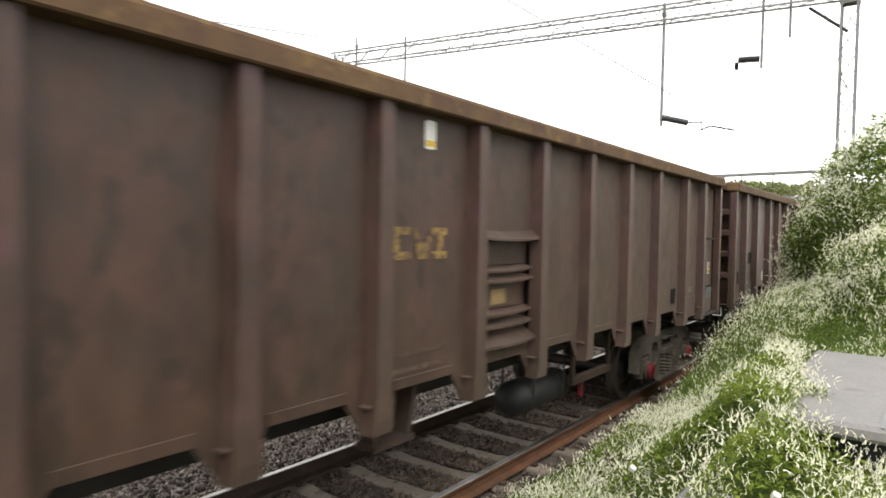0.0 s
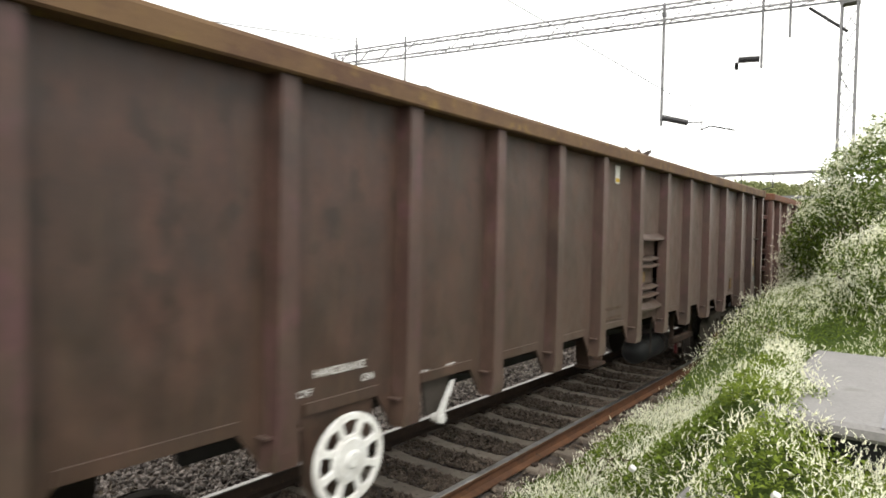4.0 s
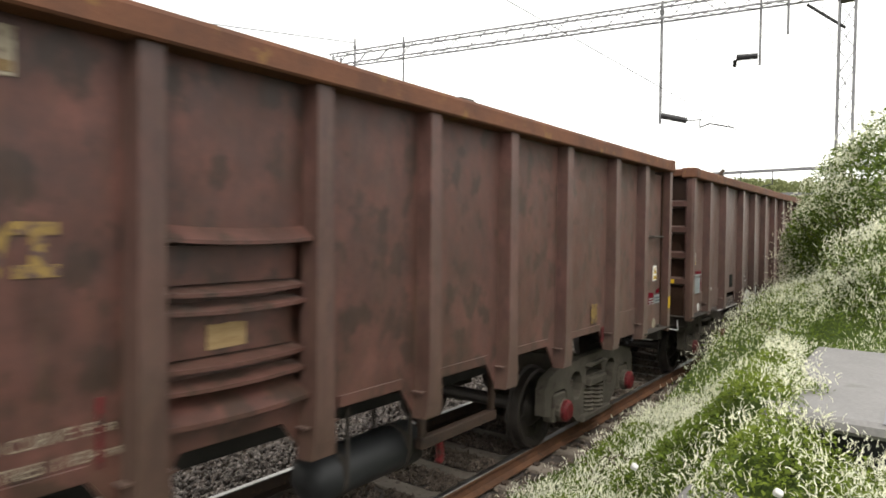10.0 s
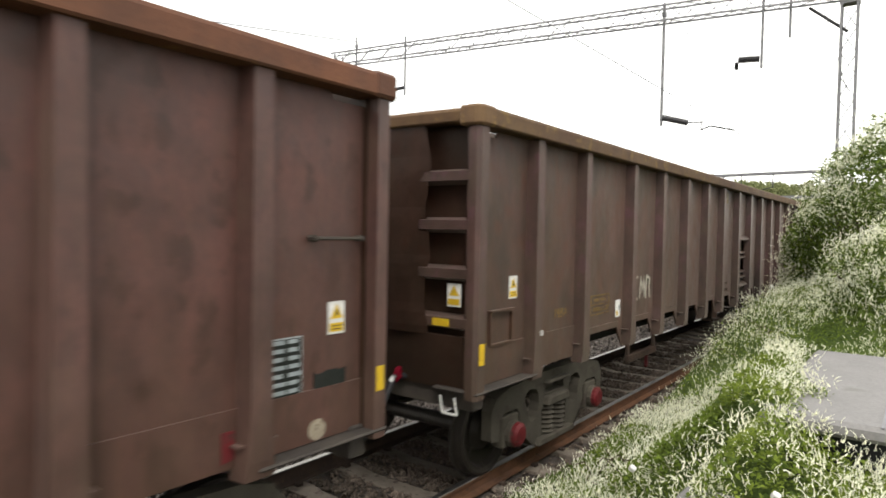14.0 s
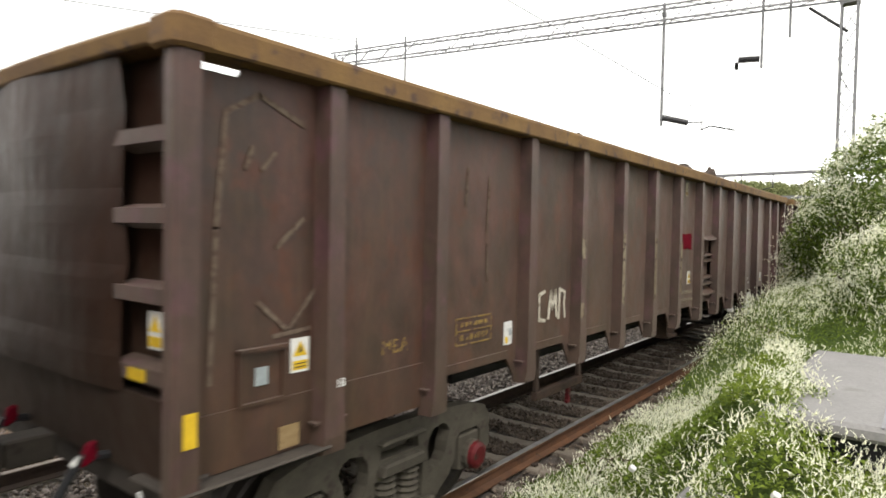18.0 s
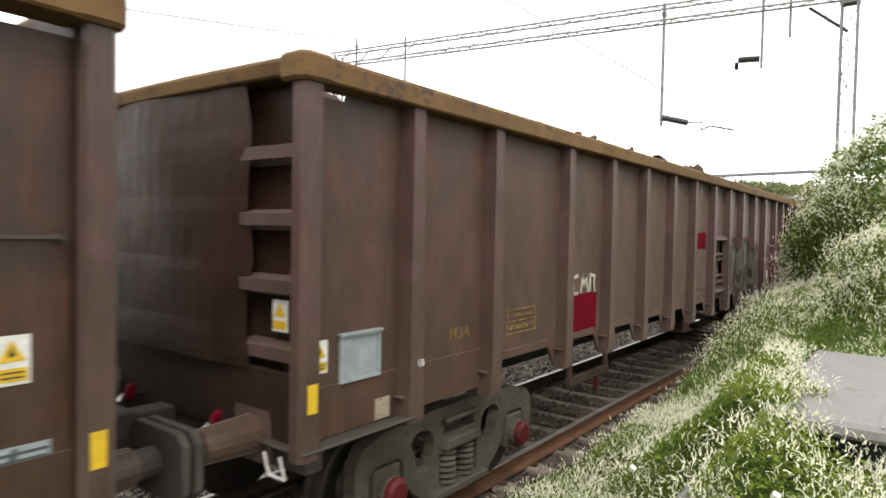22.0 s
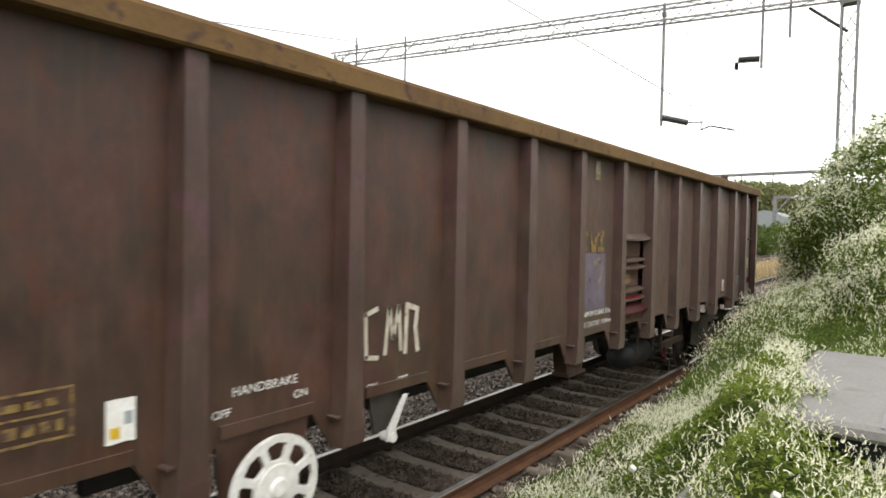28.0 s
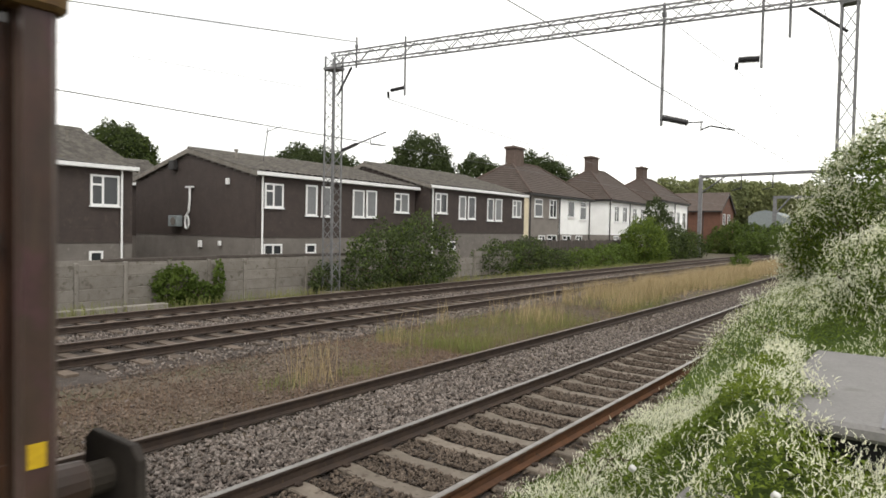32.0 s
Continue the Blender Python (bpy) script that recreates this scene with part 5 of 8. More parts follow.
data_plate(w, 15.40, 15.65, 1.27, 1.45, GREYPLATE)
plate(w, "chalk_stain", 4.45, 5.20, 1.38, 1.9, CHALK, "chalky pale stain", wavy=0.08)
plate(w, "chalk_stain", 5.52, 6.22, 1.42, 1.86, CHALK, "chalky pale stain", wavy=0.08)
bars(w, "load_note", 14.2, 14.44, 1.42, 1.55, 2, CREAM, "two rows of small print", 2)
w = WAGONS[4]
clip_frame(w, 0.49, 0.82, 1.34, 1.62)
disc(w, 0.86, 1.12, 0.07, PLY, "ochre paint dot")
plate(w, "red_patch", 3.45, 3.80, 1.54, 1.68, DARKRED, "faded red patch", wavy=0.02)
plate(w, "yellow_board", 2.92, 3.05, 1.34, 1.53, PLY, "small ochre board")
plate(w, "red_patch", 15.02, 15.42, 1.22, 1.50, RED, "bright red patch", wavy=0.012)
data_plate(w, 15.24, 15.44, 1.26, 1.44, GREYPLATE)
data_plate(w, 15.48, 15.67, 1.26, 1.46, GREYPLATE)
strokes(w, "red_patch", [[(15.55, 1.5), (15.64, 1.52)]], 0.05, RED, "red paint")
bars(w, "number", 2.3, 2.75, 1.43, 1.48, 1, FAINT, "faded gold number", 9)
bars(w, "number", 2.34, 2.70, 1.54, 1.58, 1, FAINT, "faded gold number", 7)
disc(w, 15.42, 1.08, 0.07, CREAM, "pale paint dot")
w = WAGONS[5]
plate(w, "dark_patch", 2.72, 2.93, 1.30, 1.52, DARKPATCH, "dark overpainted patch", wavy=0.012)
plate(w, "plate_surround", 0.31, 0.86, 1.30, 1.69, RED, "red painted surround", wavy=0.012)
clip_frame(w, 0.40, 0.76, 1.34, 1.63, GREYPLATE, GREYPLATE)
disc(w, 0.67, 1.11, 0.065, WHITE, "white paint dot")
data_plate(w, 14.98, 15.20, 1.25, 1.68, DARKPATCH, 9)
plate(w, "dark_patch", 15.29, 15.54, 1.26, 1.44, DARKPATCH, "dark overpainted patch", wavy=0.01)
disc(w, 15.31, 1.10, 0.065, CREAM, "cream paint dot")
w = WAGONS[6]
clip_frame(w, 0.37, 0.72, 1.34, 1.63)
sprayed_mark(w, 3.56, 4.13, 1.48, 1.76, SPRAYWHITE)
data_plate(w, 15.12, 15.28, 1.34, 1.52)
data_plate(w, 15.38, 15.62, 1.27, 1.44, GREYPLATE)
for w in WAGONS[6:9]:
    plate(w, "corner_mark", 0.015, 0.085, 1.24, 1.41, YELLOW, "yellow corner mark", proud=0.1135, depth=0.004)
plate(WAGONS[4], "red_streak", 8.405, 8.432, 1.24, 1.56, CAPRED, "thin red painted streak")
w = WAGONS[7]
clip_frame(w, 0.44, 0.74, 1.34, 1.64)
plate(w, "card", 0.55, 0.63, 1.44, 1.54, GREYPLATE, "pale card")
sprayed_mark(w, 3.60, 4.14, 1.46, 1.74, SPRAYWHITE)
plate(w, "red_patch", 7.68, 8.36, 2.10, 2.33, RED, "bright red patch", wavy=0.012)
warning(w, 8.27, 1.55)
plate(w, "card", 0.70, 0.84, 1.05, 1.18, PLY, "pale square", proud=0.016)
plate(w, "card", 15.28, 15.43, 1.02, 1.14, CREAM, "pale square", proud=0.016)
data_plate(w, 15.0, 15.21, 1.31, 1.51)
data_plate(w, 15.34, 15.6, 1.26, 1.41, GREYPLATE)
strokes(w, "scrawl", [[(0.22, 1.5), (0.25, 2.3), (0.3, 2.9)], [(0.3, 2.9), (0.5, 3.02), (0.8, 2.9)], [(0.42, 2.62), (0.46, 2.74)], [(0.52, 2.62), (0.6, 2.72)], [(0.5, 1.9), (0.7, 1.72), (0.9, 1.95)], [(0.62, 2.2), (0.8, 2.36)], [(0.6, 1.7), (0.85, 1.72)]], 0.026, FAINT, "faint pale scrawl")
strokes(w, "scrawl", [[(2.4, 2.5), (2.42, 2.8)], [(2.7, 2.3), (2.72, 2.75)], [(2.72, 1.9), (2.7, 2.2)]], 0.022, FAINT, "faint orange scrawl")
w = WAGONS[8]
clip_frame(w, 0.41, 0.76, 1.34, 1.64, GREYPLATE, GREYPLATE)
plate(w, "red_patch", 3.42, 4.14, 1.235, 1.66, RED, "bright red patch", wavy=0.012)
sprayed_mark(w, 3.56, 4.10, 1.67, 1.86, SPRAYWHITE)
plate(w, "red_patch", 7.66, 8.42, 2.09, 2.35, RED, "bright red patch", wavy=0.02)
plate(w, "card", 0.72, 0.86, 1.04, 1.18, CREAM, "pale square", proud=0.016)
plate(w, "card", 15.3, 15.4, 1.04, 1.14, CREAM, "pale square", proud=0.016)
warning(w, 9.90, 1.66, 0.012)
spray(w, "silver_letter", [[(9.62, 1.93), (9.7, 1.99), (9.74, 2.06), (9.89, 2.06), (9.92, 2.15), (10.17, 2.17), (10.24, 2.11), (10.45, 2.10), (10.53, 1.91), (10.53, 1.7), (10.32, 1.6), (10.36, 1.41), (10.38, 1.24),
                            (10.06, 1.24), (10.02, 1.52), (9.7, 1.49), (9.63, 1.74)]], SPRAYGREY, "silver-grey sprayed letter shape")
spray(w, "silver_letter", [[(10.58, 2.12), (10.66, 2.17), (10.91, 2.17), (10.98, 2.10), (10.99, 1.24), (10.76, 1.24), (10.73, 1.33), (10.58, 1.45)]], SPRAYGREY, "silver-grey sprayed letter shape")
spray(w, "silver_letter", [[(11.02, 1.97), (11.18, 2.12), (11.3, 2.16), (11.43, 2.14), (11.55, 2.05), (11.63, 1.94), (11.64, 1.7), (11.62, 1.22), (11.03, 1.24)]], SPRAYGREY, "silver-grey sprayed letter shape")
spray(w, "silver_letter", [[(11.80, 2.12), (12.0, 2.07), (12.26, 1.98), (12.41, 1.89), (12.29, 1.62), (12.15, 1.37), (11.96, 1.39), (11.93, 1.49), (11.70, 1.52), (11.66, 1.71), (11.70, 1.94)]], SPRAYGREY, "silver-grey sprayed letter shape")
for y, z0, z1 in ((10.63, 1.12, 2.05), (11.69, 1.14, 2.04)):
    spray(w, "silver_letter", [[(y - 0.08, z0 + 0.1), (y - 0.08, z1), (y + 0.08, z1 + 0.04), (y + 0.08, z0), (y, z0 + 0.06)]], SPRAYTHIN, "thin silver-grey spray over the rib", 0.0065)
    flank_spray(w, y, 1.30, z1 + 0.02, SPRAYTHIN)
for y in (13.93, 14.85):
    flank_spray(w, y, 1.30, 2.06, PINKDULL)
spray(w, "pink_halo", lines([[(9.56, 2.08), (9.71, 2.14), (9.81, 2.16), (9.86, 2.23), (10.29, 2.25), (10.37, 2.28), (10.44, 2.18), (10.5, 2.24), (10.98, 2.25), (11.11, 2.25), (11.38, 2.28), (11.58, 2.21), (11.64, 2.15),
                              (11.82, 2.20), (12.03, 2.16), (12.51, 2.05), (12.66, 1.95), (12.58, 1.72), (12.40, 1.43), (12.27, 1.25)], [(9.5, 1.75), (9.54, 1.56), (9.61, 1.42), (9.70, 1.36)]], 0.055)
      + [[(9.7, 1.40), (9.95, 1.41), (9.95, 1.24), (9.70, 1.24)], [(11.36, 1.73), (11.45, 1.69), (11.41, 1.61), (11.35, 1.62)]], SPRAYPINK, "pink sprayed halo", 0.006)
spray(w, "black_outline", lines([[(9.72, 1.46), (9.64, 1.74), (9.61, 1.91), (9.65, 2.02), (9.73, 2.09), (9.82, 2.10), (9.87, 2.18), (10.01, 2.21), (10.29, 2.21), (10.49, 2.13), (10.58, 2.20), (10.91, 2.20), (11.01, 2.11),
                                  (11.15, 2.18), (11.38, 2.20), (11.57, 2.11), (11.68, 2.08), (11.8, 2.17), (12.03, 2.12), (12.44, 2.0), (12.51, 1.86), (12.39, 1.58), (12.21, 1.36), (12.1, 1.2)],
                                 [(10.53, 2.08), (10.54, 1.7), (10.32, 1.59), (10.36, 1.4), (10.37, 1.24)], [(11.0, 2.10), (10.99, 1.7), (11.0, 1.26)]], 0.046)
      + lines([[(9.71, 1.47), (9.83, 1.45), (10.01, 1.51), (10.03, 1.36), (10.07, 1.24)], [(10.11, 1.39), (10.34, 1.47), (10.51, 1.61)], [(10.61, 1.45), (10.7, 1.74), (10.73, 1.5), (10.66, 1.44), (10.60, 1.46)],
               [(10.74, 1.71), (10.97, 1.71)], [(10.73, 1.62), (10.97, 1.63)], [(11.47, 2.15), (11.43, 1.72), (11.28, 1.75), (11.23, 1.52), (11.3, 1.46), (11.52, 1.57), (11.64, 1.58)], [(11.54, 2.08), (11.43, 1.83)],
               [(11.66, 1.97), (11.76, 1.93), (11.78, 1.87), (11.67, 1.71)], [(11.61, 1.55), (11.62, 1.24)], [(11.81, 1.56), (11.93, 1.50), (11.95, 1.38)], [(10.27, 1.9), (10.30, 1.64)], [(10.42, 1.98), (10.45, 1.72)]], 0.026)
      + [[(10.23, 2.18), (10.52, 2.12), (10.50, 2.07), (10.24, 2.10)], [(11.27, 1.74), (11.36, 1.70), (11.33, 1.52), (11.24, 1.48)], [(9.74, 2.10), (9.88, 2.10), (9.88, 2.05), (9.72, 2.03)], [(10.98, 2.18), (11.06, 2.18), (11.0, 1.98), (10.96, 1.98)]],
      SPRAYBLACK, "black sprayed outline", 0.009)
spray(w, "pink_letter", [[(13.34, 1.24), (13.36, 1.70), (13.44, 1.92), (13.62, 2.08), (13.9, 2.11), (14.04, 2.08), (14.04, 1.24)]], PINKDULL, "faded dull pink sprayed letter shape", floor=1.20)
spray(w, "pink_letter", [[(14.14, 1.28), (14.14, 2.05), (14.6, 2.07), (14.74, 1.9), (14.74, 1.24)]], PINKDULL, "faded dull pink sprayed letter shape", floor=1.20)
spray(w, "pink_letter", [[(14.84, 1.26), (14.84, 2.02), (15.31, 2.02), (15.62, 2.0), (15.66, 1.24)]], PINKDULL, "faded dull pink sprayed letter shape", floor=1.20)
spray(w, "pink_outline", lines([[(13.24, 1.25), (13.26, 1.7), (13.34, 1.94), (13.58, 2.15), (13.9, 2.19), (14.08, 2.14), (14.75, 2.11), (15.22, 2.08), (15.52, 2.06), (15.64, 1.81), (15.66, 1.25)]], 0.026), SPRAYPINK, "pink sprayed outline", 0.007)
spray(w, "dark_outline", lines([[(13.32, 1.25), (13.33, 1.66), (13.41, 1.91), (13.63, 2.10), (13.92, 2.14), (14.1, 2.08), (14.16, 1.7), (14.17, 1.24)]], 0.035)
      + lines([[(13.68, 1.49), (13.70, 1.74), (13.84, 1.72), (13.82, 1.5), (13.72, 1.46)], [(14.35, 1.67), (14.59, 1.65)], [(14.42, 1.26), (14.40, 1.5), (14.52, 1.48)], [(14.76, 1.25), (14.78, 2.06)], [(15.12, 1.3), (15.1, 1.95)], [(15.4, 1.95), (15.42, 1.4)]], 0.03),
      mat("spray_slate", (0.040, 0.031, 0.036), (0.054, 0.036, 0.037), 0.65, scale=5, c3=(0.06, 0.035, 0.03), spot=0.55), "slate grey sprayed outline", 0.009)
w = WAGONS[9]
sprayed_mark(w, 4.53, 5.06, 1.45, 1.78, SPRAYWHITE)
plate(w, "lavender_panel", 7.66, 8.32, 1.46, 2.09, LAVENDER, "scratched lavender sticker", wavy=0.006)
strokes(w, "sticker_mark", [[(8.0, 1.98), (8.12, 2.02), (8.2, 1.95), (8.2, 1.82), (8.12, 1.76)], [(8.02, 1.94), (8.1, 1.97)], [(8.14, 1.78), (8.12, 1.68)]], 0.028, SPRAYCREAM, "pale printed shape", 0.010)
bars(w, "sticker_text", 7.74, 8.22, 1.52, 1.62, 1, CREAM, "pale print on the sticker", 6)
plate(w, "red_patch", 15.0, 15.62, 1.23, 1.46, RED, "bright red patch", wavy=0.012)
data_plate(w, 14.62, 14.85, 1.33, 1.53, GREYPLATE)
plate(w, "red_patch", 8.72, 9.46, 1.50, 1.53, RED, "red painted step", proud=-0.02, depth=0.03)
plate(w, "step_paint", 8.70, 9.48, 1.30, 1.35, RED, "red painted step", proud=0.002)
for w in (WAGONS[1], WAGONS[5], WAGONS[9]):
    low = min((o for o in w.children_recursive if o.name.startswith("footstep")), key=lambda o: sum(v.co.z for v in o.data.vertices) / len(o.data.vertices))
    low.material_slots[0].link, low.material_slots[0].material = "OBJECT", DARKRED
for w in (WAGONS[1], WAGONS[5]):
    plate(w, "step_paint", 8.70, 9.48, 1.30, 1.35, RED, "red painted step", proud=0.002)
# pale paint on some ribs
for y, z0, z1 in ((4.28, 1.44, 1.59), (4.28, 2.05, 2.26), (5.36, 1.5, 2.31), (6.43, 1.47, 2.26), (7.5, 1.48, 2.19)):
    plate(WAGONS[7], "rib_paint", y - 0.02, y + 0.055, z0, z1, SPRAYCREAM, "pale paint on the rib", proud=HALF - SKIN + 0.001, depth=0.003, wavy=0.01)

# marks on the wagons' leading ends
for k in (5, 6, 7, 8):
    w = WAGONS[k]
    if k > 5:
        bm = bmesh.new()
        box(bm, 1.06, 1.19, 0.020, 0.026, 1.69, 1.88)
        e_ = part("warning_sign", bm, WHITE, w, "white warning label with yellow triangle")
        bm = bmesh.new()
        prism(bm, [(1.075, 1.78), (1.175, 1.78), (1.125, 1.865)], 0.016, 0.0195, "y")
        part("triangle", bm, YELLOW, e_, "yellow triangle")
        bm = bmesh.new()
        box(bm, 1.07, 1.18, 0.016, 0.0195, 1.705, 1.755)
        part("band", bm, YELLOW, e_, "yellow band")
    if k < 8:
        bm = bmesh.new()
        box(bm, 0.95, 1.11, -0.028, -0.021, 1.53, 1.59)
        part("end_mark", bm, YELLOW, w, "small yellow end plate")

# scrap in the wagons
LOADS = []
for k in range(10):
    n = 420
    p = np.stack([RNG.uniform(-1.0, 1.1, n), RNG.uniform(1.3, LENGTH - 1.3, n), np.zeros(n)], 1)
    p[:, 2] = (3.25 if k == 8 else 3.18) + 0.06 * np.sin(p[:, 1] * 1.3 + k) + 0.06 * np.sin(p[:, 1] * 3.7 + 2 * k) + RNG.uniform(-0.05, 0.10, n) - 0.04 * np.abs(p[:, 0])
    v, f = scatter(p, ICO_V * (1.0, 0.55, 0.22), ICO_F, RNG.uniform(0.10, 0.26, n))
    m = 60
    v2 = np.array([(x, y, z) for y in np.linspace(0.25, LENGTH - 0.25, m) for x, z in ((-1.1, 2.72), (0, 2.9), (1.1, 2.72))])
    f2 = np.array([q for i in range(m - 1) for j in (0, 1) for q in ((3 * i + j, 3 * i + j + 1, 3 * i + j + 4), (3 * i + j, 3 * i + j + 4, 3 * i + j + 3))]) + len(v)
    ld = tagged(new("scrap_load", soup("scrap_load", np.concatenate([v, v2]), np.concatenate([f, f2]), SCRAP)), "heap of rusty shredded scrap metal in the wagon", "scrap metal", "scrap loads", "stuff")
    LOADS.append(ld)
for k, y in ((7, 9.0), (8, 7.0)):
    bm = bmesh.new()
    y -= 0.03
    prism(bm, [(y - 0.24, 3.435), (y - 0.12, 3.43), (y + 0.05, 3.40), (y + 0.20, 3.37), (y + 0.34, 3.28), (y + 0.20, 3.31), (y, 3.345), (y - 0.15, 3.39)], 0.94, 1.04)
    part("bent_bar", bm, BLACK, LOADS[k])

# the bodies ride a little lower than drawn: bring sheets, ribs, marks and gear to their true heights
for w in WAGONS:
    for o in [w, *w.children_recursive]:
        if o.type != "MESH" or o.name.startswith("bogie") or (o.parent and o.parent.name.startswith("bogie")) or (o.parent and o.parent.parent and o.parent.parent.name.startswith("bogie")):
            continue
        if o.name.startswith("lettering"):
            o.location.z = 0.079 + 0.966 * o.location.z
        elif not o.data.get("settled"):
            o.data["settled"] = 1
            z = np.empty(len(o.data.vertices) * 3, np.float32)
            o.data.vertices.foreach_get("co", z)
            z[2::3] = 0.079 + 0.966 * z[2::3]
            o.data.vertices.foreach_set("co", z)
            o.data.update()

# ---- overhead line ----
def lattice(bm, a, b, w, d, n, r=0.03, up=(0, 0, 1), web=0.014):
    """A square lattice girder from a to b with four chords and zigzag lacing."""
    a, b = Vector(a), Vector(b)
    ax = (b - a).normalized()
    s = ax.cross(Vector(up)).normalized() * w / 2
    t = ax.cross(s).normalized() * d / 2
    c = [s + t, s - t, -s - t, -s + t]
    for o in c:
        rod(bm, a + o, b + o, r, 4)
    for f in range(4):
        p, q = c[f], c[(f + 1) % 4]
        for i in range(n):
            u, v = a.lerp(b, i / n), a.lerp(b, (i + 1) / n)
            rod(bm, u + (p if i % 2 else q), v + (q if i % 2 else p), web, 4)


G0, G1 = Vector((-18.62, 17.5, 0)), Vector((-1.72, 19.93, 0))
gantry = thing("catenary_gantry", "tall grey steel lattice gantry that spans the four tracks", "overhead gantry")
bm = bmesh.new()
lattice(bm, (G0.x, G0.y, 8.85), (G1.x + 0.2, G1.y, 8.85), 0.40, 0.44, 36, 0.034, web=0.016)
part("truss_beam", bm, GALV, gantry)
for g, name, wd, ft in ((G0, "lattice_tower", 0.52, -0.3), (G1, "lattice_mast", 0.36, 0.0)):
    bm = bmesh.new()
    lattice(bm, (g.x, g.y, ft), (g.x, g.y, 9.0), wd, wd * 0.8, 22 if wd > 0.5 else 15, 0.036, (0, 1, 0), 0.015)
    box(bm, g.x - wd * 0.62, g.x + wd * 0.62, g.y - wd * 0.5, g.y + wd * 0.5, 8.46, 8.56)
    tw = part(name, bm, GALV, gantry)
    bm = bmesh.new()
    box(bm, g.x - wd * 0.8, g.x + wd * 0.8, g.y - wd * 0.7, g.y + wd * 0.7, ft - 0.3, ft + 0.12)
    part("footing", bm, CONCRETE, tw, bevel=0.02)
ALONG = (G1 - G0)
for s, z, e in ((0.05, 7.5, 0.012), (0.945, 7.75, 0.998)):
    bm = bmesh.new()
    rod(bm, G0 + ALONG * s + Vector((0, 0, 8.5)), G0 + ALONG * e + Vector((0, 0, z)), 0.04, 6)
    part("knee_brace", bm, DARKSTEEL, gantry)


def drop(p, top, low, r=0.035):
    bm = bmesh.new()
    rod(bm, (p[0], p[1], top), (p[0], p[1], low), r, 8)
    rod(bm, (p[0], p[1], top - 0.28), (p[0], p[1], top - 0.4), r + 0.03, 8)
    return part("drop_tube", bm, GALV, gantry)


def insulator(parent, a, b, r=0.075):
    """A ribbed brown insulator from a to b."""
    a, b = Vector(a), Vector(b)
    d, n = b - a, 13
    prof = [(0.0, r * 0.6)]
    for i in range(n):
        prof += [((i + 0.15) / n, r * 0.6), ((i + 0.2) / n, r * 0.92), ((i + 0.65) / n, r * 0.80), ((i + 0.7) / n, r * 0.6)]
    prof.append((1.0, r * 0.6))
    bm = bmesh.new()
    lathe(bm, [(t * d.length, q) for t, q in prof], "x", 10)
    bm.transform(Matrix.Translation(a) @ Vector((1, 0, 0)).rotation_difference(d).to_matrix().to_4x4())
    part("insulator", bm, CERAMIC, parent)


d1 = drop((-15.4, 18.0), 9.38, 7.23)
insulator(d1, (-15.42, 18.0, 7.52), (-16.0, 17.92, 7.46))
insulator(d1, (-16.12, 17.9, 7.42), (-16.1, 17.9, 7.18), 0.05)
drop((-17.6, 17.7), 9.62, 8.45)
d2 = drop((-6.37, 19.26), 9.2, 5.56, 0.045)
insulator(d2, (-6.33, 19.27, 5.80), (-5.62, 19.37, 5.60), 0.115)
bm = bmesh.new()
rod(bm, (-5.62, 19.37, 5.6), (-5.2, 19.43, 5.60), 0.018, 6)
rod(bm, (-5.26, 19.42, 5.62), (-5.26, 19.42, 5.34), 0.018, 6)
for a, b in (((-5.26, 19.42, 5.38), (-5.0, 19.45, 5.47)), ((-5.0, 19.45, 5.47), (-4.36, 19.54, 5.31))):
    rod(bm, a, b, 0.022, 6)
part("registration_arm", bm, DARKSTEEL, d2)
d3 = drop((-3.75, 19.63), 9.3, 7.0)
insulator(d3, (-3.80, 19.62, 7.26), (-4.34, 19.55, 7.28), 0.12)
insulator(d3, (-4.38, 19.55, 7.22), (-4.38, 19.55, 7.02), 0.06)
drop((-3.08, 19.72), 9.3, 7.76)
insulator(gantry, (-18.2, 17.6, 5.33), (-17.5, 17.7, 5.55), 0.08)
bm = bmesh.new()
rod(bm, (-17.5, 17.7, 5.55), (-16.2, 17.9, 5.93), 0.025, 6)
rod(bm, (-16.9, 17.8, 5.7), (-16.85, 17.8, 5.45), 0.018, 6)
rod(bm, (-16.85, 17.8, 5.5), (-16.2, 17.9, 5.42), 0.015, 6)
part("cantilever_arm", bm, DARKSTEEL, gantry)


def wire(name, pts, r, label):
    bm = bmesh.new()
    pts = [Vector(p) for p in pts]
    rings = []
    for i, p in enumerate(pts):
        d = (pts[min(i + 1, len(pts) - 1)] - pts[max(i - 1, 0)]).normalized()
        u = d.cross(Vector((0, 0, 1))).normalized()
        v = u.cross(d)
        rings.append([bm.verts.new(p + (u * math.cos(t * 1.2566) + v * math.sin(t * 1.2566)) * r) for t in range(5)])
    for m, q in zip(rings, rings[1:]):
        for i in range(5):
            bm.faces.new((m[i], m[(i + 1) % 5], q[(i + 1) % 5], q[i]))
    bm.faces.new(rings[0][::-1])
    bm.faces.new(rings[-1])
    return solid(name, bm, WIRE, label, "overhead wire", group="overhead wires")


def sag(a, b, s, n=10):
    a, b = Vector(a), Vector(b)
    return [a.lerp(b, i / n) - Vector((0, 0, s * 4 * (i / n) * (1 - i / n))) for i in range(n + 1)]


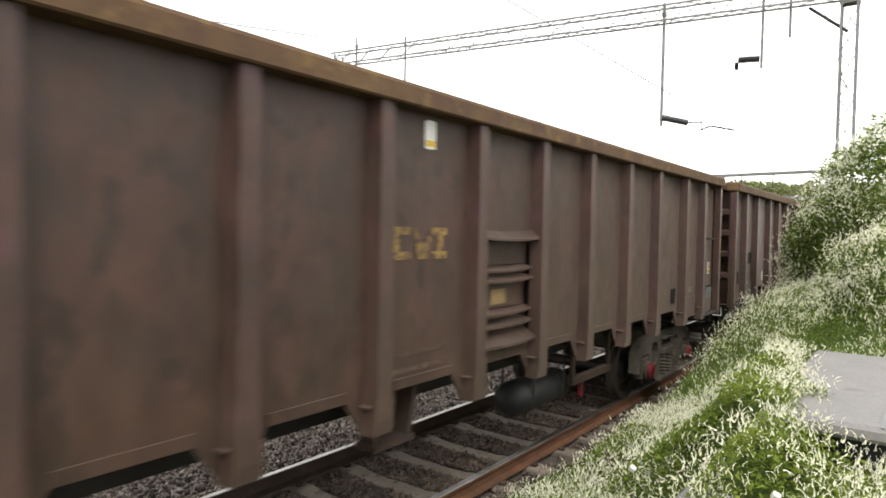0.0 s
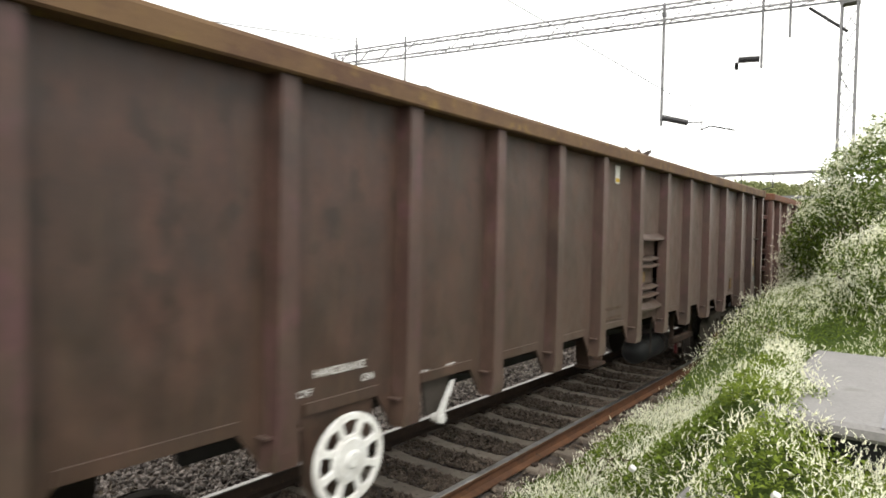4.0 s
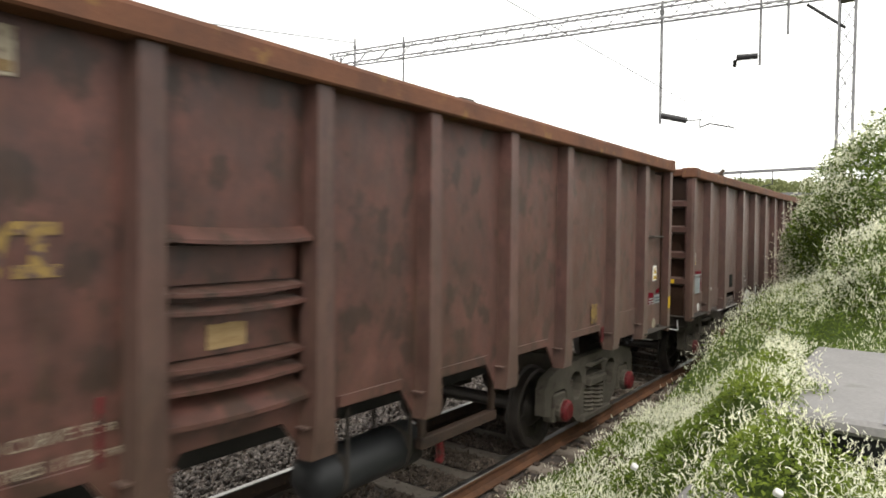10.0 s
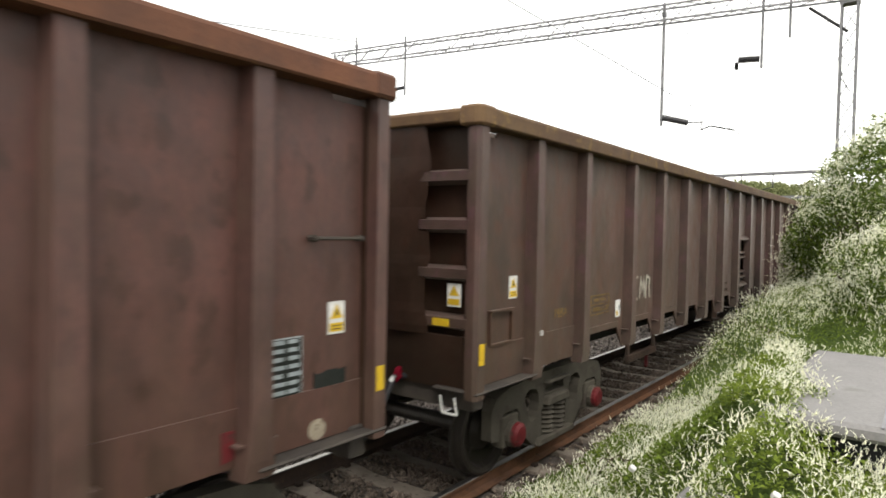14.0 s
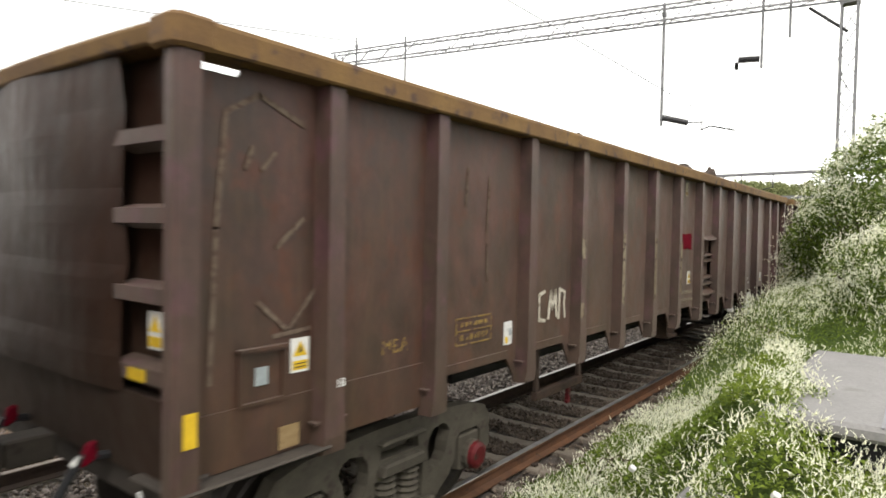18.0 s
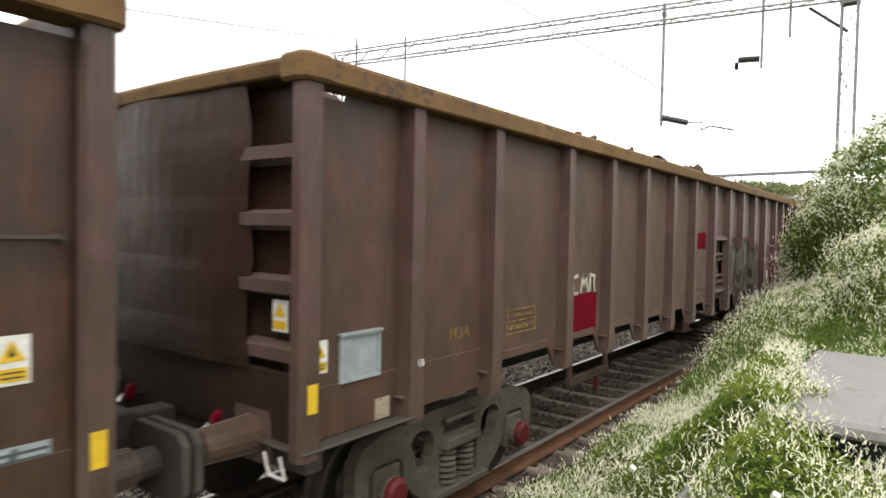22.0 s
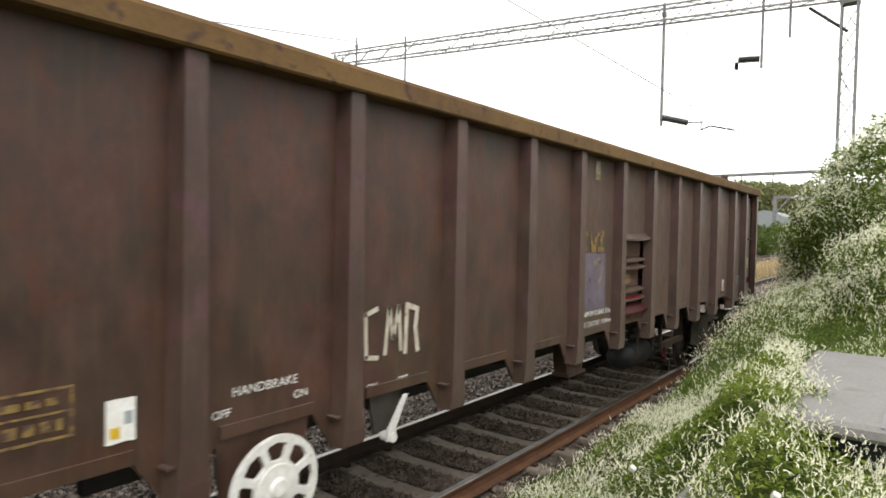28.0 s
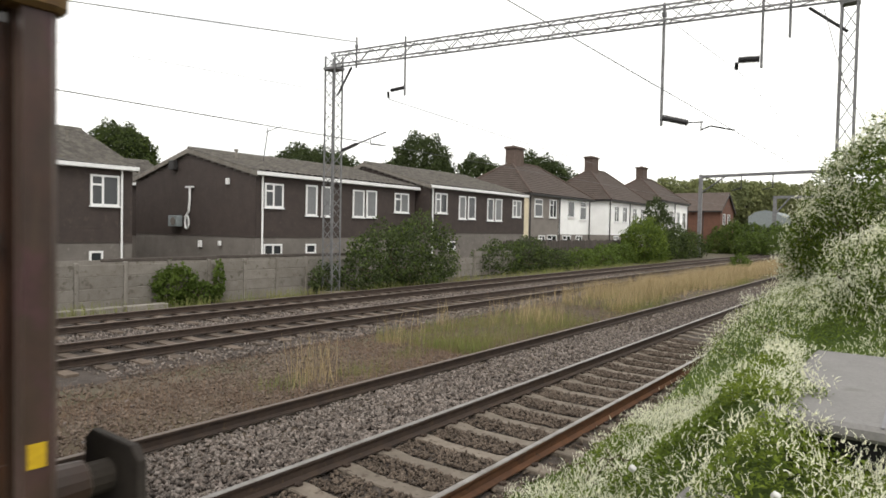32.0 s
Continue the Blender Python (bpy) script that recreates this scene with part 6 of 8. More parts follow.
wire("contact_wire", [(-4.36, -30, 5.28), (-4.36, 19.54, 5.28), (-4.3, 80, 5.28)], 0.0075, "grey contact wire over the near track")
wire("catenary_wire", sag((-4.26, -30, 6.9), (-4.26, 19.56, 6.9), 0.5) + sag((-4.26, 19.56, 6.9), (-4.3, 80, 6.9), 0.7)[1:], 0.005, "thin catenary wire over the near track")
wire("feeder_wire", sag((-17.6, 17.7, 9.45), (-26.6, -0.3, 9.3), 0.05), 0.018, "dark feeder wire tied to the gantry top")
wire("contact_wire", [(-16.2, 17.9, 5.42), (-16.6, -20, 5.4)], 0.015, "grey contact wire over the far track")
wire("catenary_wire", sag((-16.1, 17.9, 7.05), (-19.5, -8, 6.86), 0.15), 0.005, "thin catenary wire over the far track")
wire("catenary_wire", sag((-16.1, 17.9, 7.15), (-17.6, 80, 6.9), 0.5), 0.010, "thin catenary wire over the far track")
wire("contact_wire", [(-16.2, 17.9, 5.42), (-17.6, 80, 5.6)], 0.008, "grey contact wire over the far track")
wire("tail_wire", [(-2.3, 19.8, 8.4), (-1.75, 19.9, 6.3), (-0.9, 19.9, 4.4)], 0.009, "thin stay wire beside the mast")

portal = thing("portal_gantry", "plain grey steel portal frame further along the line", "overhead gantry")
bm = bmesh.new()
box(bm, -21.25, -20.85, 78.2, 78.6, -0.3, 9.42)
part("portal_column", bm, GALV, portal, bevel=0.03)
bm = bmesh.new()
prism(bm, [(-20.9, 78.2), (2.0, 74.6), (2.0, 75.0), (-20.9, 78.6)], 9.0, 9.32, "z")
part("portal_beam", bm, GALV, portal, bevel=0.03)
bm = bmesh.new()
box(bm, 1.6, 2.0, 74.65, 75.0, -0.3, 9.0)
part("portal_column", bm, GALV, portal)
for x in (-16.5, -13.2, -8.0):
    bm = bmesh.new()
    y = 78.4 - 3.6 * (x + 20.9) / 22.9
    rod(bm, (x, y, 9.02), (x, y, 7.6), 0.06, 6)
    rod(bm, (x, y, 7.7), (x - 1.0, y, 7.4), 0.05, 6)
    part("drop_tube", bm, DARKSTEEL, portal)
bm = bmesh.new()
rod(bm, (-20.95, 78.4, 7.3), (-18.3, 78.0, 9.05), 0.09, 6)
part("knee_brace", bm, GALV, portal)
portal2 = thing("portal_gantry", "distant grey portal frame with a walkway", "overhead gantry")
bm = bmesh.new()
for x in (-25.5, 1.0):
    box(bm, x, x + 0.7, 150, 150.5, -0.3, 10.3)
box(bm, -25.5, 1.7, 150, 150.5, 10.3, 10.9)
rod(bm, (-24.9, 150.2, 7.2), (-22.4, 150.2, 10.4), 0.2, 6)
part("portal_frame", bm, GALV, portal2)


# ---- plants ----
def rough(p, s=1.0):
    return noise.noise(Vector(p) * s)


def plume(n=20):
    """A curved spike of small ragged florets that thins towards its tip."""
    rs, v, f = np.random.RandomState(3), [], []
    for i in range(n):
        t = (i + 0.5) / n
        c = np.array((0.42 * t * t, 0.08 * math.sin(4 * t), 0.95 * t - 0.10 * t ** 4))
        d = rs.normal(size=(2, 3))
        d /= np.linalg.norm(d, axis=1)[:, None]
        w = 0.125 * (1 - 0.55 * t)
        k = len(v)
        v += [c + d[0] * w, c + d[1] * w * 0.8, c - d[0] * w * 0.7, c - d[1] * w]
        f += [(k, k + 1, k + 2), (k, k + 2, k + 3)]
    return np.array(v), f


SPRAY_V, SPRAY_F = plume()


def upright(n, lean=0.7):
    """Rotations that keep a shape's z axis roughly up."""
    a = RNG.uniform(0, 2 * math.pi, n)
    t = np.abs(RNG.normal(0, lean, n)).clip(0, 1.7)
    b = RNG.uniform(0, 2 * math.pi, n)
    z = np.stack([np.sin(t) * np.cos(b), np.sin(t) * np.sin(b), np.cos(t)], 1)
    x = np.stack([np.cos(a), np.sin(a), np.zeros(n)], 1)
    y = np.cross(z, x)
    y /= np.linalg.norm(y, axis=1)[:, None]
    x = np.cross(y, z)
    return np.stack([x, y, z], 2)


def foliage(parent, name, pts, size, material, shape=None, faces=None, rot=None, label=""):
    v, f = scatter(pts, LEAF_V if shape is None else shape, LEAF_F if faces is None else faces, size, rot)
    ob = new(name, soup(name, v, f, material))
    ob.parent = parent
    return tagged(ob, label, kind="stuff")


def crest(y):
    return float(np.interp(y, [1.5, 3.8, 6.0, 7.2, 8.0, 8.6, 9.9, 11.4, 14.4, 20.0], [0.38, 0.40, 0.47, 0.56, 0.70, 0.97, 1.20, 1.30, 1.40, 1.5]))


def bank_top(x, y):
    """Height of the creeper over the ledge, from the trackside edge towards the platform."""
    u = np.interp(x, [-2.47, -2.27, -1.2, -0.3, 1.5], [-0.35, 0.0, 0.40, 0.70, 0.95])
    return crest(y) + u


# the ledge and the bank under the creeper
bm = bmesh.new()
XB = [-2.5, -2.3, -1.9, -1.2, -0.4, 1.5, 4.0, 4.3]
YB = [0.2, 2, 3.8, 6, 8.4, 11, 14.4, 20, 40]
gr = [[bm.verts.new((x, y, -0.3 if i == len(XB) - 1 else max(-0.3, bank_top(x, y) - (0.14 if 2 <= y < 4.2 else 0.24) if i and y > 0.3 else -0.3))) for i, x in enumerate(XB)] for y in YB]
for r0, r1 in zip(gr, gr[1:]):
    for i in range(len(XB) - 1):
        bm.faces.new((r0[i], r0[i + 1], r1[i + 1], r1[i]))
solid("bank", bm, MOSS, "earth bank under the flowering creeper", "bank", kind="structure")
slab = thing("equipment_box", "flat grey felt-topped box half grown over by creeper", "cabinet")
bm = bmesh.new()
box(bm, -0.74, 3.0, 4.12, 6.65, 1.205, 1.30)
part("lid", bm, SLABGREY, slab, bevel=0.025)
bm = bmesh.new()
box(bm, -0.62, 3.0, 4.3, 6.5, 0.2, 1.205)
part("body", bm, BLACK, slab)
bm = bmesh.new()
box(bm, -0.14, -0.125, 4.13, 6.64, 1.299, 1.303)
part("felt_seam", bm, mat("felt_seam", (0.21, 0.21, 0.22), (0.18, 0.18, 0.19), 0.9), slab)
bm = bmesh.new()
box(bm, -1.0, 3.0, 2.2, 3.6, 0.4, 0.95)
solid("concrete_step", bm, SLABGREY, "grey concrete ledge among the creeper", "ledge", bevel=0.03)
for x, y, z in ((-1.267, 3.493, 0.985), (-0.50, 3.20, 1.13)):
    bm = bmesh.new()
    prism(bm, [(-0.02, -0.012), (0.018, -0.018), (0.024, 0.012), (-0.012, 0.02)], 0, 0.035, "z")
    solid("litter", bm, WHITE, "crumpled white scrap of litter in the creeper", "litter", pose(x, y, z, 35, 20, 30), bevel=0.006)

creeper = thing("flowering_creeper", "rampant creeper with feathery cream blossom over a ledge", "creeper")


def bank_points(n, lift=0.0, dens=None, near=False):
    """Points over the bank and the ledge; near: only the stretch before and beside the box."""
    out = []
    while len(out) < n:
        ys = (2.0 + 4.4 * RNG.random_sample(4000)) if near else 1.9 + 12.8 * RNG.random_sample(4000) ** 1.4
        xs, rs = RNG.uniform(-2.42, 1.4 if near else 2.2, 4000), RNG.random_sample((4000, 3))
        for x, y, r in zip(xs, ys, rs):
            if x > 1.4 and y < 6:
                continue
            over = 4.10 < y < 6.66 and x > -0.98
            if over and x > -0.46 - 0.15 * (y - 4.1) + 0.20 * rough((y * 2.2, 3, 1)) + 0.12 * rough((y * 6, x * 4, 6)) - 0.1 * r[2]:
                continue
            if 2.2 < y < 3.5 and -1.2 < x < 1.2 and rough((x * 2.3 + 9, y * 2.3, 4)) > 0.30:
                continue
            if dens and dens(x, y) < r[0]:
                continue
            hump = 0.14 * rough((x * 1.6, y * 1.2, 0)) + 0.07 * rough((x * 4, y * 4, 2))
            z = float(bank_top(x, y)) + hump * (1.0 if x > -2.2 else 0.5) - 0.05 + lift - 0.2 * r[1] ** 2
            if over:
                z = 1.30 + lift * 0.6 + 0.10 * r[2] + 0.5 * max(0.0, hump)
            elif y < 4.2 and x > -1.0:
                z = min(z, 1.13 + lift + 0.08 * r[2] + 0.05 * rough((x * 5, y * 5, 7)))
                if y > 3.05:
                    full = 1.19 + 0.5 * max(0.0, -0.32 - x) - 0.16 * min(1.0, max(0.0, 0.4 + x) * 1.5) + 0.08 * rough((x * 4, y * 4, 7)) + lift * 0.8
                    z = z + (full - 0.12 * r[1] - z) * min(1.0, (y - 3.05) / 0.35, (x + 1.0) / 0.35)
            edge = max(0.0, -0.96 - x, 4.12 - y)
            if not over and edge < 0.5 and 3.6 < y < 6.7 and x < -0.35:
                z = max(z, 1.30 - 0.9 * edge + lift - 0.1 * r[1])
            if x < -2.15:
                z -= r[2] * 0.5
            out.append((x, y, z))
    return np.array(out[:n])


def skirt(n):
    """Low growth that hugs the ballast shoulder below the ledge."""
    y = RNG.uniform(3.2, 10.5, n)
    x = RNG.uniform(-2.95, -2.35, n) + 0.12 * np.sin(y * 2.1)
    return np.stack([x, y, -0.2 + 0.75 * (x + 2.95).clip(0, 0.6) * RNG.random_sample(n) + 0.05 * RNG.random_sample(n)], 1)


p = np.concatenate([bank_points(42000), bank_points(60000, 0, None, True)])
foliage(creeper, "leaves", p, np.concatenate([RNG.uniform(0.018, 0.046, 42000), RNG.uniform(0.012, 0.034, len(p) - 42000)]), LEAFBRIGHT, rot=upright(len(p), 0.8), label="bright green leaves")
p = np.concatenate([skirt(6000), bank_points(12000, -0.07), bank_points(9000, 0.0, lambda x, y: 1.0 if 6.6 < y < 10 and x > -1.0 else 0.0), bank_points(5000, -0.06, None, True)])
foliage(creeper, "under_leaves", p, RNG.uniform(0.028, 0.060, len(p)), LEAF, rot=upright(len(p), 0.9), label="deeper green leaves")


def bloom(x, y):
    if y < 4.15 and x > -0.75:
        return 0.26 + 1.2 * max(-0.1, rough((x * 3, y * 3, 5)))
    return min(1.0, max(0.12 if y < 4.25 and x > -1.3 else 0.5 if y > 8.2 and x < -1.5 else 0.20 if x < -1.2 else 0.06, 0.40 + 2.3 * rough((x * 1.3, y * 1.1, 9)) + 1.2 * rough((x * 3.5, y * 3.5, 3))))


def plumes(centres, each, spread, lift=0.02):
    """Bunches of plumes round their centres."""
    q = np.repeat(centres, each, 0) + RNG.normal(size=(len(centres) * each, 3)) * np.array((spread, spread, spread * 0.7))
    q[:, 2] += lift
    return q


p = plumes(np.concatenate([skirt(170), bank_points(3000, 0.03, bloom), bank_points(1200, 0.03, bloom, True)]), 10, 0.055)
foliage(creeper, "blossom", p, 0.024 + 0.042 * RNG.random_sample(len(p)) ** 1.4, BLOSSOM, SPRAY_V, SPRAY_F, upright(len(p), 0.7), "feathery cream blossom")
bm = bmesh.new()
for i in range(26):
    y = RNG.uniform(3.0, 10)
    x0 = RNG.uniform(-2.3, -1.2)
    q = Vector((x0, y, bank_top(x0, y) - 0.1))
    for j in range(5):
        r_ = q + Vector((RNG.uniform(-0.10, 0.02), RNG.uniform(-0.09, 0.09), RNG.uniform(0.0, 0.09) - 0.02 * j))
        rod(bm, q, r_, 0.004, 4)
        q = r_
tagged(part("trailing_growth", bm, STALK, creeper, "thin trailing stems"), kind="stuff")


def ellipsoid_points(blobs, n, inner=0.72, ragged=1.0):
    """Points in the outer shell of a union of ellipsoids, with a ragged outline."""
    out, got = [], 0
    B = np.array([b[:6] for b in blobs], float)
    vol = (B[:, 3] * B[:, 4] * B[:, 5]) ** 0.67
    vol = vol / vol.sum()
    while got < n:
        m = 3000
        i = RNG.choice(len(blobs), m, p=vol)
        d = RNG.normal(size=(m, 3))
        d /= np.linalg.norm(d, axis=1)[:, None]
        k = inner + (1.06 - inner) * RNG.random_sample(m) ** 0.6
        k += np.array([ragged * (0.16 * rough((a * 2.3 + j * 5, b * 2.3, c * 2.3)) + 0.09 * rough((a * 6 + j, b * 6, c * 6))) for (a, b, c), j in zip(d, i)])
        q = B[i, :3] + d * B[i, 3:] * k[:, None]
        ok = np.ones(m, bool)
        for j in range(len(blobs)):
            ok &= (i == j) | ((((q - B[j, :3]) / B[j, 3:]) ** 2).sum(1) >= 0.5)
        out.append(q[ok])
        got += int(ok.sum())
    return np.concatenate(out)[:n]


bush = thing("flowering_bush", "tall dense bush smothered in cream blossom", "bush")
BL = [(-0.70, 13.4, 1.85, 1.10, 1.7, 1.45), (-1.12, 13.4, 1.75, 0.92, 1.3, 0.98), (-1.05, 13.4, 2.25, 0.99, 1.3, 0.80), (-0.72, 12.9, 2.75, 0.92, 1.3, 1.15), (0.15, 12.6, 2.35, 1.45, 1.8, 2.20), (-0.15, 10.8, 1.45, 1.05, 1.5, 0.95), (1.6, 11.6, 2.6, 1.5, 1.8, 2.2), (0.6, 9.6, 1.5, 1.3, 1.5, 1.2)]
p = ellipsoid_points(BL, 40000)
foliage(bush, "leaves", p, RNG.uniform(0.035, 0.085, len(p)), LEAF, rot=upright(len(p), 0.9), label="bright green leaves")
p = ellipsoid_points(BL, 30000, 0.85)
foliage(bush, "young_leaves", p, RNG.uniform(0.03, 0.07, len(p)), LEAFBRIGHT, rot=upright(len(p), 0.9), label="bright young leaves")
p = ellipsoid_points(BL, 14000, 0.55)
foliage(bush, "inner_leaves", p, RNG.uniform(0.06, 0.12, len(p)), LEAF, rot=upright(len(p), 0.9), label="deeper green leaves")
p = ellipsoid_points(BL, 11000, 0.95)
keep = np.array([0.58 + 1.9 * rough((a * 1.1, b * 1.1, c * 1.1)) + 1.0 * rough((a * 3.2, b * 3.2, c * 3.2)) > RNG.random_sample() for a, b, c in p])
p = plumes(p[keep], 6, 0.08)
foliage(bush, "blossom", p, 0.040 + 0.072 * RNG.random_sample(len(p)) ** 1.2, BLOSSOM, SPRAY_V, SPRAY_F, upright(len(p), 0.8), "feathery cream blossom")
bm = bmesh.new()
for b in BL:
    for i in range(5):
        q = Vector((b[0] + RNG.uniform(-0.3, 0.3), b[1] + RNG.uniform(-0.3, 0.3), 0.3))
        e = Vector((b[0] + RNG.uniform(-0.8, 0.8) * b[3], b[1] + RNG.uniform(-0.8, 0.8) * b[4], b[2] + 0.5 * b[5]))
        m_ = q.lerp(e, 0.5) + Vector((0.15, -0.1, 0.1))
        rod(bm, q, m_, 0.035, 6, 0.025)
        rod(bm, m_, e, 0.025, 6, 0.01)
part("stems", bm, STALK, bush)


# grass and weeds between the lines
def blades(name, pts, h, material, label, wd=0.012):
    n = len(pts)
    v, f = scatter(pts, [(-wd, 0, 0), (wd, 0, 0), (wd * 0.6, 0.10, 0.6), (-wd * 0.5, 0.10, 0.6), (0, 0.26, 1.0)], [(0, 1, 2), (0, 2, 3), (3, 2, 4)], h, upright(n, 0.16))
    return tagged(new(name, soup(name, v, f, material)), label, "grass", kind="stuff")


def grass_points(n, x0, x1, y0, y1, z, power=1.0, clump=1.2, ramp=0.0):
    out = []
    while len(out) < n:
        for x, u, r in RNG.random_sample((3000, 3)):
            x, y = x0 + (x1 - x0) * x, y0 + (y1 - y0) * u ** power
            if 0.45 + clump * rough((x * 0.6, y * 0.35, 5)) + 0.4 * rough((x * 2.5, y * 2.0, 8)) - ramp * max(0.0, 1 - (y - y0) / 14) > r:
                out.append((x, y, z))
    return np.array(out[:n])


p = grass_points(30000, -10.6, -7.5, 13, 80, -0.24, 1.2, 0.9, 0.7)
blades("dry_grass", p, RNG.uniform(0.3, 0.85, len(p)), GRASSDRY, "tall straw-coloured grass between the tracks", 0.010)
p = grass_points(17000, -9.8, -7.0, 10.5, 44, -0.22, 1.5, 1.2)
blades("green_grass", p, RNG.uniform(0.12, 0.42, len(p)), GRASSGREEN, "short green grass between the tracks", 0.010)
p = np.concatenate([np.stack([RNG.normal(cx, 0.16, k), RNG.normal(cy, 0.22, k), np.full(k, -0.22)], 1) for cx, cy, k in ((-7.75, 6.9, 60), (-8.1, 7.4, 45), (-9.0, 10.4, 60))])
blades("weed_tufts", p, RNG.uniform(0.3, 0.95, len(p)), GRASSDRY, "dead straw tufts in the ballast", 0.006)
p = np.concatenate([np.stack([RNG.normal(cx, 0.22, 260), RNG.normal(cy, 0.3, 260), np.full(260, -0.22)], 1) for cx, cy in ((-7.9, 6.5), (-7.6, 7.9), (-8.0, 9.6), (-7.7, 11.5))])
blades("weed_tufts", p, RNG.uniform(0.1, 0.32, len(p)), GRASSGREEN, "green weeds in the ballast", 0.010)
p = grass_points(34000, -10.4, -6.9, 2.5, 20, -0.2, 1.0, 0.9)
blades("dead_weeds", p, RNG.uniform(0.05, 0.22, len(p)), mat("weed_brown", (0.27, 0.185, 0.130), (0.20, 0.125, 0.082), 0.9, scale=1, island=True, bump=0), "low dead brown weeds in the ballast", 0.005)
p = grass_points(5000, -19.4, -17.7, 6, 60, -0.32, 1.3, 0.8)
blades("verge_grass", p, RNG.uniform(0.15, 0.45, len(p)), GRASSGREEN, "rough grass below the garden walls", 0.02)


def plant(name, blobs, n, size, material, label, category, trunk=True, group="", second=None):
    """A tree or shrub: trunk and limbs, and a crown of many small leaves."""
    t = thing(name, label, category, group=group)
    p = ellipsoid_points(blobs, n, 0.6, 2.2)
    foliage(t, "crown", p, RNG.uniform(size * 0.6, size * 1.3, len(p)), material)
    if second:
        q = ellipsoid_points(blobs, n // 3, 0.9, 2.2)
        foliage(t, "outer_leaves", q, RNG.uniform(size * 0.5, size, len(q)), second)
    bm = bmesh.new()
    b0 = np.mean([b[:2] for b in blobs], 0)
    base = Vector((b0[0], b0[1], -0.3))
    zt = min(b[2] for b in blobs)
    r = 0.035 * max(b[5] for b in blobs) + 0.03
    rod(bm, base, (b0[0], b0[1], zt), r * 1.3, 8, r)
    for b in blobs:
        rod(bm, (b0[0], b0[1], zt * 0.7), b[:3], r * 0.7, 6, r * 0.25)
        for j in range(3):
            d = RNG.normal(size=3) * np.array(b[3:6]) * 0.4
            rod(bm, b[:3], Vector(b[:3]) + Vector(d), r * 0.3, 5, r * 0.1)
    part("trunk" if trunk else "stems", bm, STALK, t)
    return t

# ---- houses beyond the line ----
CLAD = mat("dark_cladding", (0.0616, 0.0475, 0.0422), (0.0510, 0.0396, 0.0361), 0.75, scale=2, fine=30, bump=0.2, c3=(0.0748, 0.0572, 0.0493), spot=0.6)
RENDER = mat("grey_render", (0.1800, 0.1620, 0.1485), (0.1485, 0.1350, 0.1215), 0.9, scale=1.2, fine=40, c3=(0.2160, 0.1980, 0.1800))
PALERENDER = mat("white_render", (0.84, 0.84, 0.83), (0.78, 0.78, 0.77), 0.9, scale=0.8, fine=30, c3=(0.66, 0.66, 0.64), spot=0.68)
BEIGE = mat("pebbledash", (0.2375, 0.2137, 0.1947), (0.1995, 0.1805, 0.1615), 0.95, scale=1.5, fine=60, bump=0.5)
CREAMWALL = mat("cream_wall", (0.62, 0.55, 0.40), (0.55, 0.48, 0.35), 0.9, scale=1.5)
UPVC = plain("white_plastic", (0.78, 0.78, 0.78), 0.4, wear=0.08)
GUTTER = plain("dark_gutter", (0.035, 0.033, 0.033), 0.5)
TILE = mat("roof_tile", (0.150, 0.138, 0.122), (0.085, 0.078, 0.072), 0.9, scale=2.2, fine=25, bump=0.4, c3=(0.115, 0.105, 0.075), spot=0.6)
TILERED = mat("roof_tile_brown", (0.0855, 0.0666, 0.0576), (0.0675, 0.0522, 0.0450), 0.9, scale=1.5, fine=20, bump=0.5, c3=(0.1080, 0.0900, 0.0720))
BRICK = mat("brick_brown", (0.1148, 0.0833, 0.0697), (0.0850, 0.0638, 0.0544), 0.9, scale=3, fine=30, c3=(0.0850, 0.0595, 0.0510))
BRICKRED = mat("brick_red", (0.1365, 0.0679, 0.0465), (0.1079, 0.0546, 0.0387), 0.9, scale=2, fine=20, c3=(0.1396, 0.0738, 0.0542))
PANE = glass("window_glass", (0.035, 0.038, 0.042))
NET = plain("net_curtain", (0.19, 0.195, 0.20), 0.35)
CONCRETEWALL = mat("garden_wall", (0.2142, 0.1974, 0.1764), (0.1722, 0.1554, 0.1344), 0.95, scale=2, fine=25, c3=(0.1260, 0.1134, 0.0924), spot=0.58)
WOOD = mat("old_wood", (0.0800, 0.0680, 0.0600), (0.0600, 0.0496, 0.0440), 0.9, scale=3, streak=0.3)


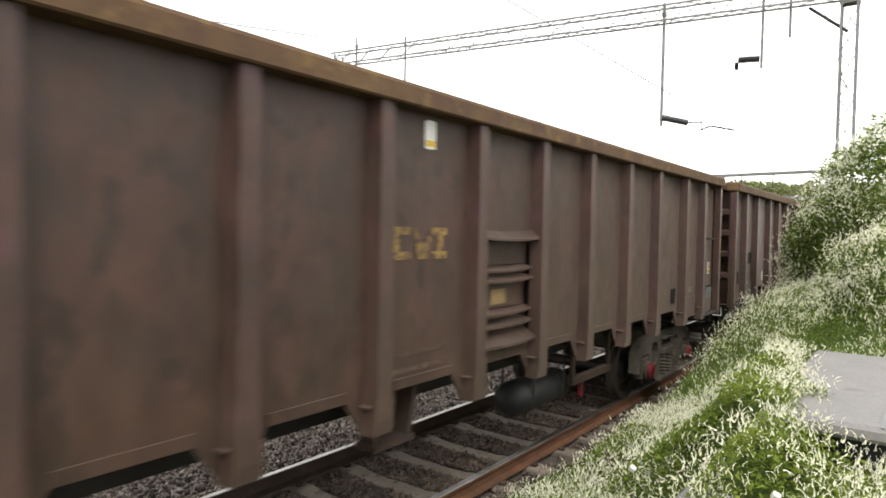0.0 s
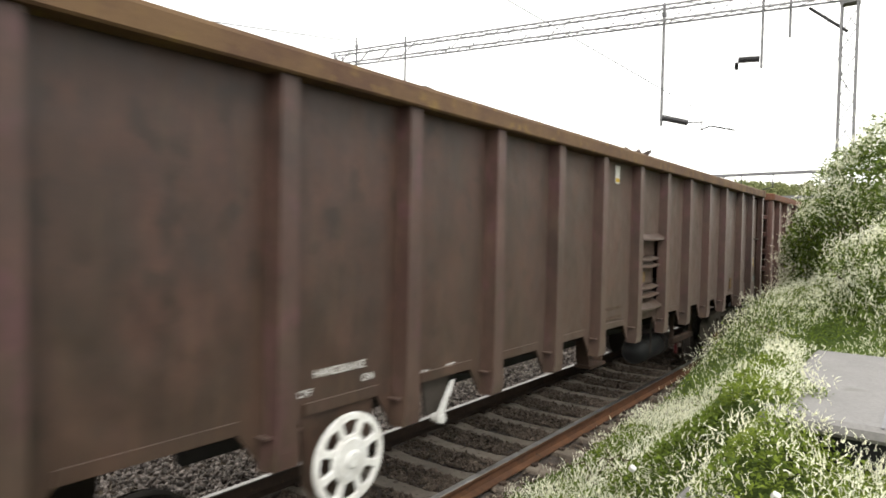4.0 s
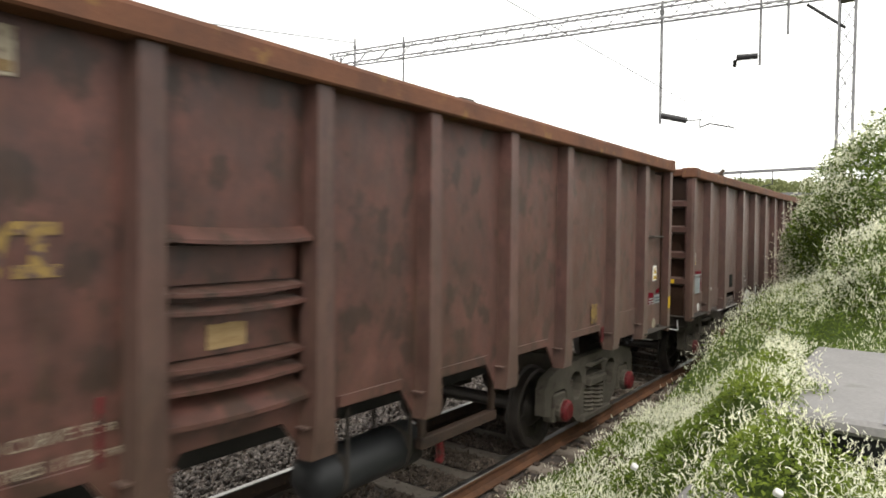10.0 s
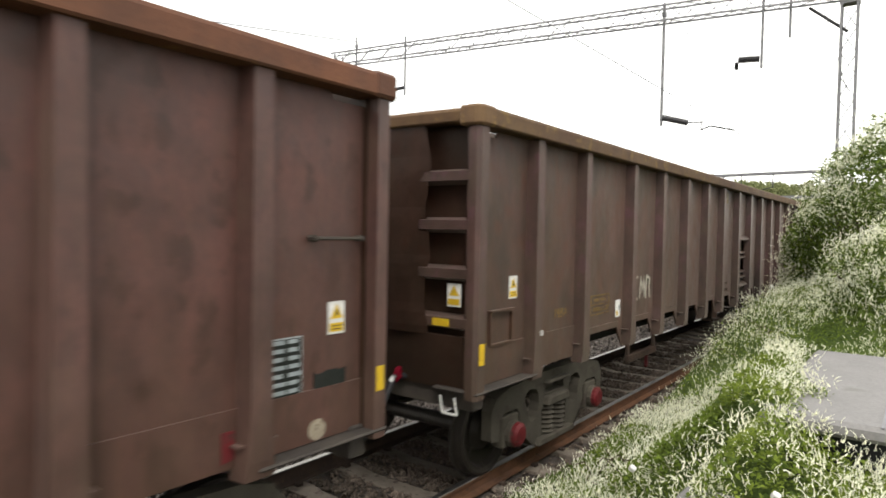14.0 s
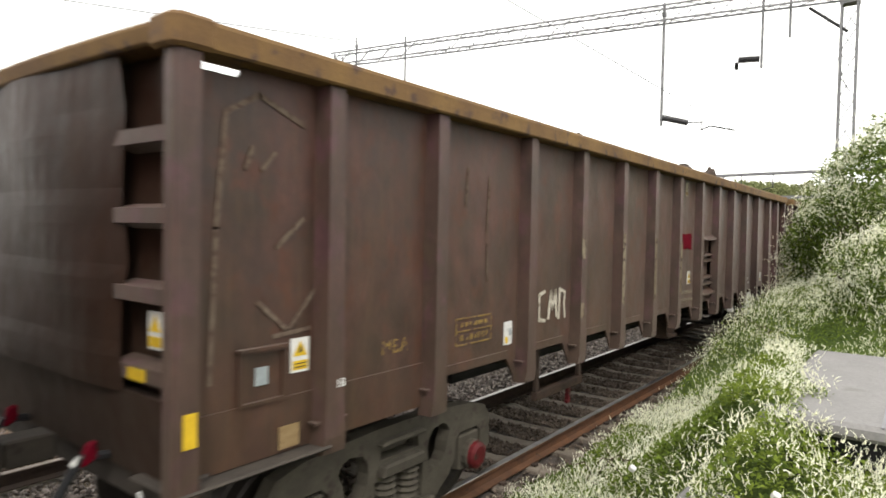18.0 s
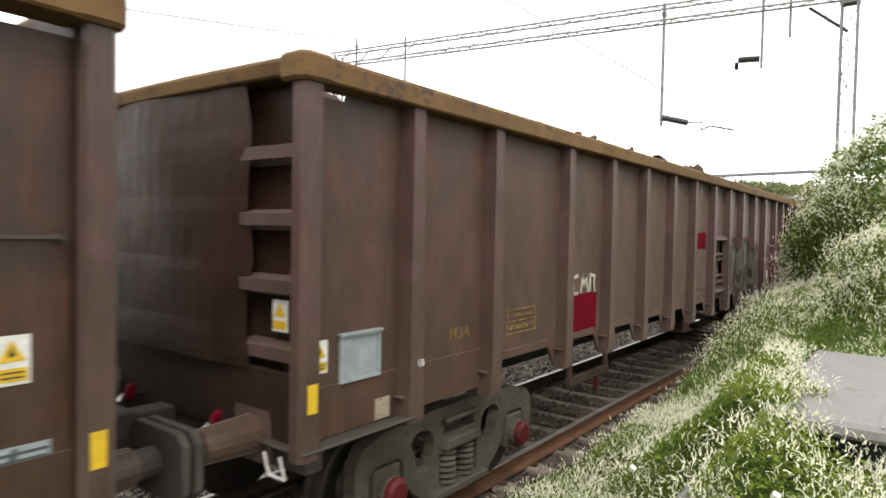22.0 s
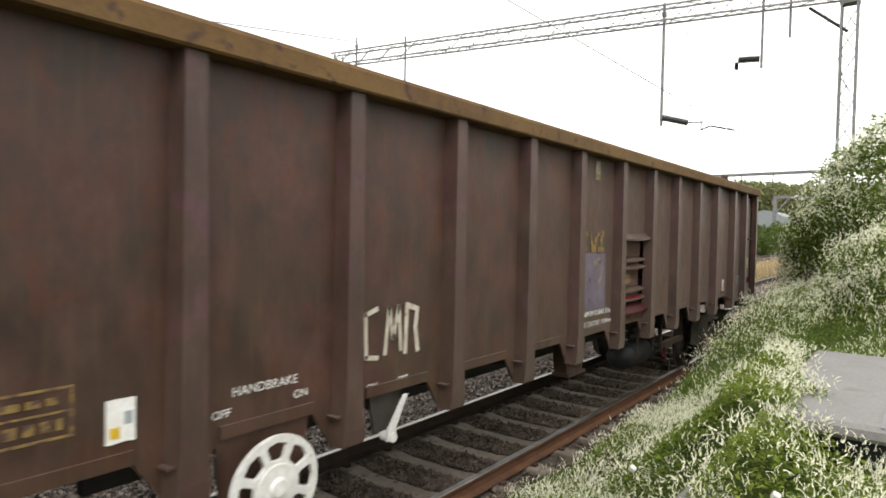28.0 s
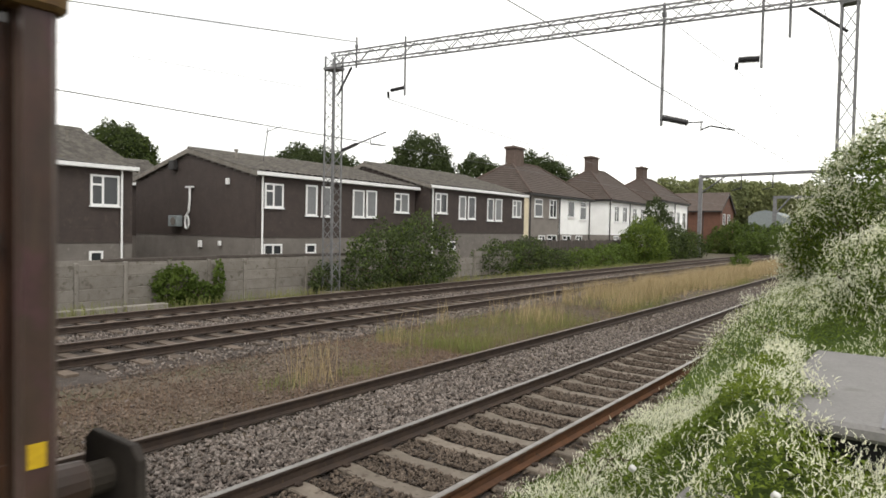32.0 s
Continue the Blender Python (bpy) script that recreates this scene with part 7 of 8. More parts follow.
def window(parent, x, y0, y1, z0, z1, split=0.5, top=0.0, net=0.0, out=1, axis="x"):
    """A white framed window in a wall that faces +x: frame, mullion, sill, panes, a net curtain behind."""
    t = 0.095
    def bx(bm, a, b, c, d, e, f):
        if axis == "x":
            box(bm, a, b, c, d, e, f)
        else:
            box(bm, c, d, a, b, e, f)
    bm = bmesh.new()
    for a in ((y0, y1, z0, z0 + t), (y0, y1, z1 - t, z1), (y0, y0 + t, z0 + t, z1 - t), (y1 - t, y1, z0 + t, z1 - t)):
        bx(bm, x, x + 0.07 * out, *a)
    ym = y0 + (y1 - y0) * split
    if split:
        bx(bm, x, x + 0.075 * out, ym - t / 2, ym + t / 2, z0 + t, z1 - t)
    if top:
        zt = z1 - (z1 - z0) * top
        bx(bm, x, x + 0.072 * out, *((y0 + t, ym - t / 2) if split else (y0 + t, y1 - t)), zt - t / 2, zt + t / 2)
    win = part("window", bm, UPVC, parent, "white framed window")
    bm = bmesh.new()
    bx(bm, x - 0.02 * out, x + 0.12 * out, y0 - 0.05, y1 + 0.05, z0 - 0.06, z0)
    part("sill", bm, UPVC, win)
    for a, b in (((y0 + t, ym - t / 2), (ym + t / 2, y1 - t)) if split else ((y0 + t, y1 - t),)):
        bm = bmesh.new()
        bx(bm, x + 0.025 * out, x + 0.035 * out, a, b, z0 + t, z1 - t)
        part("pane", bm, NET if RNG.random_sample() < net else PANE, win)


def tile_roof(parent, x_eave, z_eave, x_ridge, z_ridge, y0, y1, material=TILE, roll=0.40, course=0.40):
    """A slope of interlocking tiles: rolls down the slope, small steps at each course."""
    L = math.hypot(x_ridge - x_eave, z_ridge - z_eave)
    ny, nc = max(8, int((y1 - y0) / roll) * 8), max(3, int(L / course))
    nx, nz = -(z_ridge - z_eave) / L * (1 if x_ridge > x_eave else -1), abs(x_ridge - x_eave) / L
    rows = []
    for c in range(nc):
        for e in (0, 1):
            s = (c + e) / nc
            lift = 0.045 * (1 - e) + 0.012
            rows.append((s, lift))
    ys = np.linspace(y0, y1, ny + 1)
    wave = 0.07 * np.sqrt(np.abs(np.sin(math.pi * np.arange(ny + 1) / 8)))
    v = []
    for s, lift in rows:
        x, z = x_eave + (x_ridge - x_eave) * s, z_eave + (z_ridge - z_eave) * s
        v.append(np.stack([x + nx * (lift + wave), ys, z + nz * (lift + wave)], 1))
    v = np.concatenate(v)
    n = ny + 1
    f = [(r * n + i, r * n + i + 1, (r + 1) * n + i + 1, (r + 1) * n + i) for r in range(len(rows) - 1) for i in range(ny)]
    ob = new("roof_tiles", soup("roof_tiles", v, f, material))
    ob.parent = parent
    return ob


def council_house(x, y0, y1, depth, eave, ridge, wins, lower, split_z=1.82, label="", vents=(), pipe=None):
    """A terrace block with dark cladding over grey render and a low tiled gable roof along the line."""
    h = thing("terrace_house", label, "house", group="terrace beyond the line")
    xr, xb = x - depth / 2, x - depth
    bm = bmesh.new()
    prism(bm, [(x, -0.4), (x, eave), (xr, ridge), (xb, eave), (xb, -0.4)], y0, y1, "y")
    part("wall", bm, RENDER, h)
    # lapped cladding on the rail side and the near gable
    bm = bmesh.new()
    z = split_z
    while z < eave - 0.12:
        prism(bm, [(x + 0.004, z), (x + 0.034, z), (x + 0.020, min(z + 0.17, eave - 0.1)), (x + 0.004, min(z + 0.17, eave - 0.1))], y0, y1, "y")
        z += 0.17
    part("cladding", bm, CLAD, h, "dark brown lapped cladding")
    bm = bmesh.new()
    z = split_z
    while z < ridge - 0.25:
        z1 = z + 0.17
        s = min(1.0, max(0.0, (ridge - 0.12 - z1) / max(0.01, ridge - eave)))
        xa, xc = (x + 0.03, xb) if z1 < eave - 0.1 else (xr + (x - xr) * s, xr - (xr - xb) * s)
        va = [bm.verts.new(q) for q in ((xa, y0 - 0.034, z), (xc, y0 - 0.034, z), (xc, y0 - 0.020, z1), (xa, y0 - 0.020, z1), (xa, y0 - 0.003, z), (xc, y0 - 0.003, z))]
        bm.faces.new(va[:4])
        bm.faces.new((va[0], va[4], va[5], va[1]))
        z = z1
    part("cladding", bm, CLAD, h, "dark brown lapped cladding")
    sl = (ridge - eave) / (depth / 2)
    for s in (1, -1):
        xe = xr + s * (depth / 2 + 0.35)
        tile_roof(h, xe, eave - 0.35 * sl + 0.12, xr, ridge + 0.12, y0 - 0.15, y1 + 0.15)
        for yy in (y0 - 0.2, y1 + 0.12):
            bm = bmesh.new()
            prism(bm, [(xe, eave - 0.35 * sl - 0.12), (xe, eave - 0.35 * sl + 0.13), (xr, ridge + 0.13), (xr, ridge - 0.12)], yy, yy + 0.08, "y")
            part("bargeboard", bm, CONCRETEWALL, h, "pale bargeboard")
    bm = bmesh.new()
    box(bm, x + 0.02, x + 0.38, y0 - 0.18, y1 + 0.18, eave - 0.14, eave + 0.06)
    part("fascia", bm, UPVC, h, "white fascia and gutter", bevel=0.02)
    bm = bmesh.new()
    rod(bm, (xr, y0 - 0.15, ridge + 0.16), (xr, y1 + 0.15, ridge + 0.16), 0.11, 8)
    part("ridge_tiles", bm, TILE, h)
    for w_ in wins:
        window(h, x + 0.034, *w_)
    for w_ in lower:
        window(h, x + 0.005, *w_)
    for py in pipe or ():
        bm = bmesh.new()
        rod(bm, (x + 0.12, py, eave), (x + 0.12, py, -0.3), 0.055, 8)
        part("downpipe", bm, UPVC, h, "white downpipe")
    for vx, vy, vz in vents:
        bm = bmesh.new()
        rod(bm, (vx, vy, vz), (vx, vy, vz + 0.45), 0.07, 8)
        rod(bm, (vx, vy, vz + 0.4), (vx, vy, vz + 0.5), 0.11, 8)
        part("roof_vent", bm, CONCRETEWALL, h)
    return h


h1 = council_house(-31, 2.0, 15.9, 11.5, 5.0, 7.2, [(13.9, 15.24, 3.12, 4.58, 0.42, 0.32, 0.6), (9.6, 11.0, 3.12, 4.58, 0.42, 0.32, 0.6)], [(13.87, 14.5, 0.1, 1.0, 0)], 1.38,
                   "dark clad terrace house with white window frames", ((-33.6, 14.0, 6.3),), (15.34,))
h2 = council_house(-28, 20.9, 34.0, 12.2, 5.12, 6.58, [(21.42, 22.65, 3.32, 4.62, 0.46, 0.32, 0.1), (24.25, 25.09, 2.97, 4.71, 0, 0, 0.9), (25.44, 26.19, 2.95, 4.71, 0, 0, 0.9),
                   (27.97, 28.96, 2.98, 4.66, 0, 0, 0.7), (29.16, 30.09, 3.0, 4.7, 0, 0, 0.7), (31.83, 33.28, 3.40, 4.70, 0.42, 0.32, 0.7)],
                   [(21.4, 22.62, 0.75, 1.37, 0.5), (24.3, 25.06, 0.8, 1.36, 0)], 1.72, "dark clad terrace house with a long tiled roof", ((-31.0, 21.8, 6.1),), (21.25,))
h3 = council_house(-27, 34.3, 47.3, 12.0, 5.3, 7.0, [(34.95, 36.31, 3.46, 4.87, 0.42, 0.32, 0.5), (37.76, 38.62, 3.13, 4.80, 0, 0, 0.5), (38.91, 39.88, 3.15, 4.82, 0, 0, 0.5),
                   (41.52, 42.41, 3.09, 4.82, 0, 0, 0.1), (42.66, 43.67, 3.1, 4.84, 0, 0, 0.1), (45.34, 46.71, 3.47, 4.87, 0.42, 0.32, 0.6)], [(36.5, 37.4, 0.9, 1.5, 0)], 2.1,
                   "dark clad terrace house at the end of its row", (), (34.6,))

h4 = council_house(-44, 8.0, 26.0, 9.0, 5.1, 7.0, [], [], 1.5, "dark clad house in the row behind")

# fittings on the gable of the middle house
ac = thing("air_conditioner", "pale boxed outdoor unit on a clad gable", "air conditioner")
bm = bmesh.new()
box(bm, -35.7, -34.75, 20.45, 20.82, 2.2, 2.85)
part("casing", bm, GREYPLATE, ac, bevel=0.03)
bm = bmesh.new()
lathe(bm, [(20.44, 0.0), (20.44, 0.24), (20.42, 0.24), (20.42, 0.0)], "y", 16, (-35.15, 0, 2.5))
part("fan_grille", bm, RENDER, ac)
bm = bmesh.new()
pts = [Vector((-33.9, 20.75, 4.5)), Vector((-33.85, 20.72, 3.8)), Vector((-33.95, 20.72, 3.1)), Vector((-34.3, 20.72, 2.75))]
for a, b in zip(pts, pts[1:]):
    rod(bm, a, b, 0.07, 8)
for i in range(14):
    a, b = 2 * math.pi * i / 14, 2 * math.pi * (i + 1) / 14
    rod(bm, (-34.1 + 0.2 * math.cos(a), 20.7, 2.45 + 0.36 * math.sin(a)), (-34.1 + 0.2 * math.cos(b), 20.7, 2.45 + 0.36 * math.sin(b)), 0.06, 6)
box(bm, -34.25, -33.6, 20.66, 20.84, 4.45, 4.55)
part("hose", bm, UPVC, ac, "looped white hose")
for x, z, s in ((-35.6, 5.55, 0.55), (-30.3, 4.55, 0.26), (-31.0, 1.2, 0.2), (-32.9, 1.05, 0.3)):
    bm = bmesh.new()
    box(bm, x - s / 2, x + s / 2, 20.55 if s > 0.5 else 20.72, 20.85, z, z + s * (1.0 if s > 0.5 else 1.3))
    solid("wall_box", bm, GUTTER if s > 0.5 else UPVC, "small box fixed to a clad gable", "wall box", bevel=0.02)
bm = bmesh.new()
rod(bm, (-31.5, 24, 6.0), (-31.3, 24.2, 8.2), 0.025, 6)
rod(bm, (-31.6, 24.2, 7.9), (-30.4, 24.6, 8.3), 0.02, 6)
solid("roof_aerial", bm, DARKSTEEL, "thin aerial on a tiled roof", "aerial")


def semi(y0, yc, y1, xf, depth, eave, ridge, walls, wins, label, cream=False):
    """A pair of houses under one hipped roof with a chimney stack."""
    h = thing("semi_detached_house", label, "house", group="hipped houses beyond the line")
    xb, xr = xf - depth, xf - depth / 2
    for a, b, m_ in ((y0, yc, walls[0]), (yc, y1, walls[1])):
        bm = bmesh.new()
        box(bm, xb, xf, a, b, 2.1, eave)
        part("upper_wall", bm, m_, h)
        bm = bmesh.new()
        box(bm, xb, xf - 0.01, a, b, -0.4, 2.1)
        part("lower_wall", bm, BEIGE, h)
    o = 0.4
    r0, r1 = y0 + depth * 0.46, y1 - depth * 0.46
    c = [(xf + o, y0 - o, eave), (xf + o, y1 + o, eave), (xb - o, y1 + o, eave), (xb - o, y0 - o, eave), (xr, r0, ridge), (xr, r1, ridge)]
    for f in ((0, 1, 5, 4), (2, 3, 4, 5), (3, 0, 4), (1, 2, 5)):
        bm = bmesh.new()
        q = [Vector(c[i]) for i in f]
        n_ = 16
        nrm = (q[1] - q[0]).cross(q[2] - q[0]).normalized()
        nrm = nrm if nrm.z > 0 else -nrm
        e0, e1 = q[0], q[1]
        t0, t1 = (q[3], q[2]) if len(q) == 4 else (q[2], q[2])
        prev = None
        for i in range(n_):
            s0, s1 = i / n_, (i + 1) / n_
            a, b = e0.lerp(t0, s0) + nrm * 0.05, e1.lerp(t1, s0) + nrm * 0.05
            d, e = e0.lerp(t0, s1) + nrm * 0.012, e1.lerp(t1, s1) + nrm * 0.012
            bm.faces.new([bm.verts.new(v) for v in ((a, b, e, d) if (e - d).length > 1e-4 else (a, b, d))])
            if i:
                bm.faces.new([bm.verts.new(v) for v in (prev[0], prev[1], b, a)])
            prev = (d, e)
        part("roof_slope", bm, TILERED, h)
    bm = bmesh.new()
    for i, j in ((0, 4), (1, 5), (2, 5), (3, 4), (4, 5)):
        rod(bm, Vector(c[i]) + Vector((0, 0, 0.06)), Vector(c[j]) + Vector((0, 0, 0.06)), 0.10, 6)
    part("hip_tiles", bm, BRICK, h)
    bm = bmesh.new()
    box(bm, xb - o, xf + o, y0 - o, y1 + o, eave - 0.18, eave - 0.02)
    part("soffit", bm, GUTTER, h)
    bm = bmesh.new()
    for py in (y0 + 0.15, yc, y1 - 0.15):
        rod(bm, (xf + 0.1, py, eave), (xf + 0.1, py, -0.3), 0.06, 6)
        part("downpipe", bm, GUTTER, h)
        bm = bmesh.new()
    bm.free()
    bm = bmesh.new()
    box(bm, xr - 0.5, xr + 0.5, r0 - 0.3, r0 + 1.5, ridge - 1.2, ridge + 1.55)
    ch = part("chimney", bm, BRICK, h)
    bm = bmesh.new()
    box(bm, xr - 0.62, xr + 0.62, r0 - 0.42, r0 + 1.62, ridge + 1.30, ridge + 1.5)
    part("chimney_cap", bm, BRICK, ch, bevel=0.03)
    for i in range(2):
        bm = bmesh.new()
        rod(bm, (xr, r0 + 0.25 + 0.5 * i, ridge + 1.5), (xr, r0 + 0.25 + 0.5 * i, ridge + 1.68), 0.14, 8, 0.12)
        part("chimney_pot", bm, BRICK, ch)
    for w_ in wins:
        window(h, xf + 0.003, *w_)
    return h


W4 = lambda y, a, b: (y, y + 1.35, a, b, 0.5, 0.3, 0.15)
sA = semi(49.9, 55.8, 62.8, -28, 8.4, 5.75, 9.0, (BEIGE, PALERENDER), [(50.9, 52.4, 3.67, 5.3, 0, 0.3), (53.8, 55.2, 3.65, 5.35, 0.5, 0.3), (57.6, 59.1, 3.8, 5.43, 0, 0), (60.4, 61.9, 3.6, 5.5, 0, 0.3),
          (51.8, 53.0, 0.9, 2.0, 0.5, 0.3), (53.4, 55.3, 0.7, 2.05, 0.5, 0.3), (56.6, 58.4, 0.7, 2.0, 0.5, 0.3), (59.6, 61.0, 0.7, 2.0, 0.5, 0.3)], "hipped house pair, one half grey, one half white")
sB = semi(68.0, 74.2, 80.4, -28, 8.4, 6.05, 9.9, (PALERENDER, PALERENDER), [W4(69.5, 3.6, 5.4), W4(72.0, 3.6, 5.4), W4(75.2, 3.6, 5.4), W4(77.8, 3.6, 5.4), W4(69.5, 0.7, 2.0), W4(75.2, 0.7, 2.0)], "white rendered hipped house pair with a brown chimney")
sC = semi(85.2, 91.4, 97.6, -28, 8.4, 6.8, 10.2, (PALERENDER, PALERENDER), [W4(86.5, 3.6, 5.5), W4(89.2, 3.6, 5.5), W4(92.4, 3.6, 5.5), W4(95.2, 3.6, 5.5)], "white rendered hipped house pair further off")
bm = bmesh.new()
box(bm, -28.2, -27.98, 48.0, 49.88, 1.8, 5.6)
solid("cream_porch_wall", bm, CREAMWALL, "narrow cream rendered wall between two houses", "wall")

brickhouse = thing("brick_house", "red brick house with a gabled brown roof", "house")
XG = -27.75
bm = bmesh.new()
prism(bm, [(116, -0.4), (125.4, -0.4), (125.4, 6.6), (120.7, 9.6), (116, 6.6)], -43, XG)
part("wall", bm, BRICKRED, brickhouse)
for a, b in (((115.5, 6.35), (120.7, 9.72)), ((125.9, 6.35), (120.7, 9.72))):
    bm = bmesh.new()
    prism(bm, [a, b, (b[0], b[1] + 0.22), (a[0], a[1] + 0.2)], -43.4, XG + 0.35)
    part("roof_slope", bm, TILERED, brickhouse)
    bm = bmesh.new()
    prism(bm, [(a[0], a[1] - 0.3), (b[0], b[1] - 0.3), b, a], XG + 0.2, XG + 0.34)
    part("barge_board", bm, GUTTER, brickhouse)
for y in (117.6, 120.9):
    window(brickhouse, XG + 0.003, y, y + 1.7, 4.1, 6.0, 0.5, 0.3, 0.1)
for x in (-33.5, -30.6):
    bm = bmesh.new()
    box(bm, x, x + 0.12, 115.9, 115.98, -0.3, 6.4)
    part("downpipe", bm, GUTTER, brickhouse)
bm = bmesh.new()
box(bm, -43.3, XG + 0.1, 115.36, 115.5, 6.28, 6.42)
part("gutter", bm, GUTTER, brickhouse)

# ---- garden walls ----
fence = thing("concrete_fence", "grey concrete post and panel garden wall", "garden wall")
X = -19.7
bm = bmesh.new()
box(bm, X - 0.06, X + 0.06, -0.06, 0.06, -0.45, 1.14)
POST = mesh_of("fence_post", bm, CONCRETEWALL, 0.012)
bm = bmesh.new()
box(bm, X - 0.025, X + 0.025, 0.065, 1.385, 0, 0.335)
BOARD = mesh_of("fence_board", bm, CONCRETEWALL, 0.008)
for i in range(15):
    y = 1.2 + 1.45 * i
    share("fence_post", POST, fence, pose(0, y, random.uniform(-0.03, 0.02)))
    if y < 20:
        for j in range(4):
            share("fence_board", BOARD, fence, pose(random.uniform(-0.01, 0.01), y, -0.36 + 0.36 * j, 0, 0, 0))
bm = bmesh.new()
prism(bm, [(9.3, 1.12), (13.3, 1.10), (13.3, 1.24), (9.3, 1.22)], X - 0.35, X - 0.25)
prism(bm, [(13.3, 1.14), (20, 1.12), (20, 1.24), (13.3, 1.26)], X - 0.36, X - 0.26)
solid("timber_rail", bm, WOOD, "weathered timber along the top of a garden wall", "timber", bevel=0.02)
bm = bmesh.new()
box(bm, X - 2.6, X - 2.5, 0, 22, -0.4, 1.05)
solid("rear_wall", bm, CONCRETEWALL, "plain grey garden wall behind the fence", "garden wall")
bm = bmesh.new()
for y0 in (6.6, 8.0, 9.4):
    box(bm, -18.9, -18.6, y0, y0 + 1.3, -0.33, -0.12)
solid("cable_trough", bm, CONCRETEWALL, "row of pale concrete cable trough lids", "cable trough", bevel=0.02)
fence2 = thing("concrete_fence", "broken grey concrete garden wall behind shrubs", "garden wall")
for i in range(5):
    y = 27.5 + 1.6 * i
    share("fence_post", POST, fence2, pose(-1.0, y, 0.1))
    for j in range(3 if i % 2 else 4):
        share("fence_board", BOARD, fence2, pose(-1.0, y, -0.3 + 0.36 * j, 0, 0, 0))
bm = bmesh.new()
box(bm, -22.06, -22.0, 0, 0.38, -0.3, 1.65)
SLAT = mesh_of("fence_board", bm, WOOD, 0.006)
f3 = thing("board_fence", "weathered close-boarded garden fence", "fence")
for i in range(60):
    share("fence_board", SLAT, f3, pose(0, 36 + 0.42 * i, 0.05 * ((i * 7) % 3)))

# ---- shrubs and trees beyond the line ----
plant("ivy", [(-19.4, 11.4, 0.35, 0.35, 0.75, 0.65), (-19.4, 12.2, 0.0, 0.3, 0.9, 0.4), (-19.4, 13.0, 0.4, 0.2, 0.18, 0.7)], 2200, 0.15, LEAF, "bright green creeper on a concrete garden wall", "creeper", False)
plant("shrub", [(-19.2, 21.6, 1.1, 1.5, 2.0, 1.4), (-19.6, 24.4, 1.3, 1.5, 1.9, 1.6), (-19.0, 19.8, 0.5, 1.1, 1.1, 0.9), (-19.0, 23.2, 0.4, 1.5, 2.2, 0.8)], 9000, 0.16, LEAFDARK, "dense dark green shrub at the foot of the gantry", "shrub", False, second=LEAF)
plant("shrub", [(-19.0, 17.6, 0.2, 0.6, 0.7, 0.7)], 1200, 0.14, LEAFDARK, "small dark shrub beside the gantry tower", "shrub", False)
plant("hedge", [(-20.8, 33.5, 0.5, 1.0, 2.4, 1.1), (-20.8, 37.0, 0.6, 1.0, 2.6, 1.2), (-20.6, 40.5, 0.2, 1.0, 2.6, 0.9)], 7000, 0.17, LEAFDARK, "trailing dark ivy hedge over a garden wall", "hedge", False, second=LEAF)
plant("hedge", [(-20.5, 44.5, 0.2, 1.0, 2.6, 0.9), (-20.5, 48.8, 0.3, 1.0, 2.8, 1.0), (-20.8, 53.0, 0.4, 1.0, 2.8, 1.1)], 5000, 0.20, LEAF, "rough green hedge below the houses", "hedge", False)
plant("shrub", [(-20.6, 57.5, 1.4, 1.6, 2.6, 2.0), (-20.8, 60.0, 1.5, 1.6, 2.2, 2.0), (-20.4, 59.0, 0.6, 1.7, 2.8, 1.2)], 9000, 0.22, LEAF, "green bush at the trackside", "shrub", False, second=LEAFBRIGHT)
plant("shrub", [(-22.0, 68.0, 2.6, 1.3, 1.6, 2.2), (-22.2, 66.4, 4.4, 1.2, 1.3, 1.6)], 3600, 0.24, LEAFDARK, "dark upright tree before a white house", "tree", True)
plant("shrub", [(-21.6, 66.5, 1.0, 1.6, 2.6, 1.6), (-21.6, 72.0, 1.2, 1.6, 3.0, 1.9), (-21.6, 77.0, 0.9, 1.6, 2.6, 1.6)], 7000, 0.25, LEAFDARK, "tangle of dark brambles below the houses", "shrub", False, second=LEAF)
plant("shrub", [(-10.1, 47.9, 0.40, 0.62, 0.7, 0.62)], 900, 0.15, LEAF, "small green bush between the tracks", "shrub", False)
plant("thicket", [(-23.9, 99, 0.9, 1.6, 2.6, 2.2), (-22.2, 100, 1.5, 2.2, 2.6, 2.5), (-19.8, 101, 1.6, 2.2, 2.6, 2.4), (-17.5, 92, 0.9, 2.4, 4, 1.9), (-16.4, 100, 1.4, 2.4, 5, 2.5), (-14.8, 110, 1.4, 2.4, 5, 2.5), (-13, 122, 1.6, 3.0, 6, 2.7)], 28000, 0.36, LEAF, "mid-green thicket along the distant line", "shrub", False, second=LEAFDARK)
plant("tree", [(-61.6, 30, 9.0, 2.7, 2.4, 2.6), (-59.8, 30.5, 8.4, 2.2, 2.2, 2.2), (-61.0, 30, 7.4, 3.0, 2.6, 2.0)], 24000, 0.26, LEAFDARK, "broad dark green tree behind the roofs", "tree", second=LEAF)
plant("tree", [(-50.6, 62.5, 10.8, 3.2, 3.2, 3.2), (-52.4, 61.6, 8.8, 2.8, 2.8, 2.6), (-48.9, 63.0, 9.0, 2.8, 2.8, 2.6)], 30000, 0.28, LEAFDARK, "round dark tree behind the terrace", "tree")
plant("tree", [(-44.6, 66, 9.3, 2.1, 2.4, 2.2), (-42.8, 68, 8.4, 1.8, 2.0, 1.8)], 13000, 0.28, LEAFDARK, "dark tree between two roofs", "tree")
plant("tree", [(-43, 78, 9.8, 3.2, 3.4, 3.0), (-41, 80, 9.0, 2.8, 3.0, 2.6)], 17000, 0.32, LEAFDARK, "green tree behind the hipped houses", "tree")
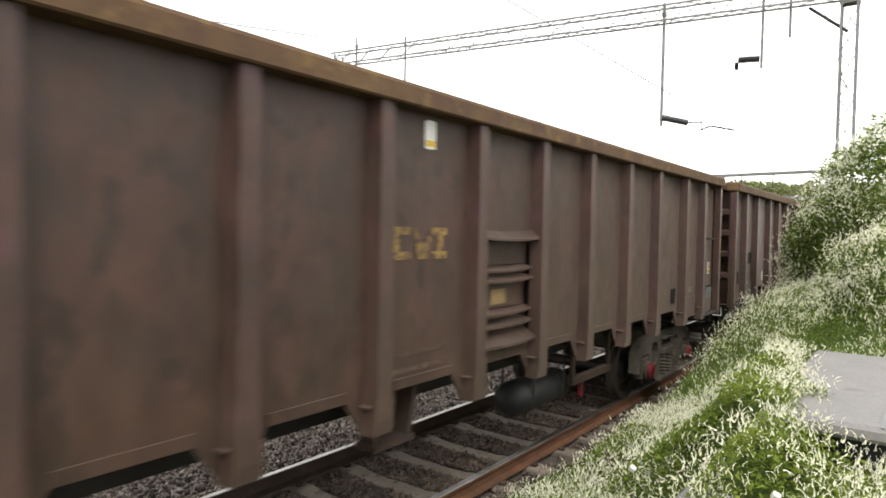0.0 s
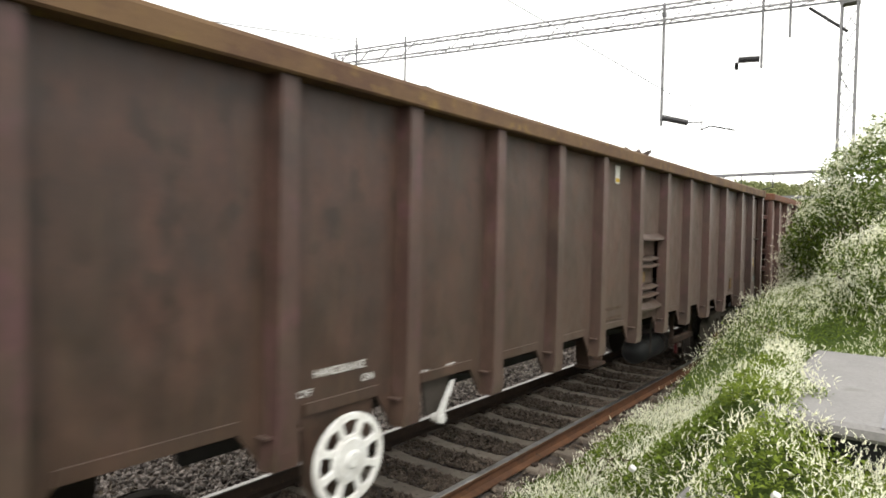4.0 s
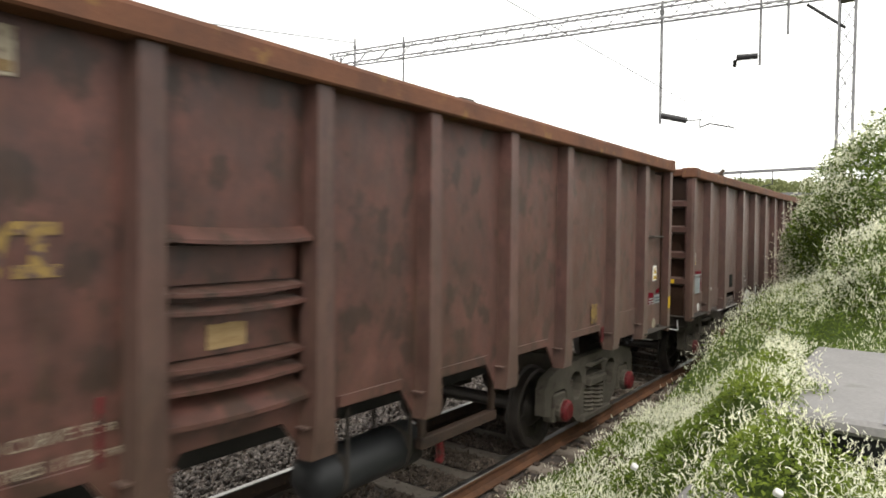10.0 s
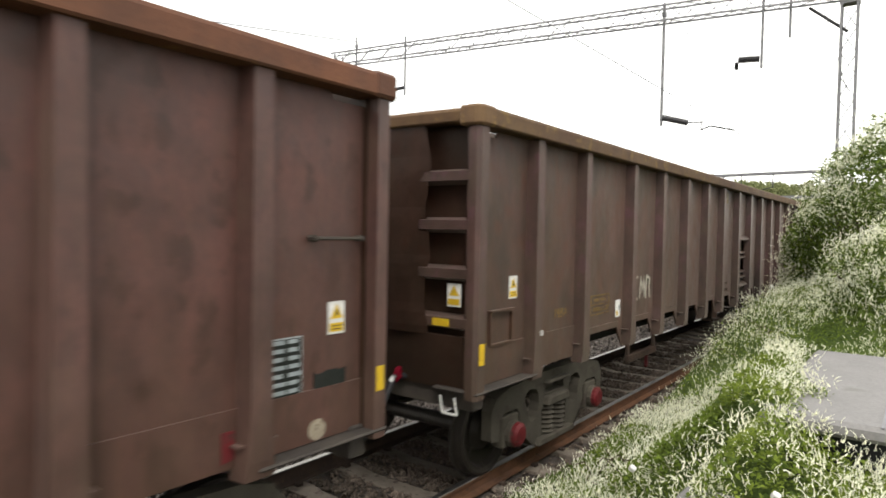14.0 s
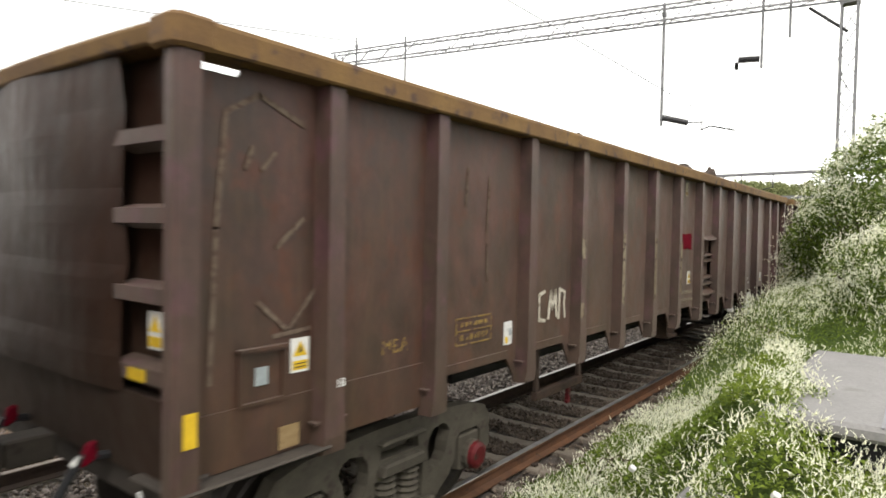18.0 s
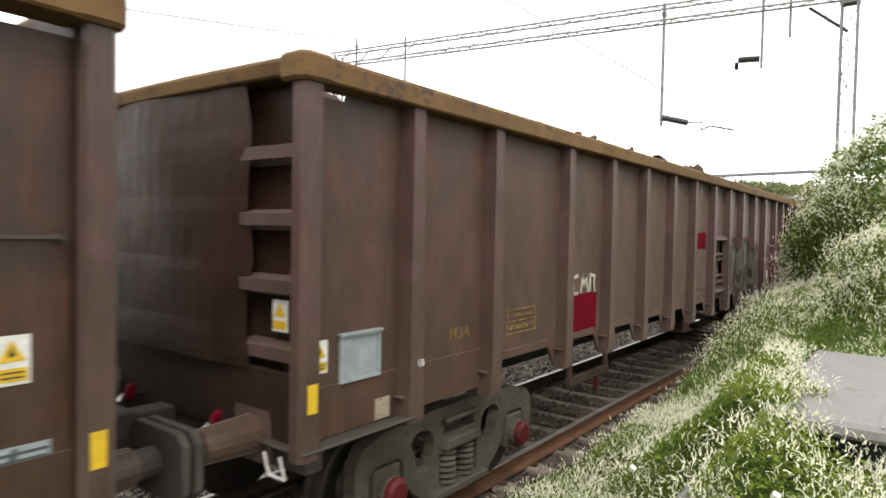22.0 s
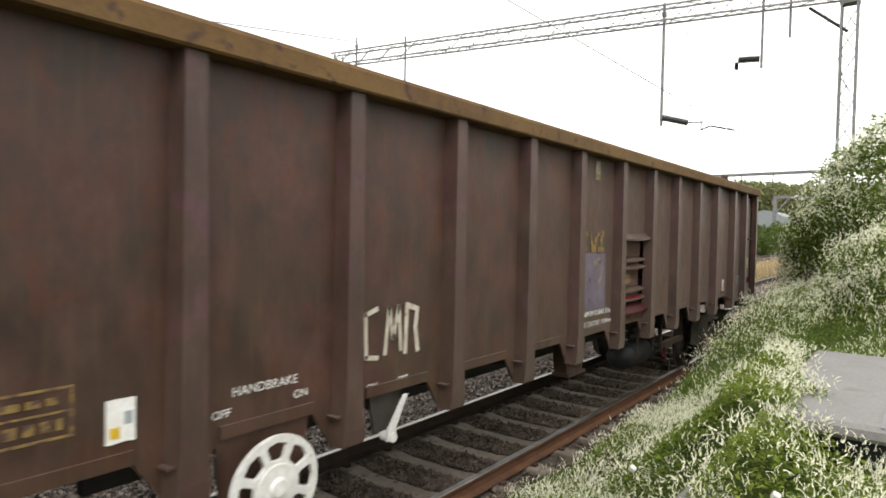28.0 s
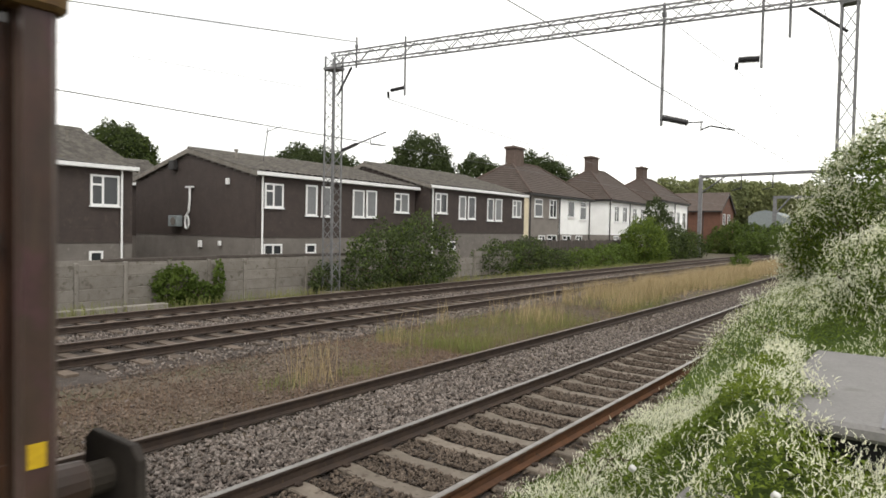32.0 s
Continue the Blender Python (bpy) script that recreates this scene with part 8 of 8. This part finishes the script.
plant("tree", [(-58, 50, 9.0, 4.0, 3.6, 2.6), (-53.5, 50.5, 8.6, 3.0, 3.0, 2.0)], 17000, 0.32, LEAFDARK, "green tree beyond the terrace roofs", "tree")
blobs = []
for i in range(26):
    a = i / 25
    blobs.append((-62 + 74 * a + RNG.uniform(-2, 2), 190 + 40 * a + RNG.uniform(-8, 8), 11.6 + RNG.uniform(-1.8, 1.2) + 1.0 * math.sin(a * 9) - 1.0 * (a < 0.2), 7, 7, 6.5))
woods = thing("distant_woods", "belt of green trees across the end of the line", "trees")
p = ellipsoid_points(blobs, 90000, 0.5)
# crowns wear the leaf colour with painted haze
foliage(woods, "crowns", p, RNG.uniform(0.5, 1.25, len(p)), LEAFHAZE)
bm = bmesh.new()
for b in blobs:
    rod(bm, (b[0], b[1], -0.3), (b[0], b[1], b[2]), 0.35, 6, 0.2)
tagged(part("trunks", bm, STALK, woods), kind="stuff")
bm = bmesh.new()
box(bm, -56, -49, 236, 245, -0.3, 20.6)
solid("tower_block", bm, RENDER, "pale flat-roofed block far behind trees", "building")
bm = bmesh.new()
prism(bm, [(-33.2, -0.3), (-26.4, -0.3), (-26.4, 7.2), (-27.6, 8.1), (-29.6, 8.4), (-31.8, 8.0), (-33.2, 7.0)], 165, 180, "y")
solid("pale_shed", bm, GREYPLATE, "pale grey lineside shed in the distance", "building")


# ---- movement of the train ----
KNOTS = (0, 1, 2, 3, 4.5, 6, 7, 8, 9, 10, 11, 12, 13, 14, 15.5, 17, 18, 19, 20, 21, 22, 23, 24, 25, 26.5, 28, 29, 30, 31, 32)
RUN = (0.214, 8.067, 15.743, 23.208, 33.998, 44.400, 51.146, 57.706, 64.066, 70.189, 76.090, 81.833, 87.374, 92.693, 100.214, 107.432, 111.975, 116.333, 120.471,
       124.359, 128.070, 131.726, 135.337, 138.844, 143.904, 148.861, 152.175, 155.492, 158.787, 161.976)


def spline(xs, ys):
    """A natural cubic spline through the points."""
    x, y = np.array(xs, float), np.array(ys, float)
    n, h = len(x), np.diff(x)
    a, b = np.eye(n), np.zeros(n)
    for i in range(1, n - 1):
        a[i, i - 1:i + 2] = h[i - 1], 2 * (h[i - 1] + h[i]), h[i]
        b[i] = 6 * ((y[i + 1] - y[i]) / h[i] - (y[i] - y[i - 1]) / h[i - 1])
    m = np.linalg.solve(a, b)

    def at(t):
        i = min(max(int(np.searchsorted(x, t)) - 1, 0), n - 2)
        u = (x[i + 1] - t) / h[i]
        w = 1 - u
        return u * y[i] + w * y[i + 1] + ((u ** 3 - u) * m[i] + (w ** 3 - w) * m[i + 1]) * h[i] ** 2 / 6
    return at


def motions():
    run = spline(KNOTS, RUN)
    times = [i * 0.5 for i in range(65)]
    for k, (w, load) in enumerate(zip(WAGONS, LOADS)):
        rows = [(t, Matrix.Translation((TRACK_X[0], -4.294 + PITCH * k - run(t), 0))) for t in times]
        walk(w, rows)
        walk(load, rows)
        # wheels roll while their wagon is in sight
        for bog in [o for o in w.children if o.name.startswith("bogie")]:
            for ws in [o for o in bog.children if o.name.startswith("wheelset")]:
                y0 = bog.location.y + ws.location.y - 4.294 + PITCH * k
                seen = [i / 10 for i in range(321) if -3 < y0 - run(i / 10) < 22]
                base, turn = ws.location.copy(), []
                for t in sorted({0.0, 32.0, *seen}):
                    tt = min(max(t, seen[0]), seen[-1]) if seen else 0
                    turn.append((t, pose(base.x, base.y, base.z, math.degrees(run(tt) / 0.418) % 360, 0, 0)))
                walk(ws, turn)


motions()
